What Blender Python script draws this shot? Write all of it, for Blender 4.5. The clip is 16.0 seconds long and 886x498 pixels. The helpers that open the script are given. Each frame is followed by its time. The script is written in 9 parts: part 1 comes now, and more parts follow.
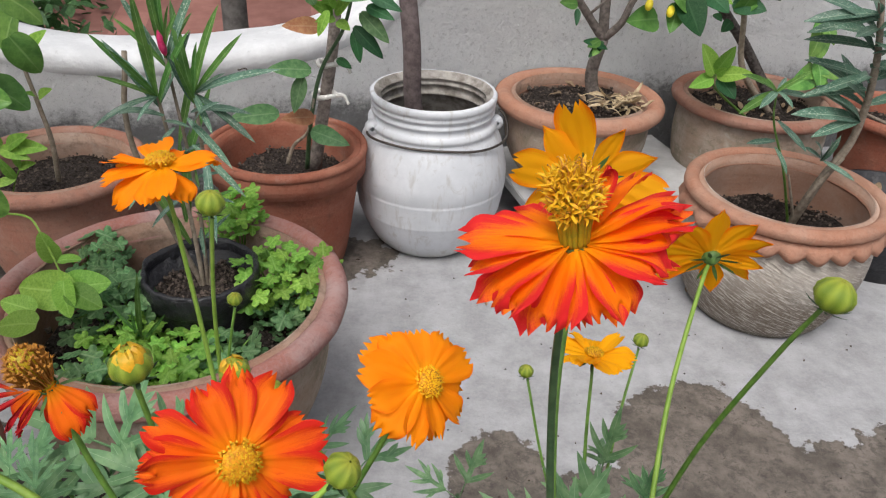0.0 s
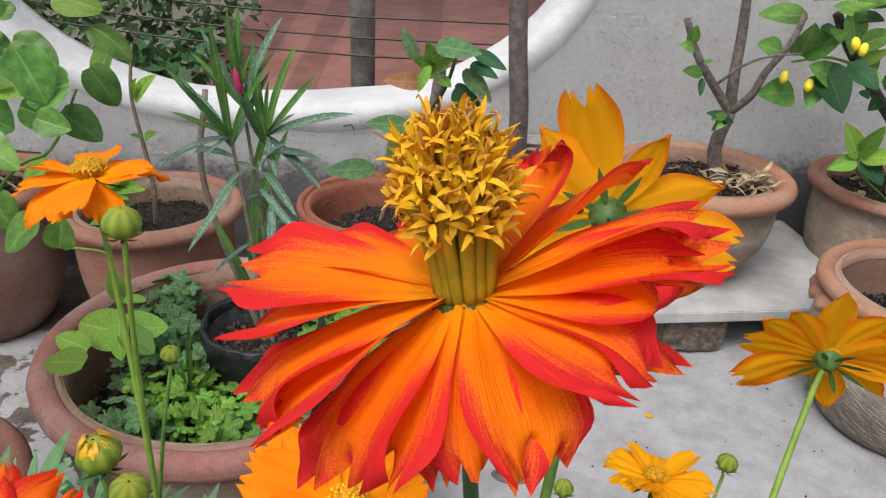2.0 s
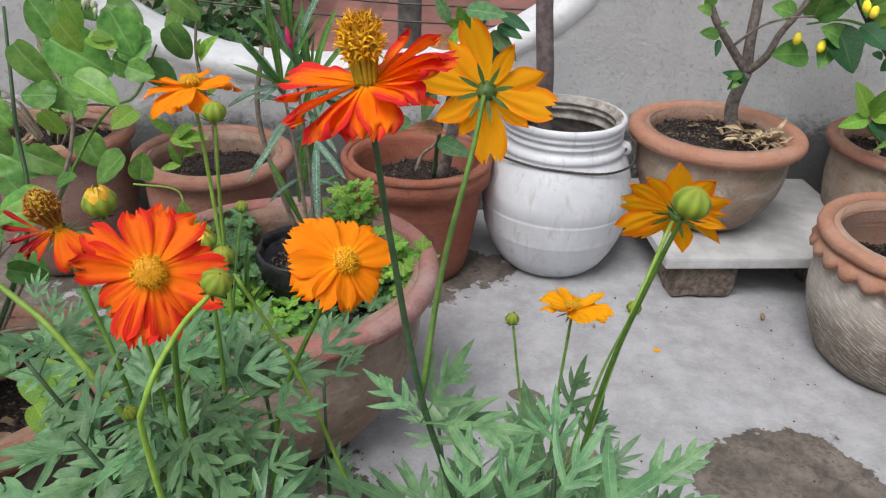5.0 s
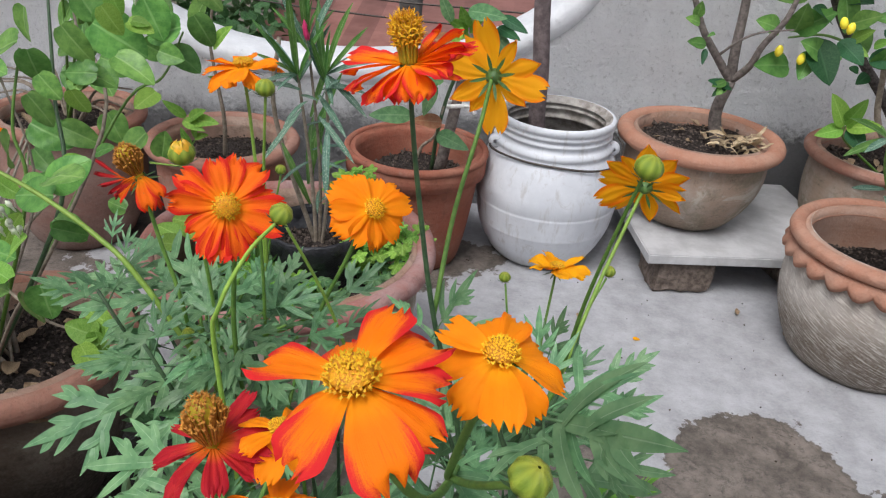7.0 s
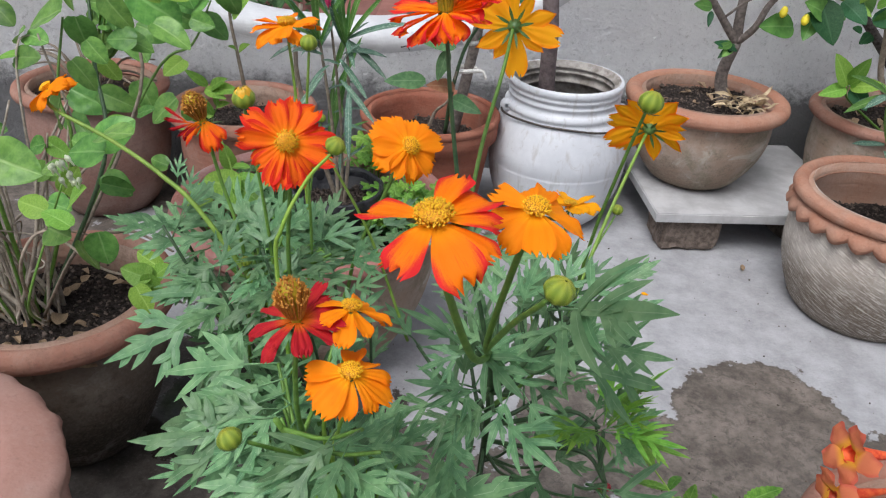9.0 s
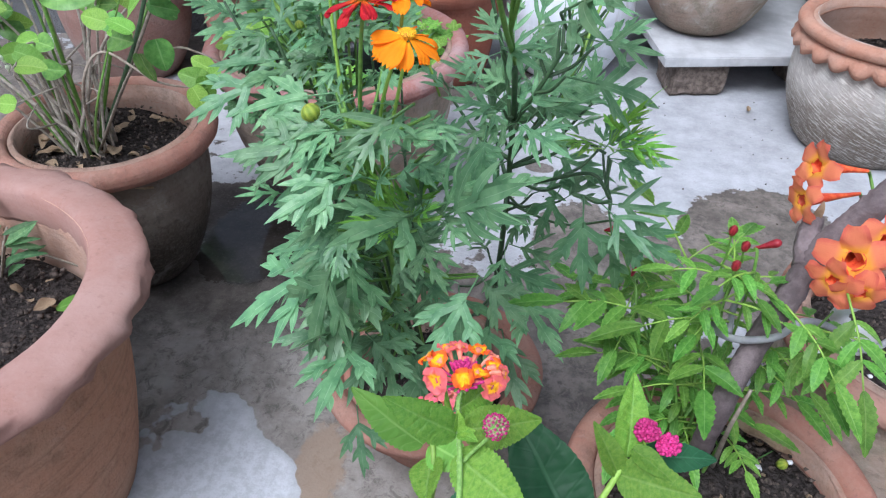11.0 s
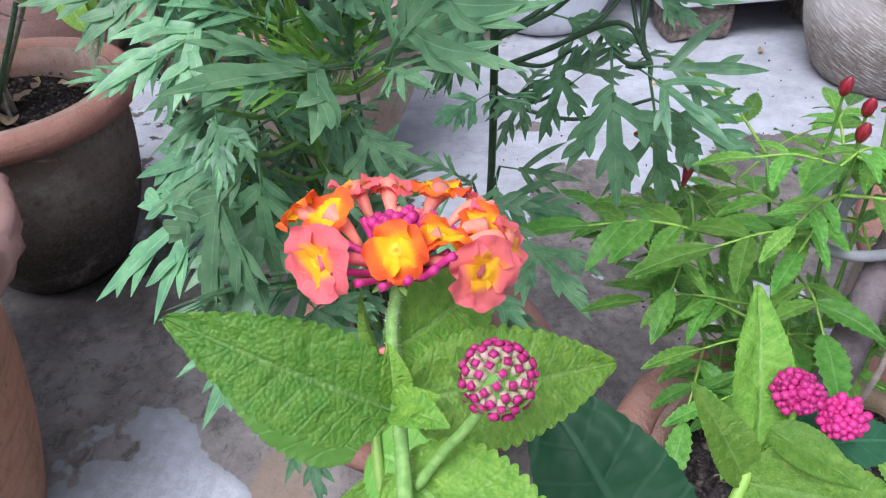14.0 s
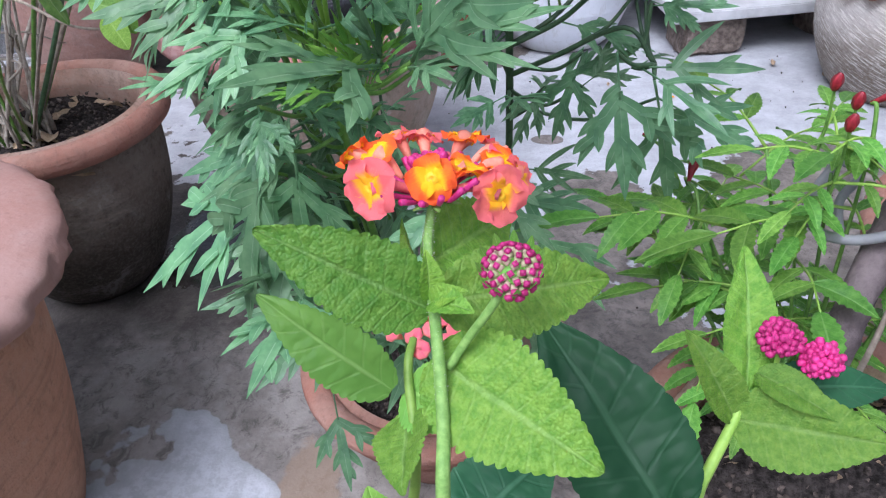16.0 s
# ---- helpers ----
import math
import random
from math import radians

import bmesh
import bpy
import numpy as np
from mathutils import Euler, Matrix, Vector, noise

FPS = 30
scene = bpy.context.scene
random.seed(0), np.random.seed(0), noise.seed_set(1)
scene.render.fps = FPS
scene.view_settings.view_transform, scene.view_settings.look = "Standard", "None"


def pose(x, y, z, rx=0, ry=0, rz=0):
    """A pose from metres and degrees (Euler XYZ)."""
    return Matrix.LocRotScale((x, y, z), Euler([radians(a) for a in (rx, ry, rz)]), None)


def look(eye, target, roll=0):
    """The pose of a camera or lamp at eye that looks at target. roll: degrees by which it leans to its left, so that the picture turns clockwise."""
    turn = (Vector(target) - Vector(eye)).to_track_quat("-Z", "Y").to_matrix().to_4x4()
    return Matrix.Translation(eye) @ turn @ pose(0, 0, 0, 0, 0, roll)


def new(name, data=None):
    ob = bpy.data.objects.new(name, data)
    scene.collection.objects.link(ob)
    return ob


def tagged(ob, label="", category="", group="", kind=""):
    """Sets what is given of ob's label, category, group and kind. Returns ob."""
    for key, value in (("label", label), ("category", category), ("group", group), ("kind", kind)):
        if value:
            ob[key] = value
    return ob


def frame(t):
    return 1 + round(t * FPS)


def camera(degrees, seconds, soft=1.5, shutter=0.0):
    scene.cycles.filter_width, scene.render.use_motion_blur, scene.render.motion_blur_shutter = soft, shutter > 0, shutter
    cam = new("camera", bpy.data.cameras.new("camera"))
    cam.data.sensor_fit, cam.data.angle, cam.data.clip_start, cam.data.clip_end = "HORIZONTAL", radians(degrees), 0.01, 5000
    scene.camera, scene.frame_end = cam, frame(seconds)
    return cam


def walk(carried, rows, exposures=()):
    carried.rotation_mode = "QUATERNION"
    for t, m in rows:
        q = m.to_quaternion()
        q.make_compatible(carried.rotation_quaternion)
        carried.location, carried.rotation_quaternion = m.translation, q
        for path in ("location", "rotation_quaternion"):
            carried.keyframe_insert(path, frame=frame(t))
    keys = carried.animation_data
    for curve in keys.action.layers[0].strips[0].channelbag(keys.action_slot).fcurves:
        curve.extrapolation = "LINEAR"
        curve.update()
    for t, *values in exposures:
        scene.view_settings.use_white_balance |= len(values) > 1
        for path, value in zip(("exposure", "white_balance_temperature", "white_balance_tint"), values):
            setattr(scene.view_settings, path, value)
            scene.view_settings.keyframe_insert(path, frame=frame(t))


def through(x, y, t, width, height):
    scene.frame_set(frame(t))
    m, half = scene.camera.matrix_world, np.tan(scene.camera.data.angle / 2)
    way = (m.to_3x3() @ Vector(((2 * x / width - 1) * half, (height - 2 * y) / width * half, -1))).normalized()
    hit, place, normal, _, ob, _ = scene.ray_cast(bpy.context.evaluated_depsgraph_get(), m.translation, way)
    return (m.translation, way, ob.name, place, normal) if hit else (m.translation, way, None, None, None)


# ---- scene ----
cam = camera(60.65, 16.0, soft=1.2)
PATH = [
    (0.0, 0.0896, -0.1035, 0.7589, 58.54, -2.75, -1.61),
    (0.5, 0.1198, -0.1184, 0.7677, 60.70, -2.22, 1.56),
    (1.0, 0.1327, -0.0657, 0.7354, 63.02, -2.12, 6.29),
    (1.5, 0.1354, -0.0369, 0.7164, 63.32, -2.48, 7.20),
    (2.0, 0.1307, -0.0328, 0.7152, 63.64, -2.53, 8.45),
    (2.5, 0.1340, -0.0404, 0.7240, 62.24, -2.69, 7.43),
    (3.0, 0.1429, -0.0456, 0.7321, 61.17, -2.69, 8.16),
    (3.5, 0.1587, -0.0522, 0.7400, 62.09, -1.67, 9.07),
    (4.0, 0.1691, -0.0875, 0.7416, 61.45, -1.41, 11.17),
    (4.5, 0.1779, -0.1240, 0.7353, 61.23, -1.30, 11.98),
    (7.0, 0.1897, -0.2269, 0.7507, 61.21, -3.85, 12.48),
    (7.5, 0.1890, -0.2385, 0.7537, 60.95, -3.49, 12.25),
    (8.0, 0.1881, -0.2480, 0.7555, 60.07, -3.62, 12.21),
    (10.5, 0.2043, -0.3832, 0.7535, 54.81, -1.13, 13.51),
    (11.0, 0.2081, -0.4098, 0.7153, 51.83, -0.68, 12.41),
    (11.5, 0.1846, -0.3782, 0.6694, 50.73, -0.86, 10.76),
    (12.0, 0.1752, -0.3315, 0.6204, 48.19, 0.09, 8.62),
    (12.5, 0.1700, -0.2920, 0.5695, 47.88, -1.02, 6.55),
    (13.0, 0.1741, -0.2830, 0.5583, 48.61, 0.03, 5.43),
    (13.5, 0.1830, -0.2876, 0.5695, 48.29, 1.08, 5.50),
    (14.0, 0.1981, -0.2973, 0.5650, 52.52, 2.23, 9.54),
    (14.5, 0.1994, -0.2957, 0.5616, 53.80, 3.24, 10.99),
    (15.0, 0.1907, -0.2919, 0.5549, 53.55, 3.38, 10.86),
    (15.5, 0.1918, -0.3052, 0.5645, 53.64, 3.81, 10.51),
    (16.0, 0.2023, -0.3281, 0.5693, 54.15, 3.51, 10.36),
]
walk(cam, [(t, pose(x, y, z, rx, ry, rz)) for t, x, y, z, rx, ry, rz in PATH],
     ((0, 0.0, 6500, 10), (4.7, 0.0, 6400, 10), (7.0, 0.0, 6200, 11), (8.2, 0.0, 6200, 11), (10.3, 0.05, 5800, 11), (11.0, 0.48, 5500, 11), (11.5, 0.62, 5450, 11), (12.2, 0.56, 5450, 13), (13.0, 0.56, 5500, 15), (16.0, 0.54, 5450, 16)))

# ---- light: bright overcast sky over an open terrace ----
world = bpy.data.worlds.new("overcast_sky")
scene.world = world
world.use_nodes = True
wt = world.node_tree
sky = wt.nodes.new("ShaderNodeTexSky")
sky.sky_type, sky.sun_disc = "NISHITA", False
sky.sun_elevation, sky.sun_rotation = radians(58), radians(200)
sky.air_density, sky.dust_density, sky.ozone_density = 1.0, 6.0, 1.0
hsv = wt.nodes.new("ShaderNodeHueSaturation")
hsv.inputs["Saturation"].default_value = 0.35
wt.links.new(sky.outputs[0], hsv.inputs["Color"])
wt.links.new(hsv.outputs[0], wt.nodes["Background"].inputs[0])
wt.nodes["Background"].inputs[1].default_value = 0.118
sun = new("sun", bpy.data.lights.new("sun", "SUN"))
sun.data.energy, sun.data.angle, sun.data.color = 1.75, radians(30), (1.0, 0.97, 0.93)
sun.matrix_world = look((-0.55, -1.6, 3.0), (0, 0, 0))
scene.view_settings.exposure = 0.0


# ---- small tools ----
class Mesh:
    """Collects vertices, faces and a place (u, v) per vertex; mesh() makes the data."""

    def __init__(self):
        self.v, self.f, self.uv = [], [], []

    def add(self, vs, fs, uvs=None, m=None):
        k = len(self.v)
        if m is not None:
            vs = [m @ Vector(p) for p in vs]
        self.v += [tuple(p) for p in vs]
        self.uv += uvs if uvs else [(0.5, 0.5)] * len(vs)
        self.f += [tuple(i + k for i in q) for q in fs]
        return self

    def mesh(self, name, smooth=True):
        me = bpy.data.meshes.new(name)
        me.from_pydata(self.v, [], self.f)
        lay = me.uv_layers.new(name="UVMap")
        idx = np.zeros(len(me.loops), dtype=np.int32)
        me.loops.foreach_get("vertex_index", idx)
        lay.data.foreach_set("uv", np.array(self.uv, dtype=np.float32)[idx].ravel())
        if smooth:
            me.polygons.foreach_set("use_smooth", [True] * len(me.polygons))
        me.update()
        return me


def part(name, data, material, parent=None, label="", m=None):
    """One mesh object, from a Mesh or from shared mesh data, under parent."""
    if isinstance(data, Mesh):
        data = data.mesh(name)
    if material is not None and not data.materials:
        data.materials.append(material)
    ob = new(name, data)
    if parent is not None:
        ob.parent = parent
    if m is not None:
        ob.matrix_basis = m
    if label:
        ob["label"] = label
    return ob


def thing(name, label, category, x=0.0, y=0.0, z=0.0, group="", kind="", rz=0.0):
    ob = new(name)
    ob.empty_display_size = 0.02
    ob.matrix_basis = pose(x, y, z, 0, 0, rz)
    return tagged(ob, label, category, group, kind)


def lathe(mb, prof, segs=64, wob=None, m=None):
    """Turns a profile [(r, z)] about z. wob(a, k) gives a factor on r."""
    vs, uvs, fs = [], [], []
    n = len(prof)
    for i in range(segs):
        a = 2 * math.pi * i / segs
        for k, (r, z) in enumerate(prof):
            rr = r * (wob(a, k) if wob else 1.0)
            vs.append((rr * math.cos(a), rr * math.sin(a), z))
            uvs.append((i / segs, k / (n - 1)))
    for i in range(segs):
        j = (i + 1) % segs
        for k in range(n - 1):
            fs.append((i * n + k, j * n + k, j * n + k + 1, i * n + k + 1))
    return mb.add(vs, fs, uvs, m)


def curve_points(pts, n):
    """n + 1 points on a smooth line through pts (Catmull-Rom)."""
    p = [Vector(q) for q in pts]
    p = [2 * p[0] - p[1]] + p + [2 * p[-1] - p[-2]]
    out = []
    for i in range(n + 1):
        s = i / n * (len(p) - 3)
        k = min(int(s), len(p) - 4)
        t = s - k
        a, b, c, d = p[k:k + 4]
        out.append(0.5 * (2 * b + (c - a) * t + (2 * a - 5 * b + 4 * c - d) * t * t + (3 * b - a - 3 * c + d) * t ** 3))
    return out


def tube(mb, pts, r0, r1, sides=7, n=None, lump=0.0, cap=True):
    """A tapered round stem through pts."""
    path = curve_points(pts, n or max(4, 4 * (len(pts) - 1)))
    vs, uvs, fs = [], [], []
    t0 = (path[1] - path[0]).normalized()
    side = t0.orthogonal().normalized()
    N = len(path)
    for i, p in enumerate(path):
        t = (path[min(i + 1, N - 1)] - path[max(i - 1, 0)]).normalized()
        side = (side - t * side.dot(t)).normalized()
        up = t.cross(side)
        r = r0 + (r1 - r0) * i / (N - 1)
        for k in range(sides):
            a = 2 * math.pi * k / sides
            q = r * (1 + lump * noise.noise(Vector((i * 0.7, k * 1.9, r0 * 900))))
            vs.append(p + side * math.cos(a) * q + up * math.sin(a) * q)
            uvs.append((k / sides, i / (N - 1)))
    for i in range(N - 1):
        for k in range(sides):
            l = (k + 1) % sides
            fs.append((i * sides + k, i * sides + l, (i + 1) * sides + l, (i + 1) * sides + k))
    if cap:
        fs.append(tuple(range(sides))[::-1])
        fs.append(tuple((N - 1) * sides + k for k in range(sides)))
    return mb.add(vs, fs, uvs)


def blade(mb, length, width, shape, nl=8, nw=4, droop=0.0, cup=0.0, wave=0.0, ridges=0.0, teeth=0.0, tooth_n=0, twist=0.0, m=None, seed=0.0, tip=0.0):
    """A leaf or petal along +y with its face to +z. shape(t): half width, 0..1; droop bends it down (radians in all);
    cup raises the margins; wave ripples them; teeth notch them; tip cuts teeth into the end."""
    vs, uvs, fs = [], [], []
    y = z = 0.0
    for i in range(nl + 1):
        t = i / nl
        if i:
            a = -droop * (t - 0.5 / nl)
            y += math.cos(a) * length / nl
            z += math.sin(a) * length / nl
        hw = shape(t) * width / 2
        if tooth_n and 0 < i < nl:
            hw *= 1 + teeth * (1 if i % 2 else -1)
        for k in range(nw + 1):
            s = 2 * k / nw - 1
            x = s * hw
            dz = cup * abs(s) ** 1.5 * hw + wave * hw * math.sin(9 * t + 3 * s + seed) * abs(s)
            dz += ridges * width * math.cos(s * math.pi * 3) * math.sin(math.pi * min(1, t * 1.1))
            dy = 0.0
            if tip and t > 0.75:
                dy = -tip * length * (t - 0.75) * 4 * (0.5 + 0.5 * math.cos(s * math.pi * 3 + seed))
            tw = twist * t
            vs.append((x * math.cos(tw) - dz * math.sin(tw), y + dy, z + dz * math.cos(tw) + x * math.sin(tw)))
            uvs.append((0.5 + 0.5 * s, t))
    for i in range(nl):
        for k in range(nw):
            a = i * (nw + 1) + k
            fs.append((a, a + 1, a + nw + 2, a + nw + 1))
    return mb.add(vs, fs, uvs, m)


def aim(p, d, up=(0, 0, 1), roll=0.0, scale=1.0):
    """A pose at p with +y along d and +z as near up as can be."""
    y = Vector(d).normalized()
    u = Vector(up)
    if abs(y.dot(u.normalized())) > 0.98:
        u = Vector((0.3, -1, 0.2))
    x = y.cross(u).normalized()
    z = x.cross(y)
    return Matrix.Translation(p) @ Matrix((x, y, z)).transposed().to_4x4() @ Matrix.Rotation(roll, 4, "Y") @ Matrix.Scale(scale, 4)


def facing(p, d, spin=0.0, scale=1.0):
    """A pose at p with +z along d."""
    z = Vector(d).normalized()
    y = z.cross(Vector((1, 0, 0))).normalized()
    q = Matrix((y.cross(z), y, z)).transposed().to_4x4()
    return Matrix.Translation(p) @ q @ Matrix.Rotation(spin, 4, "Z") @ Matrix.Scale(scale, 4)


# ---- materials ----
class Nodes:
    """A material's node tree with short calls."""

    def __init__(self, name):
        self.mat = bpy.data.materials.new(name)
        self.mat.use_nodes = True
        self.t = self.mat.node_tree
        self.bsdf = self.t.nodes["Principled BSDF"]
        self.out = self.t.nodes["Material Output"]
        self.coord = self.t.nodes.new("ShaderNodeTexCoord")
        self.info = self.t.nodes.new("ShaderNodeObjectInfo")

    def put(self, socket, value):
        if isinstance(value, bpy.types.NodeSocket):
            self.t.links.new(value, socket)
        elif isinstance(value, (tuple, list)):
            socket.default_value = (*value, 1.0) if len(value) == 3 and len(socket.default_value) == 4 else value
        else:
            socket.default_value = value

    def noise(self, scale, detail=4.0, rough=0.6, at=None, dist=0.0, out=0):
        n = self.t.nodes.new("ShaderNodeTexNoise")
        self.put(n.inputs["Vector"], at or self.coord.outputs["Object"])
        for k, v in (("Scale", scale), ("Detail", detail), ("Roughness", rough), ("Distortion", dist)):
            self.put(n.inputs[k], v)
        return n.outputs[out]

    def voronoi(self, scale, at=None, feature="F1", out="Distance"):
        n = self.t.nodes.new("ShaderNodeTexVoronoi")
        n.feature = feature
        self.put(n.inputs["Vector"], at or self.coord.outputs["Object"])
        self.put(n.inputs["Scale"], scale)
        return n.outputs[out]

    def math(self, op, a, b=0.0, c=0.0):
        n = self.t.nodes.new("ShaderNodeMath")
        n.operation = op
        for s, v in zip(n.inputs, (a, b, c)):
            self.put(s, v)
        return n.outputs[0]

    def ramp(self, x, lo, hi, a=0.0, b=1.0):
        n = self.t.nodes.new("ShaderNodeMapRange")
        n.interpolation_type = "SMOOTHSTEP"
        for s, v in zip(n.inputs, (x, lo, hi, a, b)):
            self.put(s, v)
        return n.outputs[0]

    def mix(self, f, a, b, how="MIX"):
        n = self.t.nodes.new("ShaderNodeMix")
        n.data_type, n.blend_type = "RGBA", how
        self.put(n.inputs["Factor"], f)
        self.put(n.inputs["A"], a)
        self.put(n.inputs["B"], b)
        return n.outputs["Result"]

    def sep(self, v):
        n = self.t.nodes.new("ShaderNodeSeparateXYZ")
        self.put(n.inputs[0], v)
        return n.outputs

    def stretch(self, s, at=None, turn=0.0):
        n = self.t.nodes.new("ShaderNodeMapping")
        n.inputs["Rotation"].default_value = (0.0, 0.0, turn)
        self.put(n.inputs["Vector"], at or self.coord.outputs["Object"])
        n.inputs["Scale"].default_value = s
        return n.outputs[0]

    def bump(self, h, strength=0.4, dist=0.003, normal=None):
        n = self.t.nodes.new("ShaderNodeBump")
        self.put(n.inputs["Height"], h)
        self.put(n.inputs["Strength"], strength)
        self.put(n.inputs["Distance"], dist)
        if normal:
            self.put(n.inputs["Normal"], normal)
        return n.outputs[0]

    def hsv(self, c, h=0.5, s=1.0, v=1.0):
        n = self.t.nodes.new("ShaderNodeHueSaturation")
        for k, x in (("Hue", h), ("Saturation", s), ("Value", v), ("Color", c)):
            self.put(n.inputs[k], x)
        return n.outputs[0]

    def done(self, color, rough=0.6, normal=None, metal=0.0, spec=0.5, through=0.0, glow=None):
        for k, v in (("Base Color", color), ("Roughness", rough), ("Metallic", metal), ("Specular IOR Level", spec)):
            self.put(self.bsdf.inputs[k], v)
        if normal:
            self.put(self.bsdf.inputs["Normal"], normal)
        if through:
            tr = self.t.nodes.new("ShaderNodeBsdfTranslucent")
            self.put(tr.inputs["Color"], glow or color)
            mx = self.t.nodes.new("ShaderNodeMixShader")
            mx.inputs[0].default_value = through
            self.t.links.new(self.bsdf.outputs[0], mx.inputs[1])
            self.t.links.new(tr.outputs[0], mx.inputs[2])
            self.t.links.new(mx.outputs[0], self.out.inputs["Surface"])
        return self.mat


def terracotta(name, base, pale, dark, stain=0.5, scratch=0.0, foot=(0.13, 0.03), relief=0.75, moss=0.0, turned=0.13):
    """Fired clay: blotches, pale salts, grime; foot darkens the bottom; scratch gives raked lines."""
    base, pale, dark = (tuple(0.86 * a for a in q) for q in (base, pale, dark))
    n = Nodes(name)
    big, mid, fine = n.noise(9, 5, 0.65), n.noise(38, 5, 0.7), n.noise(260, 3, 0.6)
    z = n.sep(n.coord.outputs["Object"])[2]
    c = n.mix(n.ramp(big, 0.35, 0.72), base, pale)
    c = n.mix(n.math("MULTIPLY", n.ramp(mid, 0.48, 0.72), stain), c, dark)
    if moss:
        c = n.mix(n.ramp(n.noise(11, 5, 0.7, dist=0.5), 0.48, 0.62, 0.0, moss), c, (0.20, 0.185, 0.125))
        c = n.mix(n.ramp(n.noise(14, 4, 0.65, dist=0.8), 0.56, 0.66, 0.0, moss), c, (0.52, 0.48, 0.42))
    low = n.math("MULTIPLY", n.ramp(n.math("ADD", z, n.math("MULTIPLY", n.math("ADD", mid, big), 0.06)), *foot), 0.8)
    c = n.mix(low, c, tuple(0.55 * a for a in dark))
    specks, smear = n.noise(120, 5, 0.75), n.noise(17, 6, 0.75, dist=0.8)
    c = n.mix(n.ramp(specks, 0.55, 0.68, 0.0, 0.4 * stain + 0.12), c, tuple(0.6 * a for a in dark))
    c = n.mix(n.ramp(smear, 0.55, 0.68, 0.0, 0.5 * stain), c, tuple(0.5 * a + 0.5 * b for a, b in zip(pale, (0.42, 0.40, 0.38))))
    c = n.mix(n.math("MULTIPLY", n.ramp(fine, 0.4, 0.75), 0.3), c, pale)
    h = n.math("ADD", n.math("MULTIPLY", mid, 0.6), n.math("ADD", n.math("MULTIPLY", fine, 0.35), n.math("MULTIPLY", specks, 0.4)))
    if scratch:
        u = n.noise(1.0, 4, 0.7, at=n.stretch((30, 260, 1), n.stretch((1, 0.4, 1), n.coord.outputs["UV"], 0.5)), dist=0.3)
        h = n.math("ADD", n.math("MULTIPLY", h, 0.6), n.math("MULTIPLY", n.ramp(u, 0.38, 0.6), 0.5 * scratch))
        c = n.mix(n.ramp(u, 0.48, 0.64, 0.0, 0.55), c, tuple(min(1, 1.35 * a) for a in pale))
    else:
        turn = n.noise(120, 2, 0.5, at=n.stretch((0.05, 0.05, 1)))
        h = n.math("ADD", h, n.math("MULTIPLY", turn, 0.5))
        c = n.mix(n.ramp(turn, 0.5, 0.72, 0.0, turned), c, dark)
    return n.done(c, n.ramp(mid, 0.3, 0.7, 0.75, 0.95), n.bump(h, relief, 0.004), spec=0.15)


def leaf_stuff(name, dark, light, vein, through=0.3, rough=0.45, veins=7.0, spots=0.0, rugose=0.0, vmix=0.55, lateral=0.25, spec=0.25, grain=7.0):
    n = Nodes(name)
    u, v = n.sep(n.coord.outputs["UV"])[:2]
    s = n.math("ABSOLUTE", n.math("SUBTRACT", u, 0.5))
    mid = n.ramp(s, 0.05, 0.012)
    lat = n.math("FRACT", n.math("SUBTRACT", n.math("MULTIPLY", v, veins), n.math("MULTIPLY", s, 2.2)))
    lat = n.ramp(n.math("ABSOLUTE", n.math("SUBTRACT", lat, 0.5)), 0.10, 0.02)
    vv = n.math("MAXIMUM", mid, n.math("MULTIPLY", lat, lateral))
    nz = n.noise(grain, 4, 0.65)
    c = n.mix(n.ramp(nz, 0.3, 0.7), dark, light)
    c = n.mix(n.math("MULTIPLY", vv, vmix), c, vein)
    if spots:
        c = n.mix(n.ramp(n.noise(60, 2, 0.5, at=n.stretch((1, 0.5, 1))), 0.58, 0.68, 0.0, spots), c, (0.75, 0.8, 0.7))
    c = n.hsv(c, n.ramp(n.info.outputs["Random"], 0, 1, 0.487, 0.513), 1.0, n.ramp(n.math("FRACT", n.math("MULTIPLY", n.info.outputs["Random"], 7.13)), 0, 1, 0.70, 1.28))
    h = n.math("SUBTRACT", n.math("MULTIPLY", nz, 0.3), n.math("MULTIPLY", vv, 0.40 if rugose else 1.0))
    if rugose:
        h = n.math("SUBTRACT", h, n.math("MULTIPLY", n.voronoi(rugose), 0.45))
    return n.done(c, rough, n.bump(h, 0.6 if rugose else 0.4, 0.001), spec=spec, through=through, glow=n.mix(0.5, c, light))


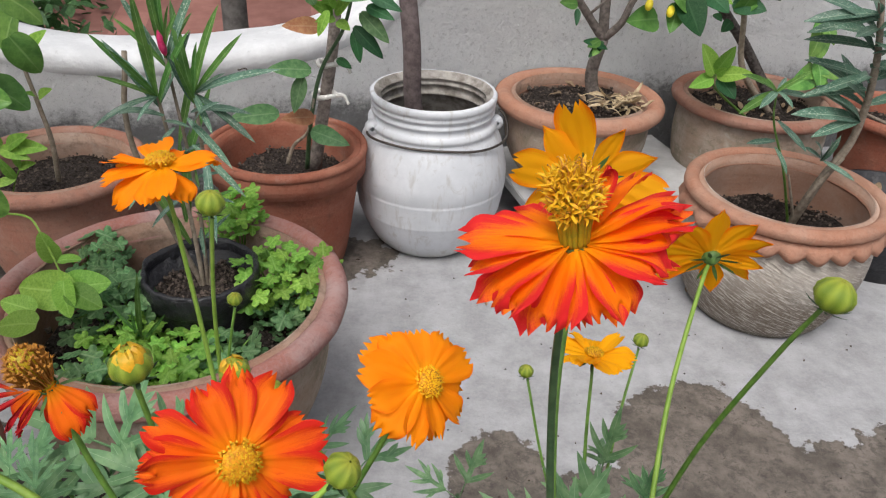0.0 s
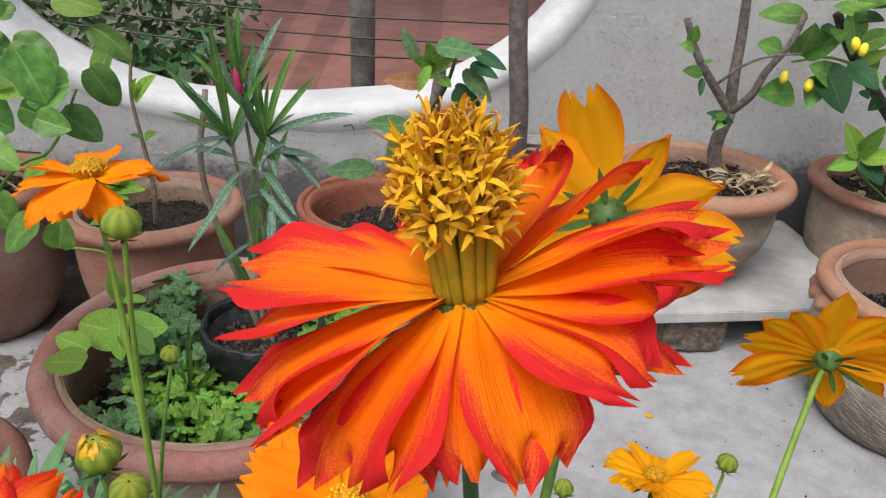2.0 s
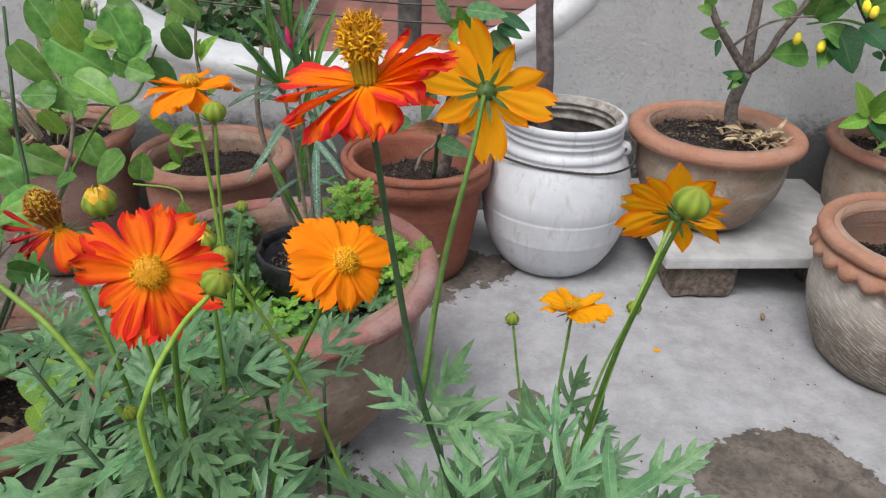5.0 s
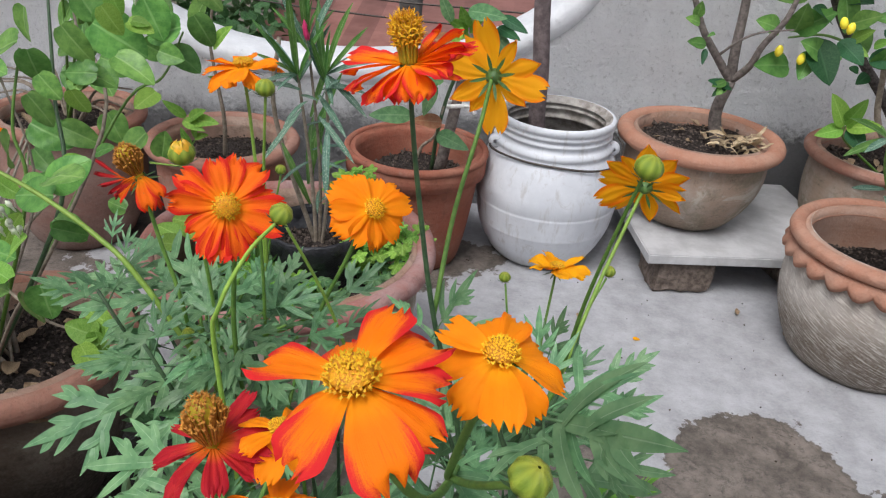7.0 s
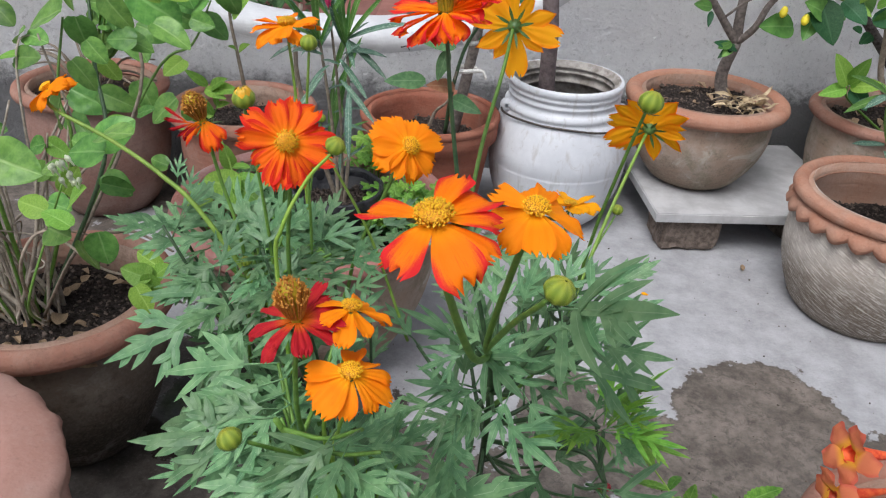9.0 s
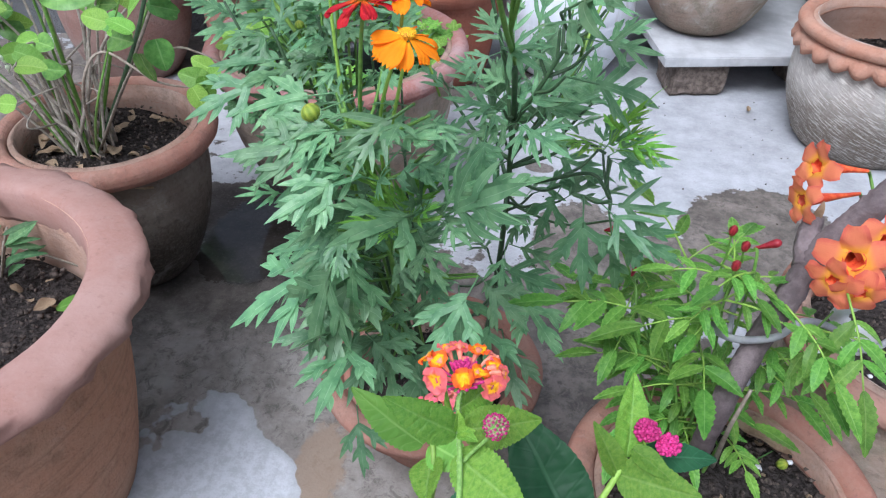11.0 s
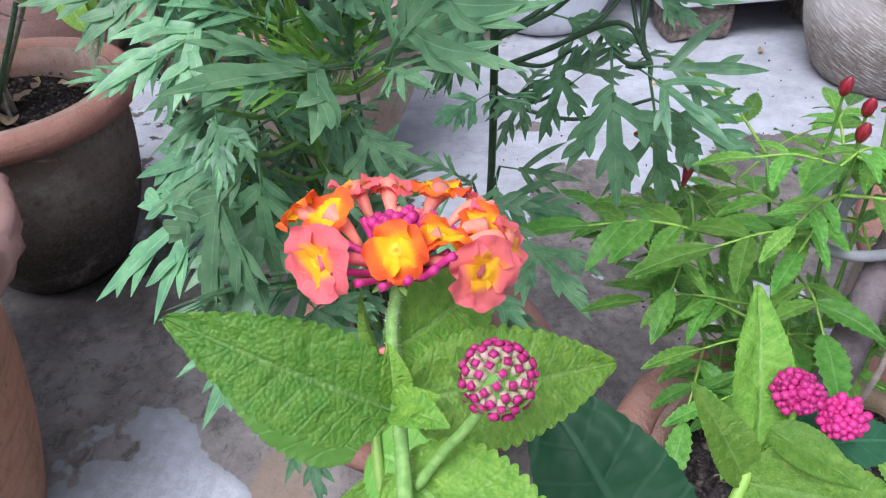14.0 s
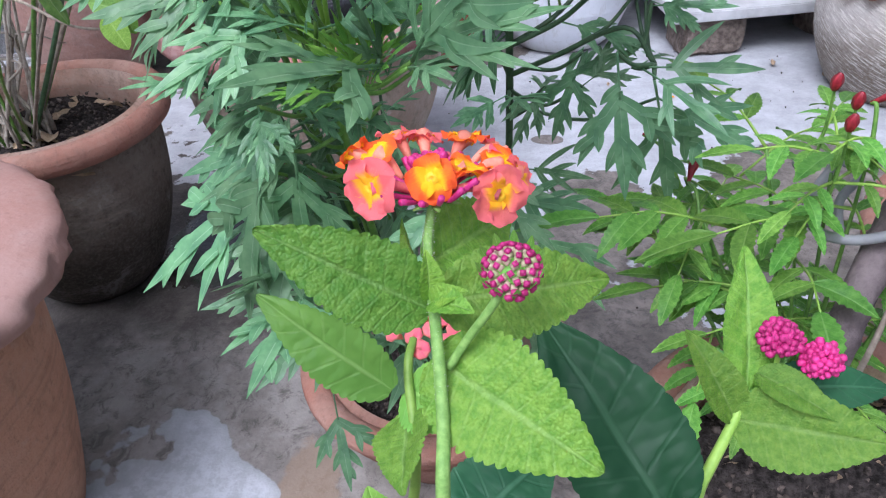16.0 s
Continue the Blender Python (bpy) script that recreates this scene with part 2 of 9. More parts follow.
def petal_stuff(name, heart, body, edge, streak, lo=0.55, hi=0.95, through=0.24, core=0.4):
    """heart near the middle, body along it, edge on margins and end, fine lengthwise streaks."""
    n = Nodes(name)
    u, v = n.sep(n.coord.outputs["UV"])[:2]
    s = n.math("MULTIPLY", n.math("ABSOLUTE", n.math("SUBTRACT", u, 0.5)), 2.0)
    line = n.noise(26, 3, 0.6, at=n.stretch((1, 0.10, 1), n.coord.outputs["UV"]))
    blot = n.noise(110, 3, 0.6)
    k = n.math("ADD", n.math("MULTIPLY", v, 0.55), n.math("MULTIPLY", n.math("POWER", s, 2.0), n.ramp(v, 0.0, 0.6, 0.15, 0.6)))
    k = n.math("ADD", k, n.math("MULTIPLY", n.math("SUBTRACT", n.math("ADD", line, blot), 1.0), 0.55))
    k = n.math("ADD", k, n.math("MULTIPLY", n.math("SUBTRACT", n.info.outputs["Random"], 0.5), 0.25))
    c = n.mix(n.ramp(v, 0.05 if core < 0.45 else core * 0.5, core), heart, body)
    c = n.mix(n.math("MULTIPLY", n.ramp(k, lo, hi), n.ramp(v, core * 0.25, core)), c, edge)
    c = n.mix(n.ramp(line, 0.58, 0.72, 0.0, 0.45), c, streak)
    ridge = n.noise(60, 2, 0.6, at=n.stretch((1, 0.04, 1), n.coord.outputs["UV"]))
    return n.done(c, 0.62, n.bump(ridge, 0.35, 0.0008), spec=0.16, through=through, glow=c)


def plain(name, a, b, scale=60.0, rough=0.7, strength=0.3, dist=0.002, metal=0.0, spec=0.4, through=0.0, vary=True):
    n = Nodes(name)
    z = n.noise(scale, 5, 0.65)
    c = n.mix(n.ramp(z, 0.3, 0.7), a, b)
    if vary:
        c = n.hsv(c, 0.5, 1.0, n.ramp(n.info.outputs["Random"], 0, 1, 0.8, 1.2))
    return n.done(c, rough, n.bump(z, strength, dist), metal=metal, spec=spec, through=through)


def concrete_floor():
    n = Nodes("concrete_floor")
    p = n.coord.outputs["Object"]
    x, y, _ = n.sep(p)
    warp = n.noise(7, 6, 0.65)
    warp2 = n.noise(30, 4, 0.6)

    def blob(cx, cy, rx, ry):
        a = n.math("MULTIPLY", n.math("SUBTRACT", x, cx), 1 / rx)
        b = n.math("MULTIPLY", n.math("SUBTRACT", y, cy), 1 / ry)
        return n.math("SUBTRACT", 1.0, n.math("SQRT", n.math("ADD", n.math("MULTIPLY", a, a), n.math("MULTIPLY", b, b))))

    # The last blob is shade among the pots by the wall, painted in.
    wet_and_shade = None
    for q in ((0.51, 0.60, 0.135, 0.165), (0.78, 0.44, 0.34, 0.225), (0.38, 0.5, 0.14, 0.1), (0.22, 0.54, 0.07, 0.12), (0.138, 0.748, 0.025, 0.016),
              (-0.3, 0.25, 0.4, 0.36), (0.05, 0.05, 0.5, 0.42), (0.0, -0.8, 2.0, 0.9), (-1.3, 0.3, 0.9, 0.8), (-0.4, 1.1, 0.45, 0.2)):
        b = blob(*q)
        wet_and_shade = b if wet_and_shade is None else n.math("MAXIMUM", wet_and_shade, b)
    warp3 = n.noise(110, 4, 0.7)
    jit = n.math("ADD", n.math("MULTIPLY", n.math("SUBTRACT", warp, 0.5), 0.8), n.math("MULTIPLY", n.math("SUBTRACT", warp2, 0.5), 0.55))
    jit = n.math("ADD", jit, n.math("MULTIPLY", n.math("SUBTRACT", warp3, 0.5), 0.16))
    wet_and_shade = n.math("ADD", wet_and_shade, jit)
    dry = n.math("ADD", blob(-0.152, -0.022, 0.105, 0.135), n.math("MULTIPLY", n.math("SUBTRACT", n.noise(13, 3, 0.5), 0.5), 1.5))
    dry = n.math("ADD", dry, n.math("MULTIPLY", jit, 0.35))
    wet_and_shade = n.math("MINIMUM", wet_and_shade, n.math("MULTIPLY", dry, -1.0))
    m = n.ramp(wet_and_shade, -0.01, 0.03)
    rim = n.math("MULTIPLY", n.ramp(wet_and_shade, 0.0, 0.03), n.ramp(wet_and_shade, 0.12, 0.04))
    fine, mid, pits = n.noise(180, 5, 0.7), n.noise(16, 6, 0.7), n.noise(90, 4, 0.75)
    c = n.mix(n.ramp(mid, 0.3, 0.72), (0.278, 0.279, 0.288), (0.435, 0.44, 0.46))
    c = n.mix(n.ramp(pits, 0.57, 0.70, 0.0, 0.5), c, (0.19, 0.175, 0.16))
    c = n.mix(n.ramp(fine, 0.35, 0.7, 0.0, 0.3), c, (0.49, 0.495, 0.51))
    c = n.mix(n.ramp(dry, -0.05, 0.25, 0.0, 0.62), c, n.mix(n.ramp(pits, 0.4, 0.6), (0.60, 0.615, 0.645), (0.46, 0.47, 0.49)))
    soak = n.math("ADD", blob(-0.36, 0.46, 0.44, 0.30), 0.0)
    soak = n.ramp(n.math("ADD", soak, jit), -0.1, 0.45)
    # The damp tones also colour the painted shade by the wall.
    damp = n.mix(soak, n.mix(n.ramp(mid, 0.35, 0.65), (0.100, 0.085, 0.072), (0.228, 0.196, 0.170)), n.mix(n.ramp(mid, 0.35, 0.65), (0.032, 0.027, 0.024), (0.105, 0.090, 0.079)))
    damp = n.mix(n.ramp(pits, 0.5, 0.64, 0.0, 0.6), damp, (0.06, 0.053, 0.047))
    damp = n.mix(n.ramp(fine, 0.52, 0.66, 0.0, 0.22), damp, (0.28, 0.255, 0.23))
    damp = n.mix(n.math("MULTIPLY", rim, 0.35), damp, (0.07, 0.06, 0.05))
    film = n.ramp(n.math("ADD", blob(-0.12, 0.02, 0.36, 0.26), jit), -0.1, 0.3, 0.0, 0.78)
    damp = n.mix(film, damp, n.mix(n.ramp(mid, 0.35, 0.65), (0.222, 0.198, 0.176), (0.36, 0.33, 0.30)))
    algae = n.noise(48, 7, 0.8, dist=0.6)
    damp = n.mix(n.ramp(algae, 0.49, 0.63, 0.0, 0.58), damp, (0.040, 0.034, 0.028))
    damp = n.mix(n.ramp(algae, 0.40, 0.30, 0.0, 0.4), damp, (0.27, 0.245, 0.22))
    rust = n.math("ADD", blob(-0.03, 0.05, 0.035, 0.09), n.math("MULTIPLY", jit, 1.6))
    damp = n.mix(n.ramp(rust, 0.0, 0.2, 0.0, 0.75), damp, (0.27, 0.195, 0.135))
    c = n.mix(m, c, damp)
    pool = n.ramp(n.math("ADD", blob(-0.27, 0.44, 0.09, 0.13), n.math("MULTIPLY", jit, 0.8)), 0.0, 0.25)
    c = n.mix(n.math("MULTIPLY", pool, 0.6), c, (0.022, 0.019, 0.017))
    dryr = n.ramp(fine, 0.3, 0.7, 0.7, 0.9)
    r = n.math("ADD", n.math("MULTIPLY", dryr, n.math("SUBTRACT", 1.0, m)), n.math("MULTIPLY", m, n.ramp(pool, 0, 1, 0.5, 0.03)))
    h = n.math("ADD", n.math("MULTIPLY", fine, 0.5), n.math("MULTIPLY", n.noise(45, 4, 0.7), 0.8))
    st = n.ramp(pool, 0.0, 1.0, 0.45, 0.03)
    return n.done(c, r, n.bump(h, st, 0.003), spec=0.45)


def rough_plaster():
    n = Nodes("rough_plaster")
    z = n.sep(n.coord.outputs["Object"])[2]
    a, b, c3, big = n.noise(95, 6, 0.78), n.noise(14, 5, 0.65), n.noise(320, 4, 0.75), n.noise(3.5, 4, 0.6)
    c = n.mix(n.ramp(b, 0.3, 0.72), (0.84, 0.842, 0.86), (0.93, 0.935, 0.95))
    c = n.mix(n.ramp(big, 0.45, 0.7, 0.0, 0.22), c, (0.64, 0.64, 0.65))
    c = n.mix(n.ramp(a, 0.56, 0.64, 0.0, 0.55), c, (0.46, 0.455, 0.46))
    c = n.mix(n.ramp(a, 0.46, 0.34, 0.0, 0.7), c, (0.92, 0.925, 0.935))
    c = n.mix(n.ramp(c3, 0.55, 0.7, 0.0, 0.35), c, (0.30, 0.295, 0.30))
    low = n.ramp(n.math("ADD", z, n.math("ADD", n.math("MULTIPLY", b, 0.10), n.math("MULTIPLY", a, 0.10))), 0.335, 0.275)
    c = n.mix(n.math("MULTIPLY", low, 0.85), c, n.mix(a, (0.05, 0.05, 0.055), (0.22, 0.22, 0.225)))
    h = n.math("ADD", a, n.math("ADD", n.math("MULTIPLY", b, 1.2), n.math("MULTIPLY", c3, 0.25)))
    return n.done(c, 0.92, n.bump(h, 1.0, 0.017), spec=0.2)


def whitewashed():
    n = Nodes("whitewash")
    a, b = n.noise(9, 6, 0.7), n.noise(70, 5, 0.75)
    c = n.mix(n.ramp(a, 0.35, 0.7), (0.60, 0.61, 0.63), (0.76, 0.77, 0.79))
    c = n.mix(n.ramp(b, 0.58, 0.72, 0.0, 0.5), c, (0.42, 0.42, 0.43))
    return n.done(c, 0.75, n.bump(n.math("ADD", a, n.math("MULTIPLY", b, 0.4)), 0.6, 0.008), spec=0.3)


CONCRETE, PLASTER = concrete_floor(), rough_plaster()
WHITEWASH = whitewashed()
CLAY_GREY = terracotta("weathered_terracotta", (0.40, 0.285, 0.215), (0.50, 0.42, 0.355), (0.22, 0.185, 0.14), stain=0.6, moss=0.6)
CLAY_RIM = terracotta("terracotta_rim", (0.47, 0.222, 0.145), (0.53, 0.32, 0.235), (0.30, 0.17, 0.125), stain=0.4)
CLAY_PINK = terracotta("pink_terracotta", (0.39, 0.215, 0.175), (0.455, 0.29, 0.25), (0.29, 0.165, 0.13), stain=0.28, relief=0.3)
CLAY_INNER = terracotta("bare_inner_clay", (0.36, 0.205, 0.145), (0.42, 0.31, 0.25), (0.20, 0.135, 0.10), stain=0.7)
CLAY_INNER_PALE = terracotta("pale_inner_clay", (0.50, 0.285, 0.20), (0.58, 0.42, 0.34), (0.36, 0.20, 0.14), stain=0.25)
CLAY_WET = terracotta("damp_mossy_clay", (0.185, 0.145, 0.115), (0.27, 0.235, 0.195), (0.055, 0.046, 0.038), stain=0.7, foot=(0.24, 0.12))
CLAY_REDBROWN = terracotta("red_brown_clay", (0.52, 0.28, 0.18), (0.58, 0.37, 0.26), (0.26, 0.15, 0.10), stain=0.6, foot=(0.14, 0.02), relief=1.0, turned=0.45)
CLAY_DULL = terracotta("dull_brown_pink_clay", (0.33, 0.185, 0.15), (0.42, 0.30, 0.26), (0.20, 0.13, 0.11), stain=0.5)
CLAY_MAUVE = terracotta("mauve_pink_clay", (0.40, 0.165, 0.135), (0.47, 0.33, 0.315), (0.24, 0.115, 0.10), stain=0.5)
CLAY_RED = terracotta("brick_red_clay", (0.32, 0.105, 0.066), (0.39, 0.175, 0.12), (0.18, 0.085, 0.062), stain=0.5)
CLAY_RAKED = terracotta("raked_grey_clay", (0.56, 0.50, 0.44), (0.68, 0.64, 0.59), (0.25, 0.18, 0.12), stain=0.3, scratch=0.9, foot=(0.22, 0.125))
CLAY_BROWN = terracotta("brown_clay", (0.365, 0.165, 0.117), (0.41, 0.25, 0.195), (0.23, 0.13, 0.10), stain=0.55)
SOIL = plain("potting_soil", (0.012, 0.010, 0.009), (0.062, 0.051, 0.046), 200, 0.95, 1.0, 0.006, spec=0.08)
CRUMB = plain("soil_crumbs", (0.020, 0.016, 0.014), (0.16, 0.125, 0.105), 160, 0.95, 0.6, 0.002, spec=0.1)
DRY_LEAF = plain("dry_leaf", (0.20, 0.13, 0.075), (0.46, 0.34, 0.22), 60, 0.8, 0.5, 0.002, through=0.2)
BARK = plain("grey_bark", (0.10, 0.085, 0.075), (0.25, 0.21, 0.19), 120, 0.9, 0.9, 0.003)
BARK_DARK = plain("dark_bark", (0.04, 0.032, 0.03), (0.17, 0.145, 0.135), 150, 0.9, 1.0, 0.005)
BARK_PLUM = plain("smooth_plum_bark", (0.105, 0.080, 0.080), (0.21, 0.165, 0.165), 70, 0.85, 0.7, 0.004)
MARBLE = plain("worn_marble", (0.33, 0.33, 0.333), (0.47, 0.47, 0.475), 18, 0.45, 0.15, 0.002)
BRICK = plain("dirty_brick", (0.075, 0.058, 0.046), (0.20, 0.16, 0.135), 75, 0.95, 1.0, 0.008)
WIRE = plain("rusty_wire", (0.07, 0.06, 0.055), (0.16, 0.14, 0.125), 200, 0.55, 0.3, 0.001, metal=0.7)
CABLE = plain("grey_cable", (0.25, 0.25, 0.26), (0.36, 0.36, 0.37), 60, 0.45, 0.1, 0.001)
BLACK_BAG = plain("black_polythene", (0.012, 0.012, 0.016), (0.03, 0.03, 0.036), 60, 0.35, 0.8, 0.006, spec=0.5)
GRIMY_PLASTIC = plain("grimy_plastic", (0.16, 0.14, 0.12), (0.46, 0.43, 0.40), 34, 0.7, 0.3, 0.001)
CLOTH = plain("white_rag", (0.62, 0.60, 0.57), (0.78, 0.77, 0.74), 300, 0.9, 0.5, 0.001)


def white_plastic():
    n = Nodes("white_plastic")
    z = n.sep(n.coord.outputs["Object"])[2]
    a, b = n.noise(14, 5, 0.7), n.noise(70, 4, 0.6, at=n.stretch((1, 1, 0.2)))
    c = n.mix(n.ramp(a, 0.35, 0.7), (0.62, 0.64, 0.68), (0.72, 0.74, 0.78))
    c = n.mix(n.math("MULTIPLY", n.ramp(b, 0.52, 0.70), 0.55), c, (0.44, 0.42, 0.40))
    c = n.mix(n.ramp(n.noise(40, 5, 0.75, dist=0.6), 0.56, 0.68, 0.0, 0.34), c, (0.40, 0.375, 0.35))
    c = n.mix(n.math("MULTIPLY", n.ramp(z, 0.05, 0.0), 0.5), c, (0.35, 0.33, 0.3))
    return n.done(c, n.ramp(a, 0.3, 0.7, 0.48, 0.65), n.bump(a, 0.05, 0.004), spec=0.5)


WHITE_PLASTIC = white_plastic()

# ---- the setting: terrace floor, parapet wall with a round opening, what lies beyond ----
WALL_DIR = math.atan(0.28)            # the wall runs off at this angle
WALL = pose(0, 1.37, 0, 0, 0, math.degrees(WALL_DIR))   # wall frame: x along it, y through it


def floor():
    mb = Mesh()
    n = 60
    vs = [(-4 + 8 * i / n, -5 + 7.2 * j / n, 0) for j in range(n + 1) for i in range(n + 1)]
    vs = [(x, y, 0.0015 * noise.noise(Vector((x * 3, y * 3, 0)))) for x, y, z in vs]
    fs = [(j * (n + 1) + i, j * (n + 1) + i + 1, (j + 1) * (n + 1) + i + 1, (j + 1) * (n + 1) + i) for j in range(n) for i in range(n)]
    k = len(vs)
    mb.add(vs, fs)
    mb.add([(-4, -5, -0.12), (4, -5, -0.12), (4, 2.2, -0.12), (-4, 2.2, -0.12)], [(3, 2, 1, 0)])
    tagged(part("floor", mb, CONCRETE), "grey cement terrace floor with damp patches and shade painted among the back pots", "floor", kind="structure")


def wall():
    """The parapet, with a wide rounded opening whose sill is smoothed and whitewashed."""
    thick, top = 0.13, 1.25
    cx, cz, rx, rz = -0.345, 0.86, 0.62, 0.555
    segs = 72
    ring = [(cx + rx * abs(math.cos(a)) ** 0.8 * math.copysign(1, math.cos(a)), cz + rz * abs(math.sin(a)) ** 0.9 * math.copysign(1, math.sin(a)))
            for a in (2 * math.pi * (i + 0.5) / segs for i in range(segs))]
    x0, x1 = -4.0, 4.0
    outer = []
    for i in range(segs):
        a = 2 * math.pi * (i + 0.5) / segs
        c, s = math.cos(a), math.sin(a)
        k = min((x1 - cx) / c if c > 0 else (x0 - cx) / c, (1.9 - cz) / s if s > 0 else (-0.05 - cz) / s)
        outer.append((cx + k * c, cz + k * s))
    mb = Mesh()
    rows = 14
    for face_y, flip in ((0.0, False), (thick, True)):
        vs, fs = [], []
        for i in range(segs):
            for r in range(rows + 1):
                t = (r / rows) ** 2
                px = ring[i][0] + (outer[i][0] - ring[i][0]) * t
                pz = ring[i][1] + (outer[i][1] - ring[i][1]) * t
                dy = 0.006 * noise.noise(Vector((px * 5, pz * 5, 1))) if not flip else 0
                vs.append((px, face_y + dy, pz))
        for i in range(segs):
            j = (i + 1) % segs
            for r in range(rows):
                q = (i * (rows + 1) + r, i * (rows + 1) + r + 1, j * (rows + 1) + r + 1, j * (rows + 1) + r)
                fs.append(q if flip else q[::-1])
        mb.add(vs, fs)
    ob = tagged(part("wall_north", mb, PLASTER, m=WALL), "rough grey cement plastered parapet wall, darker at its foot", "wall", kind="structure")
    # rounded whitewashed lining of the opening
    lining = Mesh()
    prof = [(0.038, 0.004), (0.022, -0.006), (0.004, -0.008), (-0.010, 0.0), (-0.016, 0.02), (-0.016, thick - 0.02), (-0.008, thick + 0.008), (0.04, thick + 0.012)]
    vs, fs = [], []
    for i in range(segs):
        p, q = Vector(ring[i - 1]), Vector(ring[(i + 1) % segs])
        tan = (q - p).normalized()
        nrm = Vector((tan.y, -tan.x))
        if nrm.dot(Vector((ring[i][0] - cx, ring[i][1] - cz))) < 0:
            nrm = -nrm
        for k, (o, y) in enumerate(prof):
            w = 1 + 0.5 * noise.noise(Vector((ring[i][0] * 6, ring[i][1] * 6, k * 0.2)))
            vs.append((ring[i][0] + nrm.x * o * w, y, ring[i][1] + nrm.y * o * w))
    n = len(prof)
    for i in range(segs):
        j = (i + 1) % segs
        for k in range(n - 1):
            fs.append((i * n + k, i * n + k + 1, j * n + k + 1, j * n + k))
    lining.add(vs, fs)
    part("sill_lining", lining, WHITEWASH, ob, "smooth whitewashed rounded edge of the opening")
    hook = Mesh()
    tube(hook, [(-0.245, -0.012, 0.288), (-0.245, -0.03, 0.292), (-0.233, -0.034, 0.296), (-0.228, -0.03, 0.286)], 0.0014, 0.0012, 5, 10)
    part("hook", hook, WIRE, ob, "small bent wire hook")


def beyond():
    """Lower yard behind the wall: a red-brown roof with a low coping, shrubs, a post and wires."""
    roof = plain("red_roof", (0.19, 0.08, 0.065), (0.27, 0.125, 0.105), 5, 0.8, 0.3, 0.004)
    yard = plain("yard_earth", (0.10, 0.09, 0.07), (0.17, 0.15, 0.12), 3, 0.95, 0.4, 0.01)
    mb = Mesh()
    mb.add([(-150, -150, -1.6), (150, -150, -1.6), (150, 150, -1.6), (-150, 150, -1.6)], [(0, 1, 2, 3)])
    tagged(part("ground", mb, yard), "bare earth yard below the terrace", "ground", kind="structure")
    house = thing("outbuilding", "low outbuilding with a dull red sheet roof", "building", -0.05, 3.6, -1.6, rz=8)
    wallm = Mesh()
    wallm.add([(-1.7, 0, 0), (3.2, 0, 0), (3.2, 3, 0), (-1.7, 3, 0), (-1.7, 0, 1.05), (3.2, 0, 1.05), (3.2, 3, 1.25), (-1.7, 3, 1.25)],
              [(0, 1, 5, 4), (1, 2, 6, 5), (2, 3, 7, 6), (3, 0, 4, 7)])
    part("wall", wallm, BRICK, house)
    for i in range(28):
        x = -1.77 + i * 0.18
        z = 0.015
        rm = Mesh()
        rm.add([(x, -0.1, 1.06 + z), (x + 0.18, -0.1, 1.06 + 0.03 - z), (x + 0.18, 3.1, 1.4 + 0.03 - z), (x, 3.1, 1.4 + z),
                (x, -0.1, 1.03), (x + 0.18, -0.1, 1.03), (x + 0.18, 3.1, 1.37), (x, 3.1, 1.37)], [(0, 1, 2, 3), (7, 6, 5, 4), (0, 4, 5, 1), (2, 6, 7, 3)])
        part("roof_sheet", rm, roof, house)
    post = Mesh()
    tube(post, [(-0.62, 3.0, -1.6), (-0.62, 3.0, 1.2)], 0.05, 0.05, 10, 2)
    tagged(part("post", post, plain("weathered_post", (0.10, 0.09, 0.085), (0.2, 0.185, 0.175), 20, 0.9)), "grey weathered post beyond the wall", "post")
    for k, z in enumerate((0.05, 0.12, 0.2)):
        wm = Mesh()
        tube(wm, [(-3, 2.95, z + 0.12), (-0.62, 2.94, z), (3, 2.95, z + 0.18)], 0.004, 0.004, 5, 12)
        tagged(part("fence_wire", wm, WIRE), "thin grey fence wire strung past a post", "wire", group="fence wires")


def parapets():
    """Plain low walls on the terrace's other sides."""
    for name, x0, y0, x1, y1 in (("wall_west", -4.0, -5.0, -3.87, 0.1), ("wall_east", 3.87, -5.0, 4.0, 2.2), ("wall_south", -3.87, -5.0, 3.87, -4.87)):
        bm = bmesh.new()
        bmesh.ops.create_cube(bm, size=1)
        for v in bm.verts:
            v.co = Vector((x0 + (v.co.x + 0.5) * (x1 - x0), y0 + (v.co.y + 0.5) * (y1 - y0), -0.02 + (v.co.z + 0.5) * 0.92))
        bmesh.ops.bevel(bm, geom=bm.edges[:], offset=0.012, segments=2, affect="EDGES")
        me = bpy.data.meshes.new(name)
        bm.to_mesh(me)
        bm.free()
        tagged(part(name, me, PLASTER), "plain grey cement parapet round the terrace", "wall", kind="structure")


floor()
wall()
beyond()
parapets()


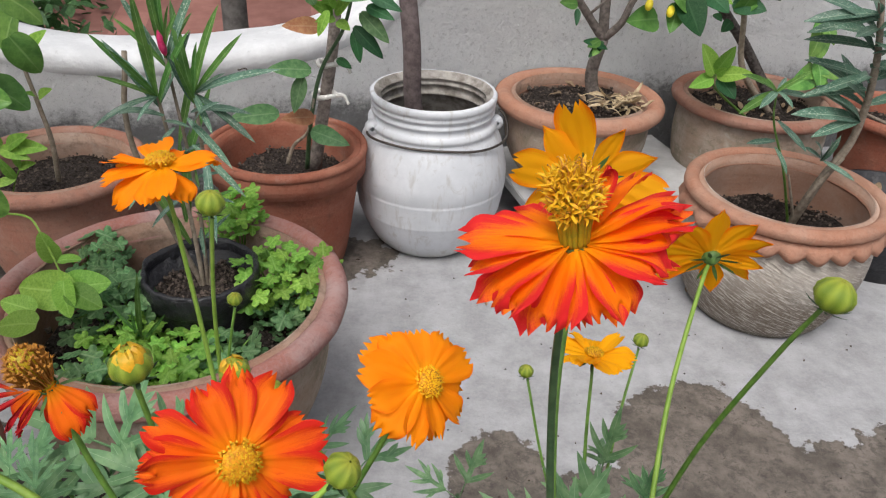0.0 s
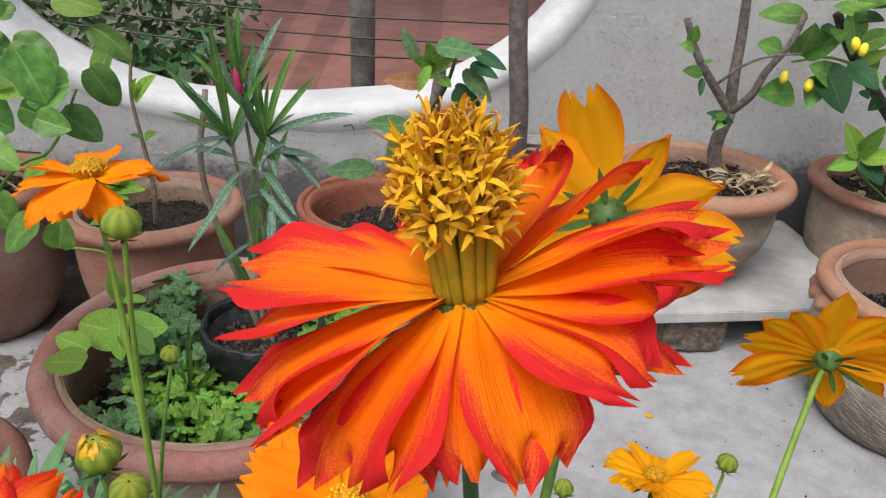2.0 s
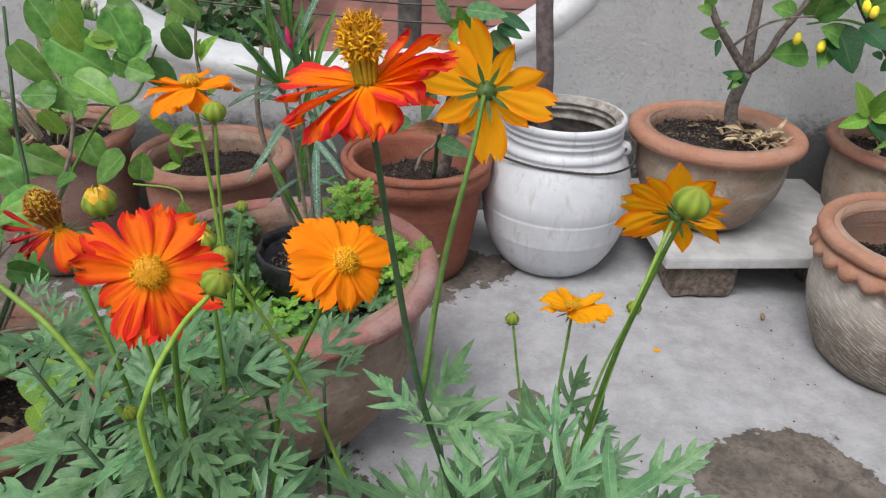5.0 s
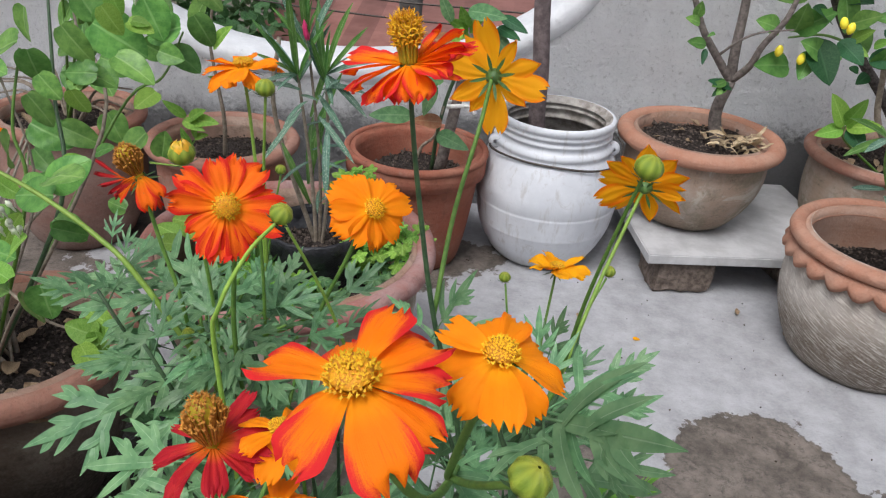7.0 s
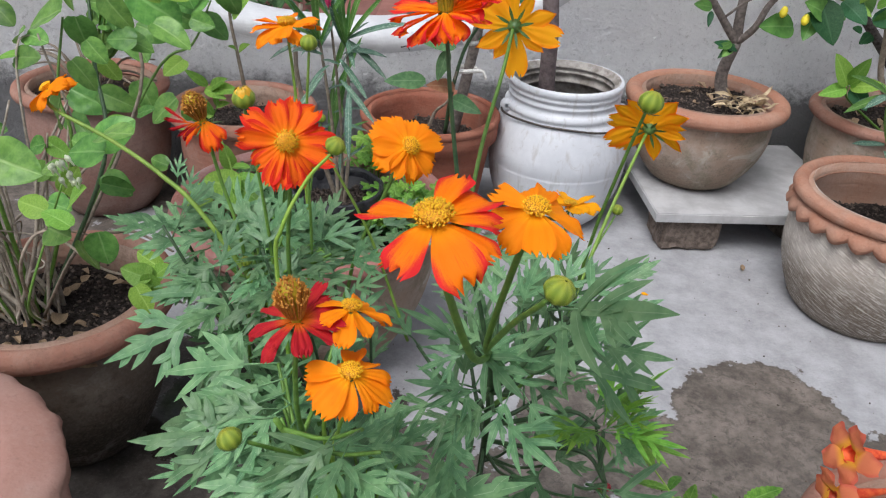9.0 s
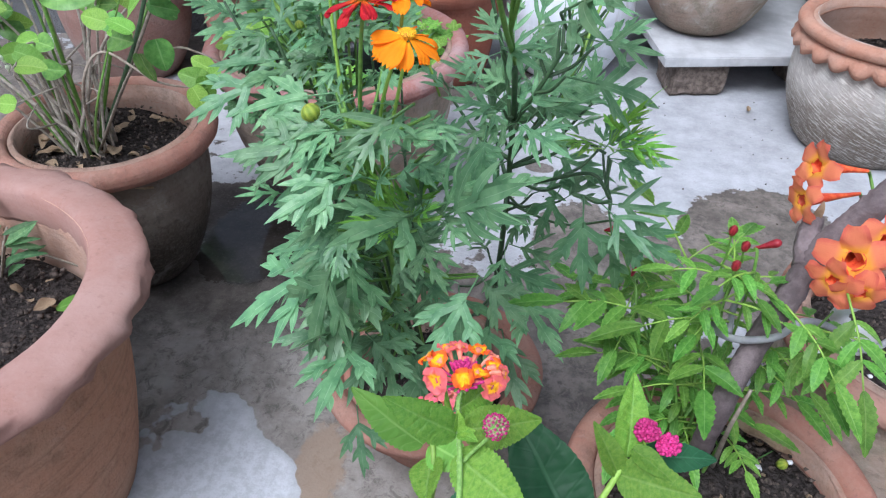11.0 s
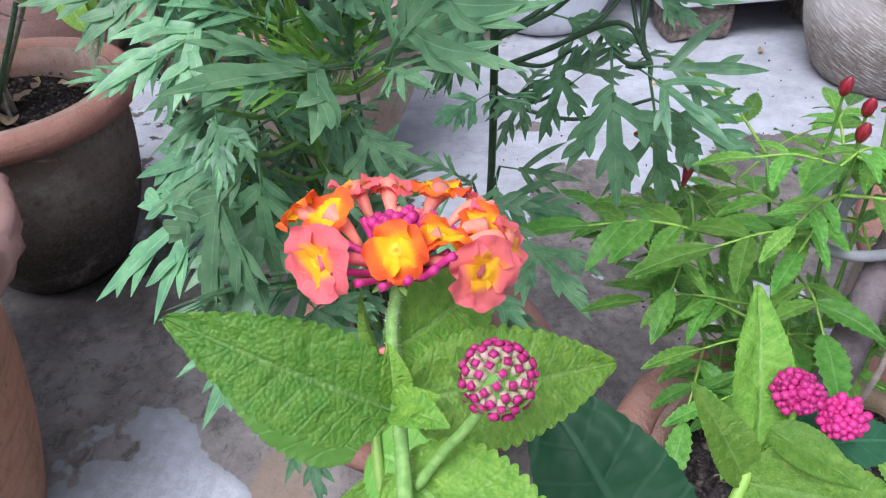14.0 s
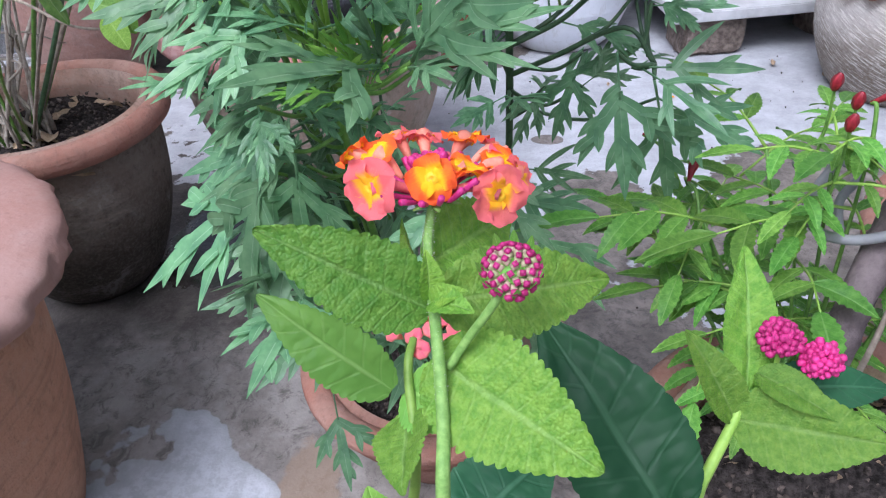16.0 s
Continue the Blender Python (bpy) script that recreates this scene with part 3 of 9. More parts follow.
# ---- pots ----
def pot(label, x, y, rim_z, r, body_mat, rim_mat, z0=0.0, base=0.6, belly=0.0, lip_h=0.024, lip_out=0.02, wall_t=0.014, scallop=0, wob=0.012, soil_drop=0.05, seed=0, group="garden pots", deep_band=0.0, flat=0.0):
    """A clay pot with its rim's outer radius r at height rim_z, standing at z0; soil inside."""
    h = rim_z - z0
    th = thing("flower_pot", label, "pot", x, y, z0, group=group)
    rb = r - lip_out
    rbase = r * base

    def wobble(a, k):
        return 1 + wob * noise.noise(Vector((math.cos(a) * 1.3, math.sin(a) * 1.3, seed + k * 0.12)))

    def outer(t):
        return rbase + (rb - rbase) * (t ** (0.75 - 0.25 * belly)) + belly * r * 0.22 * math.sin(math.pi * t) ** 1.1

    top = h - lip_h * 0.6
    prof = [(0.001, 0.004), (rbase - 0.006, 0.003), (rbase - 0.001, 0.001), (rbase + 0.002, 0.006)]
    prof += [(outer(t), top * t) for t in (0.06, 0.12, 0.2, 0.28, 0.36, 0.45, 0.54, 0.63, 0.72, 0.81, 0.9, 1.0)]
    if deep_band:
        prof = [p for p in prof if p[1] < top - deep_band] + [(outer(1 - deep_band / top), top - deep_band), (rb + 0.006, top - deep_band + 0.004), (rb + 0.007, top)]
    inner = [(rb - wall_t + 0.003, h - 0.004)] + [(max(0.01, outer(t) - wall_t), top * t) for t in (0.95, 0.85, 0.75, 0.65, 0.55)] + [(0.002, top * 0.5)]
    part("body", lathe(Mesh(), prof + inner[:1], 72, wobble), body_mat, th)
    part("inner_wall", lathe(Mesh(), [(rb - 0.004, h - 0.008)] + inner, 72, wobble), CLAY_INNER_PALE if flat or scallop else CLAY_RED if rim_mat is CLAY_RED else CLAY_INNER, th, "dirty bare clay inside")
    lip = Mesh()
    lp = []
    for k in range(15):
        a = math.pi * (-0.55 + 1.75 * k / 14)
        lp.append((r - lip_out * 0.62 + lip_out * 0.62 * math.cos(a), h - lip_h / 2 + lip_h / 2 * math.sin(a)))
    if flat:
        lp = [(rb + 0.010, h - 0.032), (r - 0.010, h - 0.026), (r - 0.002, h - 0.0235), (r - 0.0005, h - 0.021), (r, h - 0.013), (r - 0.0035, h - 0.0075), (r - 0.012, h - 0.004), (r - lip_out * 0.6, h - 0.002), (rb + 0.002, h), (rb - wall_t + 0.006, h - 0.001), (rb - wall_t + 0.001, h - 0.007)]
    lp = [(rb - 0.003, h - lip_h)] + lp + [(rb - wall_t, h - lip_h * 0.9), (rb - wall_t + 0.002, h - lip_h * 1.1), (rb - 0.003, h - lip_h)]
    lathe(lip, lp, 160 if flat else 80, lambda a, k: 1 + 0.8 * wob * noise.noise(Vector((math.cos(a) * 1.6, math.sin(a) * 1.6, seed + 7))) + (0.006 + (0.036 if flat and k in (2, 3, 4, 5, 6) else 0.0)) * noise.noise(Vector((math.cos(a) * (10 if flat else 6), math.sin(a) * (10 if flat else 6), seed + 3 + (0.4 * k if flat else 0)))))
    part("rim", lip, rim_mat, th, "broad flat clay rim with a chipped edge" if flat else "rounded clay rim")
    if scallop:
        frill = Mesh()
        segs = scallop * 8
        fp = [(rb + 0.001, h - lip_h - 0.004), (r - 0.009, h - lip_h + 0.001), (r - 0.003, h - lip_h - 0.010), (r - 0.006, h - lip_h - 0.020), (rb + 0.001, h - lip_h - 0.024)]
        vs, fs = [], []
        for i in range(segs):
            a = 2 * math.pi * i / segs
            w = abs(math.sin(a * scallop / 2))
            for k, (rr, zz) in enumerate(fp):
                f = 1 + 0.045 * w if 1 < k < 4 else 1
                vs.append((rr * f * math.cos(a), rr * f * math.sin(a), zz - (0.010 * w if k in (2, 3) else 0)))
        for i in range(segs):
            j = (i + 1) % segs
            for k in range(4):
                fs.append((i * 5 + k, i * 5 + k + 1, j * 5 + k + 1, j * 5 + k))
        frill.add(vs, fs)
        part("frill", frill, rim_mat, th, "finger-pressed scalloped band")
    th.matrix_basis = pose(x, y, z0, 0, 0, seed * 40)
    soil(x, y, rim_z - soil_drop, outer(1 - soil_drop / top) - wall_t + 0.004, seed)
    return th


def soil(x, y, z, r, seed, label="dark damp potting soil with crumbs"):
    mb = Mesh()
    vs, fs = [(0, 0, 0.004)], []
    rings, segs = 10, 40
    for i in range(1, rings + 1):
        for j in range(segs):
            a = 2 * math.pi * j / segs
            rr = r * i / rings
            px, py = rr * math.cos(a), rr * math.sin(a)
            vs.append((px, py, 0.012 * noise.noise(Vector((px * 16, py * 16, seed))) + 0.006 * noise.noise(Vector((px * 60, py * 60, seed))) + 0.004 * (1 - (i / rings) ** 2) if i < rings else -0.02))
    for j in range(segs):
        fs.append((0, 1 + j, 1 + (j + 1) % segs))
    for i in range(rings - 1):
        for j in range(segs):
            k = (j + 1) % segs
            a = 1 + i * segs
            fs.append((a + j, a + segs + j, a + segs + k, a + k))
    mb.add(vs, fs)
    ob = tagged(part("potting_soil", mb, SOIL, m=pose(x, y, z)), label, "soil", kind="stuff")
    rnd = random.Random(seed * 13 + 5)
    cr = Mesh()
    for _ in range(int(560 * max(1.0, (r / 0.11) ** 2))):
        a, rr = rnd.uniform(0, 6.283), r * 0.93 * math.sqrt(rnd.random())
        s = rnd.uniform(0.0010, 0.0034) * (1.8 if rnd.random() < 0.1 else 1)
        px, py = rr * math.cos(a), rr * math.sin(a)
        pz = 0.012 * noise.noise(Vector((px * 16, py * 16, seed))) + 0.006 * noise.noise(Vector((px * 60, py * 60, seed))) + 0.003
        m = pose(px, py, pz, rnd.uniform(0, 360), rnd.uniform(0, 360), 0)
        q = [Vector(v) * s * rnd.uniform(0.6, 1.3) for v in ((1, 0, 0), (-1, 0, 0), (0, 1, 0), (0, -1, 0), (0, 0, 1), (0, 0, -1))]
        cr.add(q, [(0, 2, 4), (2, 1, 4), (1, 3, 4), (3, 0, 4), (2, 0, 5), (1, 2, 5), (3, 1, 5), (0, 3, 5)], m=m)
    c = part("soil_crumbs", cr, CRUMB, ob)
    return ob


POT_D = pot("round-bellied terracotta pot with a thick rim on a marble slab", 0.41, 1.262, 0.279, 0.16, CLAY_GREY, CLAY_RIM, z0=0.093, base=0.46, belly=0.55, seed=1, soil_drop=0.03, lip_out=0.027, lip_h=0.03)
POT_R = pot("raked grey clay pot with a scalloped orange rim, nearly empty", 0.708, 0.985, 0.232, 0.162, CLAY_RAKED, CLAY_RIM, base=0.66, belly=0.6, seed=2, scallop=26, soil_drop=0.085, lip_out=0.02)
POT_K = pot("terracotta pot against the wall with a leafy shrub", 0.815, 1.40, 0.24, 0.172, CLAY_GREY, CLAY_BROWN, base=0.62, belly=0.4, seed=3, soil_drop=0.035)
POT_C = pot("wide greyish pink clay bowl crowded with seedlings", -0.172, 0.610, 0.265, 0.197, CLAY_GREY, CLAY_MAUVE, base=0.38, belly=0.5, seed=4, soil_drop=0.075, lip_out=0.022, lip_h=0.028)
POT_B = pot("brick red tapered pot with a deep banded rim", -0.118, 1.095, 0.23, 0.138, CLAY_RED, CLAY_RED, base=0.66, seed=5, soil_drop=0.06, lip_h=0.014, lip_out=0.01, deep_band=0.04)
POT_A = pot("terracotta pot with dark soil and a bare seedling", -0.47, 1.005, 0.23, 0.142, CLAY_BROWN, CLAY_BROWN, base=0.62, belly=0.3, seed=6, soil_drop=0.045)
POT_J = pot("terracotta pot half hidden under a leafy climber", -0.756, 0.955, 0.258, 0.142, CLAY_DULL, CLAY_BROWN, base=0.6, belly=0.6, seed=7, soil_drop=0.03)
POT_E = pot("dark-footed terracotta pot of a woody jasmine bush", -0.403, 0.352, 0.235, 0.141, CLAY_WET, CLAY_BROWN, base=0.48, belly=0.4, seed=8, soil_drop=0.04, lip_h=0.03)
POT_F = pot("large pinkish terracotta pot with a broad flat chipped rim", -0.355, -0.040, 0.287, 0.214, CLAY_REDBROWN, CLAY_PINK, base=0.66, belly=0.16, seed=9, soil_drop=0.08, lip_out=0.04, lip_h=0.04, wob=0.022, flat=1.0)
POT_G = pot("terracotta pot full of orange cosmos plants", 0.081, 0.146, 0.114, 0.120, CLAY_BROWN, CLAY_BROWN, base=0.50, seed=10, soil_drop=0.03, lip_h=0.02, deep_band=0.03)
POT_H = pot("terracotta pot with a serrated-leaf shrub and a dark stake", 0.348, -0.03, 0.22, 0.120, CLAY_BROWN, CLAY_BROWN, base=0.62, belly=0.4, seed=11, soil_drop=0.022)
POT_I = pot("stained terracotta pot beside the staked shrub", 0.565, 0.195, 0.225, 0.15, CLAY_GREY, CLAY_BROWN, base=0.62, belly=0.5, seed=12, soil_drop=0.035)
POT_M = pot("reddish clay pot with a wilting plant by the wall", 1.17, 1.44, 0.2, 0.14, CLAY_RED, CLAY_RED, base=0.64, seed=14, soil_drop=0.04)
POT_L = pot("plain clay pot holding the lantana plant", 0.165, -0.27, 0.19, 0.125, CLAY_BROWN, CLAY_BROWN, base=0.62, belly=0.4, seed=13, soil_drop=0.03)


def white_jar():
    th = thing("plastic_jar", "round white plastic jar with a threaded neck and wire handle", "jar", 0.132, 1.189, 0, rz=8)
    prof = [(0.001, 0.004), (0.082, 0.003), (0.09, 0.004), (0.104, 0.018), (0.118, 0.042), (0.129, 0.068), (0.133, 0.082), (0.1345, 0.085), (0.1345, 0.088), (0.136, 0.095),
            (0.1405, 0.128), (0.1412, 0.132), (0.1402, 0.134), (0.1412, 0.136), (0.140, 0.165), (0.134, 0.19), (0.127, 0.214), (0.119, 0.23), (0.114, 0.236), (0.115, 0.239),
            (0.117, 0.242), (0.117, 0.248), (0.112, 0.252), (0.108, 0.254), (0.107, 0.262), (0.111, 0.264), (0.111, 0.268), (0.1075, 0.27), (0.1075, 0.275), (0.1115, 0.277),
            (0.1115, 0.281), (0.109, 0.284), (0.112, 0.287), (0.1135, 0.29), (0.1135, 0.296), (0.111, 0.299), (0.106, 0.2995)]
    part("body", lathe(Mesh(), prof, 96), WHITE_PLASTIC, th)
    lining = [(0.106, 0.2995), (0.102, 0.297), (0.101, 0.291), (0.0945, 0.289), (0.094, 0.286), (0.100, 0.284), (0.099, 0.280), (0.0945, 0.278), (0.094, 0.275), (0.099, 0.272), (0.0995, 0.262), (0.0945, 0.259), (0.094, 0.256), (0.099, 0.253), (0.102, 0.245), (0.115, 0.225), (0.13, 0.18), (0.132, 0.13)]
    part("lining", lathe(Mesh(), lining, 96), GRIMY_PLASTIC, th, "brown-stained threaded inside of the neck")
    w = Mesh()
    pts = [(-0.117, -0.03, 0.243), (-0.122, -0.05, 0.238), (-0.1, -0.08, 0.236), (-0.05, -0.112, 0.235), (0.01, -0.122, 0.233), (0.06, -0.112, 0.228), (0.1, -0.085, 0.225), (0.125, -0.06, 0.232), (0.131, -0.02, 0.25), (0.122, -0.005, 0.262)]
    tube(w, pts, 0.0022, 0.0022, 6, 40)
    part("handle", w, WIRE, th, "rusty wire bail handle")
    for s in (-1, 1):
        lug = Mesh()
        lathe(lug, [(0.002, -0.008), (0.012, -0.008), (0.013, 0), (0.012, 0.008), (0.004, 0.009)], 14, m=pose(s * 0.113, -0.035 if s < 0 else -0.02, 0.244, 90, 0, 0))
        part("lug", lug, WHITE_PLASTIC, th)
    soil(0.132, 1.189, 0.2, 0.12, 21)


white_jar()


def slab_and_bricks():
    a = math.atan2(0.075, 0.274)
    c = Vector((0.343, 1.065))
    th = Mesh()
    L, D, H = 0.42, 0.36, 0.02
    bm = bmesh.new()
    bmesh.ops.create_cube(bm, size=1)
    for v in bm.verts:
        v.co = Vector(((v.co.x + 0.5) * L, (v.co.y + 0.5) * D, (v.co.z + 0.5) * H))
    bmesh.ops.bevel(bm, geom=bm.edges[:], offset=0.002, segments=2, affect="EDGES")
    me = bpy.data.meshes.new("marble_slab")
    bm.to_mesh(me)
    bm.free()
    tagged(part("marble_slab", me, MARBLE, m=pose(c.x, c.y, 0.071, 0, 0, math.degrees(a))), "worn white marble slab laid across bricks", "slab")
    for k, (bx, by) in enumerate(((0.025, 0.015), (0.30, 0.03), (0.08, 0.24))):
        bm = bmesh.new()
        bmesh.ops.create_cube(bm, size=1)
        for v in bm.verts:
            v.co = Vector(((v.co.x + 0.5) * 0.118, (v.co.y + 0.5) * 0.1, (v.co.z + 0.5) * 0.0705))
        bmesh.ops.bevel(bm, geom=bm.edges[:], offset=0.006, segments=2, affect="EDGES")
        bmesh.ops.subdivide_edges(bm, edges=bm.edges[:], cuts=5, use_grid_fill=True)
        for v in bm.verts:
            v.co += v.normal * 0.007 * noise.noise(v.co * 38 + Vector((k, 0, 0)))
            v.co.z = min(max(v.co.z, 0.0), 0.0705)
        me = bpy.data.meshes.new("brick")
        bm.to_mesh(me)
        bm.free()
        p = Matrix.Translation((c.x, c.y, 0)) @ Matrix.Rotation(a, 4, "Z") @ Matrix.Translation((bx, by, 0)) @ Matrix.Rotation(0.1 * k, 4, "Z")
        tagged(part("brick", me, BRICK, m=p), "dirty brown brick propping up a marble slab", "brick", group="propping bricks")


slab_and_bricks()

# ---- leaves, petals and flowers ----
COSMOS_LEAF = leaf_stuff("cosmos_leaf", (0.090, 0.222, 0.098), (0.222, 0.400, 0.190), (0.38, 0.55, 0.34), 0.33, 0.40, 5.0, lateral=0.0, spec=0.45, grain=5.0)
COSMOS_YOUNG = leaf_stuff("young_cosmos_leaf", (0.15, 0.34, 0.05), (0.27, 0.50, 0.08), (0.36, 0.55, 0.16), 0.3, 0.42, 5.0, lateral=0.0)
FRESH_LEAF = leaf_stuff("fresh_leaf", (0.15, 0.32, 0.045), (0.27, 0.47, 0.085), (0.40, 0.60, 0.17), 0.35, 0.45, 7.0, lateral=0.35, grain=25.0)
LANTANA_LEAF = leaf_stuff("lantana_leaf", (0.105, 0.26, 0.026), (0.21, 0.38, 0.052), (0.33, 0.49, 0.16), 0.26, 0.48, 9.0, rugose=1500.0, vmix=0.32, lateral=0.45, grain=420.0)
DARK_LEAF = leaf_stuff("dark_leaf", (0.014, 0.068, 0.024), (0.038, 0.120, 0.045), (0.075, 0.18, 0.085), 0.2, 0.46, 7.0, lateral=0.3, grain=30.0, spec=0.2)
JASMINE_LEAF = leaf_stuff("jasmine_leaf", (0.070, 0.19, 0.042), (0.205, 0.40, 0.092), (0.32, 0.50, 0.18), 0.25, 0.33, 5.0, lateral=0.18, grain=2.6)
TECOMA_LEAF = leaf_stuff("tecoma_leaf", (0.075, 0.21, 0.026), (0.205, 0.40, 0.068), (0.30, 0.50, 0.14), 0.3, 0.4, 9.0)
OLEANDER_LEAF = leaf_stuff("oleander_leaf", (0.055, 0.125, 0.085), (0.14, 0.245, 0.18), (0.32, 0.42, 0.31), 0.2, 0.3, 10.0, spots=0.35, vmix=0.85)
OLEANDER_YOUNG = leaf_stuff("young_oleander_leaf", (0.06, 0.16, 0.035), (0.13, 0.28, 0.065), (0.28, 0.44, 0.18), 0.25, 0.38, 10.0, vmix=0.8)
MUM_LEAF = leaf_stuff("chrysanthemum_leaf", (0.12, 0.30, 0.04), (0.29, 0.52, 0.09), (0.36, 0.56, 0.15), 0.3, 0.55, 5.0)
GREYGREEN_LEAF = leaf_stuff("greygreen_leaf", (0.06, 0.15, 0.06), (0.15, 0.28, 0.115), (0.24, 0.36, 0.19), 0.25, 0.55, 5.0)
RED_LEAF = leaf_stuff("reddish_leaf", (0.30, 0.10, 0.06), (0.42, 0.21, 0.12), (0.5, 0.3, 0.2), 0.25, 0.5, 6.0)
STEM = plain("green_stem", (0.085, 0.19, 0.03), (0.15, 0.28, 0.05), 200, 0.5, 0.2, 0.0006)
STEM_DARK = plain("dark_green_stem", (0.035, 0.075, 0.035), (0.07, 0.125, 0.055), 200, 0.5, 0.2, 0.0006)
BRACT = plain("green_bract", (0.05, 0.11, 0.03), (0.10, 0.19, 0.045), 300, 0.5, 0.2, 0.0006)
STEM_PALE = plain("pale_green_stem", (0.19, 0.34, 0.045), (0.29, 0.45, 0.075), 150, 0.5, 0.2, 0.0006)
PALE_TWIG = plain("pale_twig", (0.24, 0.20, 0.16), (0.42, 0.37, 0.31), 140, 0.85, 0.5, 0.001)
TWIG = plain("dry_twig", (0.17, 0.135, 0.10), (0.32, 0.27, 0.215), 120, 0.85, 0.5, 0.001)
def bud_green():
    n = Nodes("green_bud")
    u, v = n.sep(n.coord.outputs["UV"])[:2]
    s = n.math("ABSOLUTE", n.math("SUBTRACT", n.math("FRACT", n.math("MULTIPLY", u, 8.0)), 0.5))
    streak = n.noise(14, 4, 0.7, at=n.stretch((8, 0.8, 1), n.coord.outputs["UV"]))
    c = n.mix(n.ramp(n.math("ADD", s, n.math("MULTIPLY", streak, 0.25)), 0.1, 0.7), (0.165, 0.25, 0.026), (0.30, 0.38, 0.045))
    c = n.mix(n.ramp(v, 0.55, 0.95, 0.0, 0.6), c, (0.44, 0.41, 0.045))
    return n.done(c, 0.4, n.bump(streak, 0.5, 0.0008), spec=0.3)


BUD_GREEN = bud_green()
BUD_YELLOW = plain("yellow_bud", (0.48, 0.33, 0.015), (0.85, 0.42, 0.02), 220, 0.5, 0.3, 0.001)
POLLEN = plain("golden_florets", (0.88, 0.41, 0.006), (1.0, 0.64, 0.018), 500, 0.6, 0.3, 0.0004, through=0.05)
POLLEN_DEEP = plain("deep_gold_florets", (0.46, 0.16, 0.006), (0.80, 0.36, 0.008), 700, 0.6, 0.4, 0.0004)
POLLEN_DARK = plain("brown_florets", (0.34, 0.125, 0.016), (0.66, 0.30, 0.04), 500, 0.7, 0.3, 0.0004)
TUBE_GREEN = plain("floret_tubes", (0.36, 0.34, 0.02), (0.62, 0.42, 0.02), 300, 0.5, 0.3, 0.0004, through=0.2)
PETAL_RED = petal_stuff("red_orange_petal", (1.0, 0.34, 0.002), (1.0, 0.22, 0.002), (0.76, 0.024, 0.026), (0.92, 0.10, 0.010), 0.40, 0.80)
PETAL_SCARLET = petal_stuff("scarlet_petal", (1.0, 0.30, 0.004), (0.98, 0.17, 0.006), (0.72, 0.024, 0.012), (1.0, 0.27, 0.008), 0.34, 0.8)
PETAL_ORANGE = petal_stuff("orange_petal", (1.0, 0.40, 0.003), (1.0, 0.29, 0.002), (0.94, 0.15, 0.003), (0.96, 0.2, 0.003), 0.7, 1.25)
PETAL_AMBER = petal_stuff("amber_petal", (1.0, 0.52, 0.010), (1.0, 0.43, 0.006), (1.0, 0.22, 0.004), (1.0, 0.34, 0.005), 0.55, 1.05, 0.45)
PETAL_YELLOW = petal_stuff("yellow_orange_petal", (1.0, 0.44, 0.003), (1.0, 0.45, 0.004), (1.0, 0.30, 0.003), (0.98, 0.35, 0.003), 0.7, 1.3)
PETAL_DARK = petal_stuff("faded_crimson_petal", (0.75, 0.16, 0.01), (0.60, 0.030, 0.030), (0.46, 0.014, 0.026), (0.70, 0.10, 0.025), 0.2, 0.7)


def ovate(t):
    return math.sin(math.pi * min(1, (t * 0.96 + 0.02)) ** 0.72) ** 0.85 if t < 1 else 0.0


def lance(t):
    return max(0.0, math.sin(math.pi * (t * 0.97 + 0.015) ** 0.85)) ** 0.8


def round_leaf(t):
    return max(0.0, math.sin(math.pi * (0.04 + 0.95 * t) ** 0.78)) ** 0.6 if t < 1 else 0.06


def petal_shape(t):
    return (0.22 + 0.78 * math.sin(min(1.0, t / 0.78) * math.pi / 2) ** 1.1) * (1 - 0.32 * max(0.0, (t - 0.7) / 0.3) ** 2)


def strap(t):
    return (0.35 + 0.65 * math.sin(min(1.0, t / 0.4) * math.pi / 2)) * (1 - 0.97 * max(0.0, (t - 0.62) / 0.38) ** 2)


def pointed(t):
    return (0.25 + 0.75 * math.sin(min(1.0, t / 0.62) * math.pi / 2)) * (1 - 0.95 * max(0.0, (t - 0.48) / 0.52) ** 1.25)


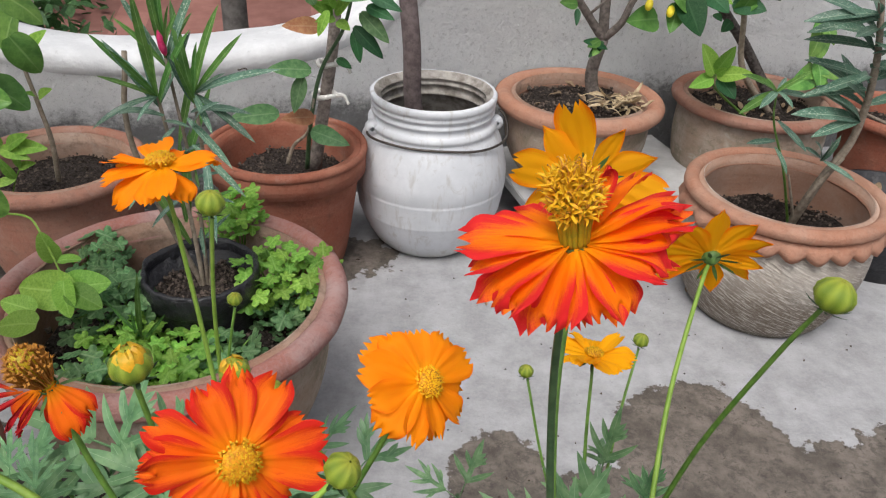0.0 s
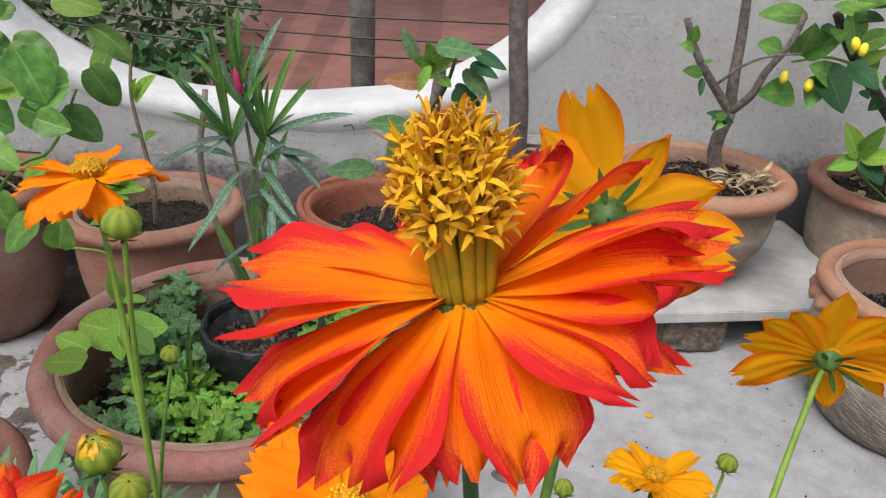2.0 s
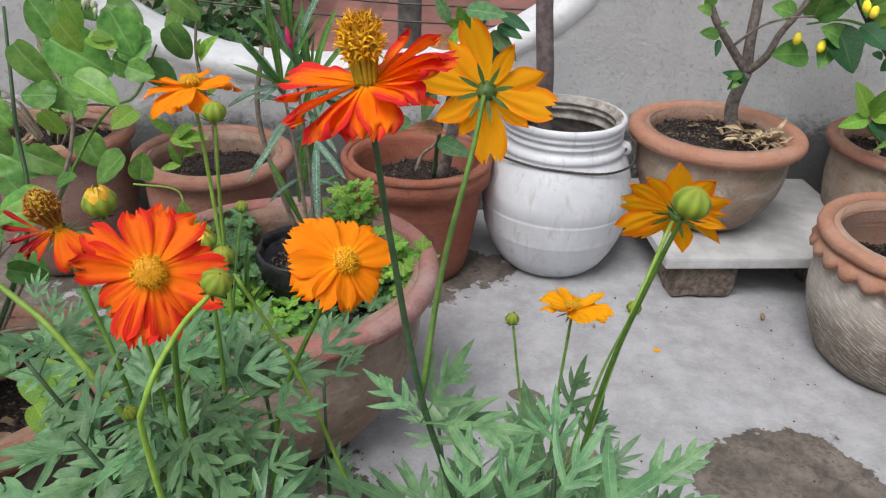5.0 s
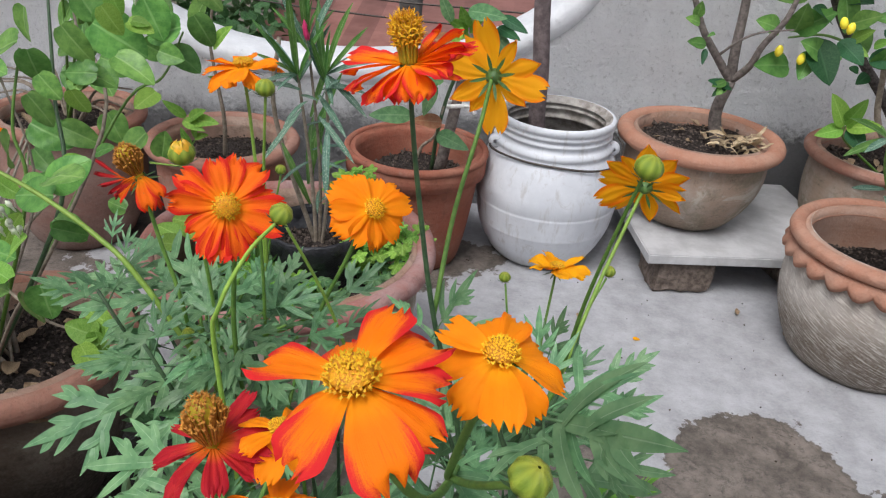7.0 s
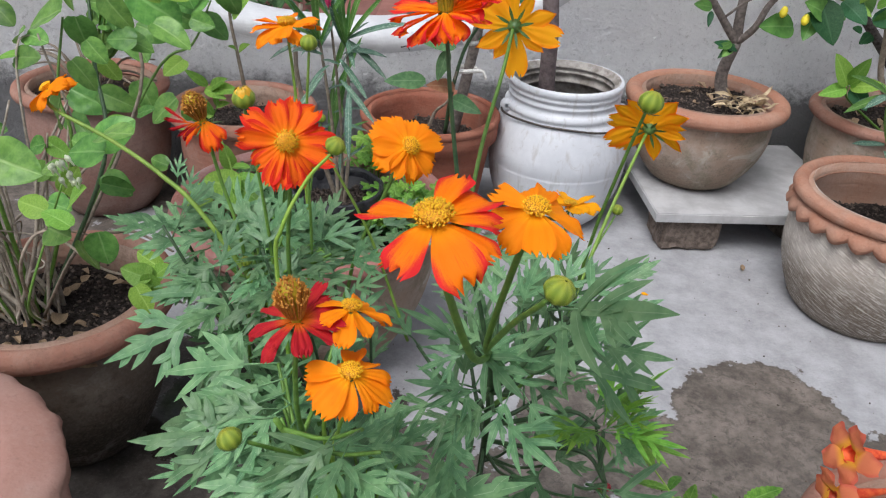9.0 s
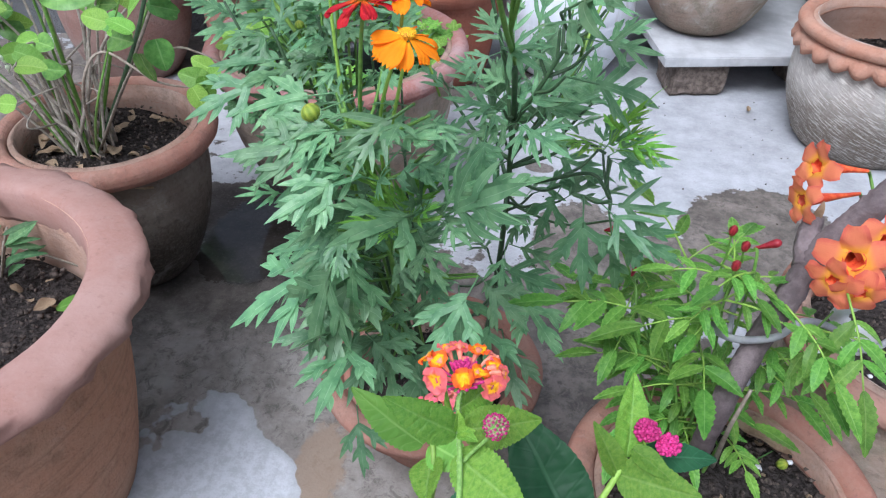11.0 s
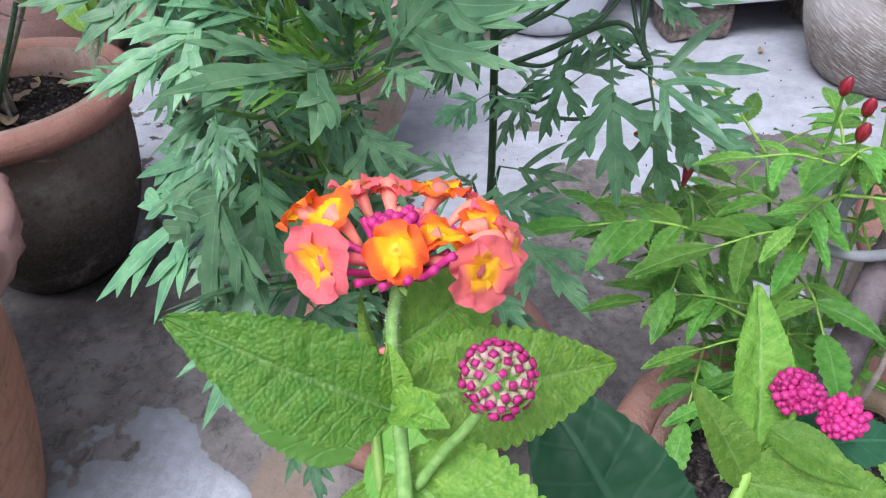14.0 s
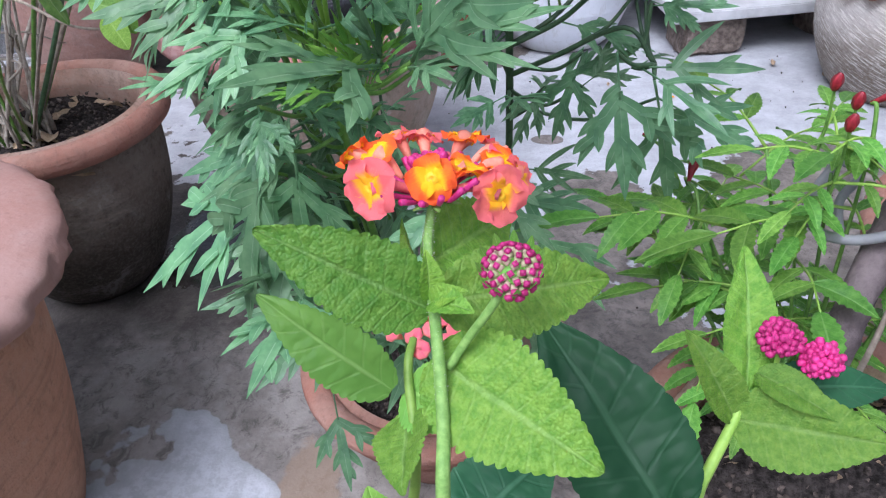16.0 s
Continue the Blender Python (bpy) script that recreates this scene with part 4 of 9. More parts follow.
def cosmos_leaf_data(seed, material, pairs=2, broad=1.0, parted=False):
    """A feather-cut leaf one unit long: stalk, winged rachis, toothed side lobes, long end lobe."""
    rnd = random.Random(seed)
    mb = Mesh()
    droop = rnd.uniform(0.1, 0.55)

    def bent(x, y):
        a = droop * y
        return Vector((x, math.sin(a) / droop, -(1 - math.cos(a)) / droop))

    def lobe(base, ang, ln, wd, teeth):
        nl = 7
        c, a = Vector(base), ang
        vs, uvs, fs, axis = [], [], [], []
        for i in range(nl + 1):
            t = i / nl
            a = ang * (1 - 0.32 * t)
            d = Vector((math.sin(a), math.cos(a)))
            if i:
                c = c + d * ln / nl
            axis.append((c.copy(), a))
            hw = 0.5 * wd * (0.72 + 0.28 * math.sin(min(1.0, t / 0.55) * math.pi / 2)) * (1 - max(0.0, (t - 0.45) / 0.55) ** 1.7) + 0.002
            for u in (-1, 0, 1):
                q = c + Vector((d.y, -d.x)) * hw * u
                p = bent(q.x, q.y)
                p.z += 0.24 * hw * abs(u) - 0.14 * ln * t * t * abs(math.sin(ang)) + 0.006 * math.sin(5 * t + seed + ang * 3)
                vs.append(p)
                uvs.append((0.5 + 0.5 * u, t))
        for i in range(nl):
            for k in range(2):
                q = i * 3 + k
                fs.append((q, q + 1, q + 4, q + 3))
        mb.add(vs, fs, uvs)
        for k, side, f in teeth:
            p, b = axis[k]
            lobe(p, b + side * rnd.uniform(0.5, 0.72), ln * f * rnd.uniform(0.85, 1.15), wd * 0.72, ())

    tube(mb, [bent(0, 0), bent(0, 0.13), bent(0, 0.30)], 0.010, 0.008, 5, 5)
    if parted:                      # three parts, each a toothed blade of its own
        lobe((0, 0.24), 0.0, 0.30, 0.050 * broad, ())
        lobe((0, 0.36), 0.0, 0.64, 0.105 * broad, ((2, -1, 0.40), (2, 1, 0.36), (4, rnd.choice((-1, 1)), 0.26)))
        for u in (-1, 1):
            lobe((0, 0.28 + rnd.uniform(-0.03, 0.03)), u * rnd.uniform(0.72, 0.98), rnd.uniform(0.46, 0.58), 0.096 * broad, ((2, u, 0.44), (3, -u, 0.36)) + (((4, u, 0.30),) if rnd.random() < 0.6 else ()))
            if rnd.random() < 0.5:
                lobe((0, 0.21), u * rnd.uniform(1.0, 1.3), rnd.uniform(0.16, 0.26), 0.062 * broad, ())
        me = mb.mesh("cosmos_leaf")
        me.materials.append(material)
        return me
    lobe((0, 0.26), 0.0, 0.40, 0.072 * broad, ())
    lobe((0, 0.48), 0.0, 0.52, 0.098 * broad, ((2, rnd.choice((-1, 1)), 0.40),) if rnd.random() < 0.6 else ())
    for y, ln, an in ((0.30, 0.44, 0.90), (0.49, 0.34, 0.68), (0.62, 0.22, 0.60))[:pairs]:
        for u in (-1, 1):
            jag = ((rnd.choice((2, 3)), u, 0.40),) if rnd.random() < 0.45 and ln > 0.3 else ()
            lobe((0, y + rnd.uniform(-0.04, 0.04)), u * an * rnd.uniform(0.8, 1.15), ln * rnd.uniform(0.8, 1.2), 0.088 * broad * (0.5 + ln), jag)
    me = mb.mesh("cosmos_leaf")
    me.materials.append(material)
    return me


COSMOS_LEAVES = [cosmos_leaf_data(k, COSMOS_LEAF, 3 if k in (1, 4) else 2, (1.0, 1.15, 0.9, 1.05, 1.2, 0.85, 1.0)[k]) for k in range(7)]
COSMOS_BROAD = [cosmos_leaf_data(k, COSMOS_LEAF, 2, 1.0, True) for k in (31, 32, 33, 34, 35, 36)]
COSMOS_NARROW = [cosmos_leaf_data(k, COSMOS_LEAF, 1, 0.9) for k in (21, 22)]
COSMOS_SPROUTS = [cosmos_leaf_data(k, COSMOS_YOUNG, 2, 0.8) for k in range(7, 11)]


def petal_data(name, material, seed, width, bend, fold, pleat, teeth, shape=petal_shape, nl=16, nw=14):
    """A ray petal one unit long: three pleats, a fold along the middle, a bend, and a notched, ragged end."""
    rnd = random.Random(seed)
    ph, hook = rnd.uniform(0, 6.28), rnd.uniform(-0.5, 0.6)
    lobes = [rnd.uniform(0.0, 0.6) for _ in range(3)]
    vs, uvs, fs = [], [], []
    y = z = 0.0
    for i in range(nl + 1):
        t = i / nl
        if i:
            a = -bend * t ** 1.25 - hook * max(0.0, t - 0.72) * 2.2
            y += math.cos(a) / nl
            z += math.sin(a) / nl
        hw = shape(t) * width / 2 * (1 + 0.05 * math.sin(6 * t + ph))
        e = max(0.0, (t - 0.68) / 0.32)
        for k in range(nw + 1):
            u = 2 * k / nw - 1
            notch = (0.5 - 0.5 * math.cos((u * 1.5 + 0.5) * 2 * math.pi)) if abs(u) < 0.67 else 0.55 * (abs(u) - 0.67) / 0.33
            jag = 0.25 * noise.noise(Vector((u * 7 + seed, 3.1, ph)))
            drop = e ** 1.5 * teeth * (notch + jag + lobes[min(2, int((u + 1) * 1.5))])
            dz = hw * fold * abs(u) ** 1.2 + pleat * width * (0.5 + 0.5 * math.cos(3 * math.pi * u)) * math.sin(math.pi * min(1.0, 0.08 + t * 0.8))
            dz += 0.16 * hw * math.sin(7 * t + ph + 2 * u) * abs(u) ** 2 * t
            vs.append((u * hw, y - drop, z + dz - 0.25 * drop * hook))
            uvs.append((0.5 + 0.5 * u, t))
    for i in range(nl):
        for k in range(nw):
            a = i * (nw + 1) + k
            fs.append((a, a + 1, a + nw + 2, a + nw + 1))
    me = Mesh().add(vs, fs, uvs).mesh(name)
    me.materials.append(material)
    return me


PETALS = {}
for key, mt, wide, notched in (("red", PETAL_RED, 0.57, 0.18), ("scarlet", PETAL_SCARLET, 0.45, 0.13), ("orange", PETAL_ORANGE, 0.60, 0.13), ("amber", PETAL_AMBER, 0.48, 0.10), ("yellow", PETAL_YELLOW, 0.60, 0.10), ("dark", PETAL_DARK, 0.36, 0.14)):
    PETALS[key] = [petal_data("petal", mt, 17 * k + len(key), wide * (0.92, 1.12, 0.85, 1.0, 1.06)[k], (0.10, 0.32, 0.50, -0.15, 0.20)[k], (0.28, 0.10, -0.18, 0.30, 0.16)[k], (0.020, 0.028, 0.022, 0.018, 0.028)[k] * (1.0 if key == "red" else 1.7), notched * (0.8, 1.2, 1.0, 1.3, 0.9)[k],
                              pointed if key == "amber" and k != 1 else petal_shape) for k in range(5)]


def florets(mb, n, r0, r1, z0, z1, spike, seed):
    """Tubular florets: from a narrow foot ring at z0 spreading to a dome at z1."""
    rnd = random.Random(seed)
    for i in range(n):
        f = math.sqrt((i + 0.5) / n)
        a = i * 2.39996 + rnd.uniform(-0.15, 0.15)
        foot = Vector((r0 * f * math.cos(a), r0 * f * math.sin(a), z0))
        top = Vector((r1 * f * math.cos(a), r1 * f * math.sin(a), z1 * (1.0 - 0.42 * f ** 2.2) + rnd.uniform(-0.06, 0.06) * z1))
        w = spike * 0.33
        tube(mb, [foot, foot.lerp(top, 0.6) + Vector((0, 0, 0.02 * z1)), top], w * 0.5, w, 4, 3, cap=False)
        d = (top - foot).normalized()
        for k in range(4):
            b = k * 1.5708 + rnd.random()
            o = d.orthogonal().normalized()
            o = (Matrix.Rotation(b, 3, d) @ o)
            tipp = top + d * spike * rnd.uniform(0.5, 1.0) + o * spike * rnd.uniform(0.3, 0.8)
            c = d.cross(o) * w * 0.8
            mb.add([top - c - o * w * 0.3, top + c - o * w * 0.3, tipp, top + o * w], [(0, 1, 2), (1, 3, 2), (3, 0, 2)])


def cosmos_flower(plant, p, d, r, key, seed, petals=12, disc="low", droop=0.2, drop_some=0.0, label="", spin=None, rays=()):
    """A flower head on plant at p facing d: golden disc with green bracts; each petal is a sub-part."""
    rnd = random.Random(seed)
    m = facing(p, d, rnd.uniform(0, 6.28) if spin is None else spin)
    hb, spent = Mesh(), Mesh()
    if disc == "tall":
        for i in range(120):
            f = (i + 0.5) / 120
            th, a = math.acos(1 - 1.80 * f), i * 2.39996
            dv = Vector((math.sin(th) * math.cos(a), math.sin(th) * math.sin(a), math.cos(th)))
            lump = 1 + 0.26 * noise.noise(dv * 2.1 + Vector((3, 1, 0)))
            q = Vector((0, 0, r * 0.49)) + Vector((dv.x * 0.205, dv.y * 0.205, dv.z * 0.25)) * r * rnd.uniform(0.80, 1.06) * lump
            axis = (dv * 0.8 + Vector((rnd.uniform(-0.35, 0.35), rnd.uniform(-0.35, 0.35), 0.75))).normalized()
            mm = facing(q, axis, rnd.uniform(0, 6.28))
            lathe(hb, [(r * 0.010, -r * 0.07), (r * 0.017, -r * 0.02), (r * 0.024, r * 0.012)], 6, m=mm)
            for k in range(5):
                blade(hb, r * rnd.uniform(0.08, 0.14), r * rnd.uniform(0.022, 0.034), lance, 7, 2, droop=rnd.uniform(-0.4, 2.4), cup=0.4, m=mm @ Matrix.Rotation(k * 1.2566 + rnd.uniform(-0.3, 0.3), 4, "Z") @ pose(0, r * 0.016, r * 0.006, rnd.uniform(55, 85), 0, rnd.uniform(-20, 20)))
            for k in range(rnd.choice((0, 0, 1, 1))):
                o = Vector((rnd.uniform(-1, 1), rnd.uniform(-1, 1), 0)) * r * 0.03
                tube(spent, [mm @ Vector((0, 0, 0)), mm @ (o * 0.4 + Vector((0, 0, r * 0.08))), mm @ (o * 1.3 + Vector((0, 0, r * 0.12))), mm @ (o * 2.2 + Vector((0, 0, r * 0.11)))], r * 0.008, r * 0.004, 4, 8)
    elif disc == "brown":
        florets(hb, 130, r * 0.16, r * 0.33, r * 0.12, r * 0.86, r * 0.06, seed)
    else:
        florets(hb, 120, r * 0.14, r * 0.235, 0.0, r * 0.20, r * 0.042, seed)
    head = part("flower_head", hb, POLLEN_DARK if disc == "brown" else POLLEN, plant, label or {"red": "red-edged orange flower", "scarlet": "scarlet orange flower", "orange": "bright orange flower", "amber": "amber orange flower seen from behind", "yellow": "small yellow-orange flower", "dark": "faded crimson flower gone to seed"}[key], m)
    core = Mesh()
    h = r * (0.44 if disc == "tall" else 0.72 if disc == "brown" else 0.16)
    lathe(core, [(0.0005, -r * 0.04), (r * 0.11, -r * 0.03), (r * 0.10, r * 0.02), (r * (0.10 if disc == "tall" else 0.135), h * 0.5), (r * (0.15 if disc == "tall" else 0.20) if disc != "low" else r * 0.19, h), (r * 0.12, h * 1.15), (0.0003, h * 1.2)], 14)
    if disc == "tall":
        for i in range(15):
            a = i * 0.41888 + rnd.uniform(-0.08, 0.08)
            o, w = Vector((math.cos(a), math.sin(a), 0)), rnd.uniform(0.9, 1.1)
            tube(core, [o * r * 0.105, o * r * 0.125 * w + Vector((0, 0, r * 0.2)), o * r * 0.16 * w + Vector((0, 0, r * 0.36)), o * r * 0.20 * w + Vector((0, 0, r * 0.47))], r * 0.030, r * 0.034, 7, 10)
        part("stamen_tuft", spent, POLLEN_DARK, head, "curled brown stamens")
    part("disc", core, POLLEN_DEEP if disc == "low" else TUBE_GREEN, head)
    br = Mesh()
    lathe(br, [(0.0003, -r * 0.16), (r * 0.055, -r * 0.15), (r * 0.12, -r * 0.09), (r * 0.155, -r * 0.03), (r * 0.14, r * 0.01)], 12)
    for i in range(8):
        blade(br, r * 0.36, r * 0.065, lance, 5, 2, droop=0.1, m=Matrix.Rotation(i * 0.785, 4, "Z") @ pose(0, r * 0.09, -r * 0.10, -16, 0, 0))
    part("calyx", br, BRACT, head)
    data = PETALS[key]
    for az, el, ln, k, roll in rays:
        q = Matrix.Rotation(radians(az - 90), 4, "Z") @ pose(0, r * 0.10, r * rnd.uniform(-0.02, 0.02), el, roll, rnd.uniform(-4, 4)) @ Matrix.Scale(r * ln, 4)
        part("petal", data[k], None, head, m=q)
    for i in range(0 if rays else petals):
        if rnd.random() < drop_some:
            continue
        lay = i % 2
        a = 2 * math.pi * i / petals + rnd.uniform(-0.12, 0.12)
        tilt = -math.degrees(droop) * (0.6 + 0.8 * lay) + rnd.uniform(-10, 10)
        q = Matrix.Rotation(a, 4, "Z") @ pose(0, r * 0.10, r * (0.02 - 0.03 * lay), tilt, rnd.uniform(-24, 24), rnd.uniform(-8, 8)) @ Matrix.Scale(r * 0.92 * rnd.uniform(0.8, 1.08), 4)
        part("petal", data[rnd.randrange(5)], None, head, m=q)
    return head


def cosmos_bud(plant, p, d, r, yellow=0.0, seed=0):
    rnd = random.Random(seed)
    hb = Mesh()
    rib = lambda a, k: 1 + 0.07 * abs(math.cos(4 * a)) - 0.05
    lathe(hb, [(0.0003, -r * 0.75), (r * 0.3, -r * 0.72), (r * 0.66, -r * 0.5), (r * 0.92, -r * 0.1), (r * 0.93, r * 0.25), (r * 0.72, r * 0.62), (r * 0.4, r * 0.84), (r * 0.12, r * 0.92), (0.0003, r * 0.9)], 48, rib)
    bud = part("bud", hb, BUD_GREEN, plant, "orange-tipped bud about to open" if yellow > 0.6 else "closed green flower bud", facing(p, d))
    if yellow > 0.6:
        for i in range(9):
            fm = Mesh()
            blade(fm, r * rnd.uniform(1.35, 1.7), r * 0.62, petal_shape, 8, 4, droop=-1.5, cup=0.35, tip=0.12, m=Matrix.Rotation(i * 0.698 + rnd.uniform(-0.1, 0.1), 4, "Z") @ pose(0, r * 0.72, -r * 0.35, 62, 0, 0))
            part("petal", fm, BUD_YELLOW, bud)
    cal = Mesh()
    for i in range(7):
        blade(cal, r * 1.0, r * 0.22, lance, 3, 2, droop=-0.5, m=Matrix.Rotation(i * 0.9, 4, "Z") @ pose(0, r * 0.2, -r * 0.76, 5, 0, 0))
    part("calyx", cal, STEM_DARK, bud)
    return bud


def stalk(plant, pts, r0, r1, material=STEM, sides=7, name="stem"):
    return part(name, tube(Mesh(), pts, r0, r1, sides, 6 * (len(pts) - 1)), material, plant)


def shoot(plant, pts, r0, r1, rnd, leaves, size, first=0.15, material=STEM_DARK, data=None, spread=0.9, lift=0.35):
    """A stem with leaves in crossed pairs; sizes shrink to the tip."""
    data = data or COSMOS_LEAVES
    stalk(plant, pts, r0, r1, material)
    path = curve_points(pts, 40)
    for i in range(leaves):
        f = first + (1 - first) * i / max(1, leaves - 1)
        k = min(39, int(f * 40))
        p = path[k]
        t = (path[k + 1] - path[k]).normalized()
        o = t.orthogonal().normalized()
        a0 = i * 1.35 + rnd.uniform(-0.4, 0.4)
        for s in (0, math.pi):
            out = Matrix.Rotation(a0 + s, 3, t) @ o
            d = out * spread + t * (lift + 0.5 * f) + Vector((0, 0, 0.15))
            sc = size * (1.05 - 0.55 * f) * rnd.uniform(0.75, 1.15)
            part("leaf", data[rnd.randrange(len(data))], None, plant, m=aim(p, d, (0, -0.25, 1), rnd.uniform(-0.35, 0.35), sc))


def leaf_on(plant, axes, base, tip, rnd, data=None, material=STEM, mates=(-1, 1)):
    """A leaf from base to tip, on a thin stalk that springs from the nearest of the plant's stems."""
    data = data or COSMOS_LEAVES + COSMOS_BROAD
    b, t = Vector(base), Vector(tip)
    joints = [q for ax in axes for q in ax]
    root = min(joints, key=lambda q: (q - b).length + 2.5 * max(0.0, q.z + 0.02 - b.z))
    stalk(plant, [root, root.lerp(b, 0.55) + Vector((0, 0, -0.12 * (b - root).length)), b], 0.0014, 0.0009, material, 5, "leaf_stalk")
    part("leaf", data[rnd.randrange(len(data))], None, plant, m=aim(b, t - b, (rnd.uniform(-0.35, 0.35), -0.95 + rnd.uniform(-0.3, 0.3), 0.9), rnd.uniform(-0.3, 0.3), (t - b).length * 1.1) @ Matrix.Rotation(0.25, 4, "X"))
    for side in mates:
        d = Matrix.Rotation(side * rnd.uniform(0.6, 1.5), 3, "Z") @ (t - b)
        d = Vector((d.x, d.y + 0.008, 0.35 * d.z + rnd.uniform(-0.008, 0.015)))
        part("leaf", data[rnd.randrange(len(data))], None, plant, m=aim(b.lerp(root, 0.3), d, (rnd.uniform(-0.35, 0.35), -0.6, 1), rnd.uniform(-0.3, 0.3), max(0.04, (t - b).length * rnd.uniform(0.8, 1.05))))


def cosmos_left():
    rnd = random.Random(4)
    pl = thing("cosmos_plant", "leafy cosmos with scarlet and orange flowers in a clay pot", "plant", group="cosmos plants")
    b = Vector((0.066, 0.135, 0.078))
    hub = Vector((0.085, 0.0, 0.40))
    # flower stems
    cosmos_flower(pl, (0.047, 0.038, 0.606), (0.38, -0.72, 0.48), 0.0250, "scarlet", 21, 22, droop=0.05)
    stalk(pl, [b, (0.045, 0.08, 0.35), (0.035, 0.06, 0.5), (0.04, 0.055, 0.575), (0.044, 0.044, 0.602)], 0.0016, 0.0011)
    cosmos_flower(pl, (0.097, 0.086, 0.591), (0.50, -0.48, 0.62), 0.0225, "orange", 22, 14, droop=0.08)
    stalk(pl, [b + Vector((0.02, 0, 0)), (0.06, 0.09, 0.36), (0.06, 0.088, 0.49), (0.085, 0.09, 0.565), (0.094, 0.09, 0.588)], 0.0014, 0.0010)
    cosmos_flower(pl, (-0.008, 0.173, 0.625), (-0.05, -0.06, 1), 0.0250, "orange", 23, 13, droop=0.10)
    stalk(pl, [b, (0.02, 0.13, 0.38), (0.008, 0.155, 0.5), (-0.004, 0.17, 0.59), (-0.008, 0.172, 0.622)], 0.0014, 0.0009, STEM_PALE)
    cosmos_bud(pl, (0.017, 0.146, 0.623), (0.1, 0, 1), 0.0058, 0.0, 1)
    stalk(pl, [(0.010, 0.152, 0.5), (0.012, 0.15, 0.57), (0.017, 0.146, 0.618)], 0.001, 0.0008, STEM_PALE)
    cosmos_bud(pl, (0.018, 0.16, 0.57), (0.2, -0.1, 1), 0.0034, 0.0, 2)
    stalk(pl, [(0.009, 0.155, 0.51), (0.013, 0.158, 0.54), (0.018, 0.16, 0.567)], 0.0008, 0.0006, STEM)
    spent = cosmos_flower(pl, (-0.022, 0.081, 0.592), (-0.2, -0.35, 1), 0.0215, "scarlet", 24, 9, disc="brown", droop=1.15, drop_some=0.25, label="withered flower with a brown seed head")
    for k in range(6):
        part("petal", PETALS["dark"][k % 5], None, spent, "shrivelled dark red petal", pose(0.004, 0.002 - 0.002 * k, 0.001, 20 - 14 * k, 70 + 20 * k, -70 - 22 * k) @ Matrix.Diagonal((0.006, 0.015, 0.02, 1)))
    stalk(pl, [b, (-0.0, 0.08, 0.36), (-0.002, 0.078, 0.5), (-0.015, 0.08, 0.56), (-0.022, 0.081, 0.59)], 0.0014, 0.0010)
    cosmos_bud(pl, (0.013, 0.064, 0.615), (-0.1, -0.1, 1), 0.0066, 1.0, 3)
    stalk(pl, [(0.02, 0.075, 0.46), (0.018, 0.068, 0.55), (0.013, 0.064, 0.609)], 0.0011, 0.0009)
    cosmos_bud(pl, (0.032, 0.098, 0.584), (-0.1, -0.1, 1), 0.0058, 0.7, 4)
    stalk(pl, [(0.035, 0.09, 0.45), (0.034, 0.096, 0.53), (0.032, 0.098, 0.578)], 0.0011, 0.0008)
    cosmos_bud(pl, (0.075, 0.03, 0.611), (0.45, -0.1, 0.8), 0.0052, 0.0, 5)
    stalk(pl, [(0.05, 0.03, 0.4), (0.0451, 0.0212, 0.5378), (0.0511, 0.0175, 0.5697), (0.0613, 0.0268, 0.5927), (0.073, 0.031, 0.607)], 0.0013, 0.0008, STEM_PALE)
    cosmos_bud(pl, (0.046, 0.087, 0.585), (0.2, -0.2, 1), 0.0048, 0.0, 6)
    stalk(pl, [(0.10, 0.085, 0.46), (0.075, 0.087, 0.53), (0.05, 0.087, 0.578)], 0.001, 0.0008, STEM_PALE)
    cosmos_bud(pl, (0.0031, 0.0682, 0.5108), (-0.1, -0.2, 1), 0.0036, 0.0, 7)
    stalk(pl, [(0.0133, 0.0760, 0.4808), (0.0081, 0.0707, 0.4935), (0.0043, 0.0669, 0.5081)], 0.0010, 0.0008)
    cosmos_bud(pl, (0.07, -0.085, 0.53), (-0.5, 0.1, 0.8), 0.0056, 0.3, 8)
    stalk(pl, [(0.09, -0.03, 0.46), (0.085, -0.055, 0.495), (0.074, -0.078, 0.523)], 0.0013, 0.0009)
    cosmos_flower(pl, (0.097, -0.074, 0.587), (-0.12, -0.08, 1), 0.021, "dark", 25, 18, disc="brown", droop=-0.02)
    stalk(pl, [hub, (0.083, -0.042, 0.495), (0.092, -0.068, 0.55), (0.097, -0.074, 0.583)], 0.0014, 0.0010)
    cosmos_flower(pl, (0.116, -0.068, 0.592), (0.1, 0.05, 1), 0.0165, "orange", 26, 9, droop=0.2)
    stalk(pl, [hub, (0.092, -0.04, 0.5), (0.11, -0.062, 0.56), (0.116, -0.068, 0.588)], 0.0012, 0.0009, STEM_PALE)
    cosmos_flower(pl, (0.121, -0.084, 0.575), (0.05, -0.15, 1), 0.0190, "orange", 27, 10, droop=0.3, disc="low")
    stalk(pl, [hub, (0.092, -0.03, 0.47), (0.112, -0.068, 0.54), (0.121, -0.083, 0.571)], 0.0012, 0.0009, STEM_PALE)
    # a long stem reaching sideways over the neighbouring pot
    cosmos_flower(pl, (-0.1290, 0.0930, 0.5938), (-0.6, -0.2, 0.75), 0.017, "orange", 28, 10, droop=0.3)
    stalk(pl, [(0.05, 0.06, 0.44), (-0.0227, 0.0749, 0.5302), (-0.0547, 0.0824, 0.5528), (-0.0887, 0.0862, 0.5698), (-0.1247, 0.0881, 0.5839), (-0.1281, 0.0923, 0.5922)], 0.0017, 0.0011, STEM_PALE)
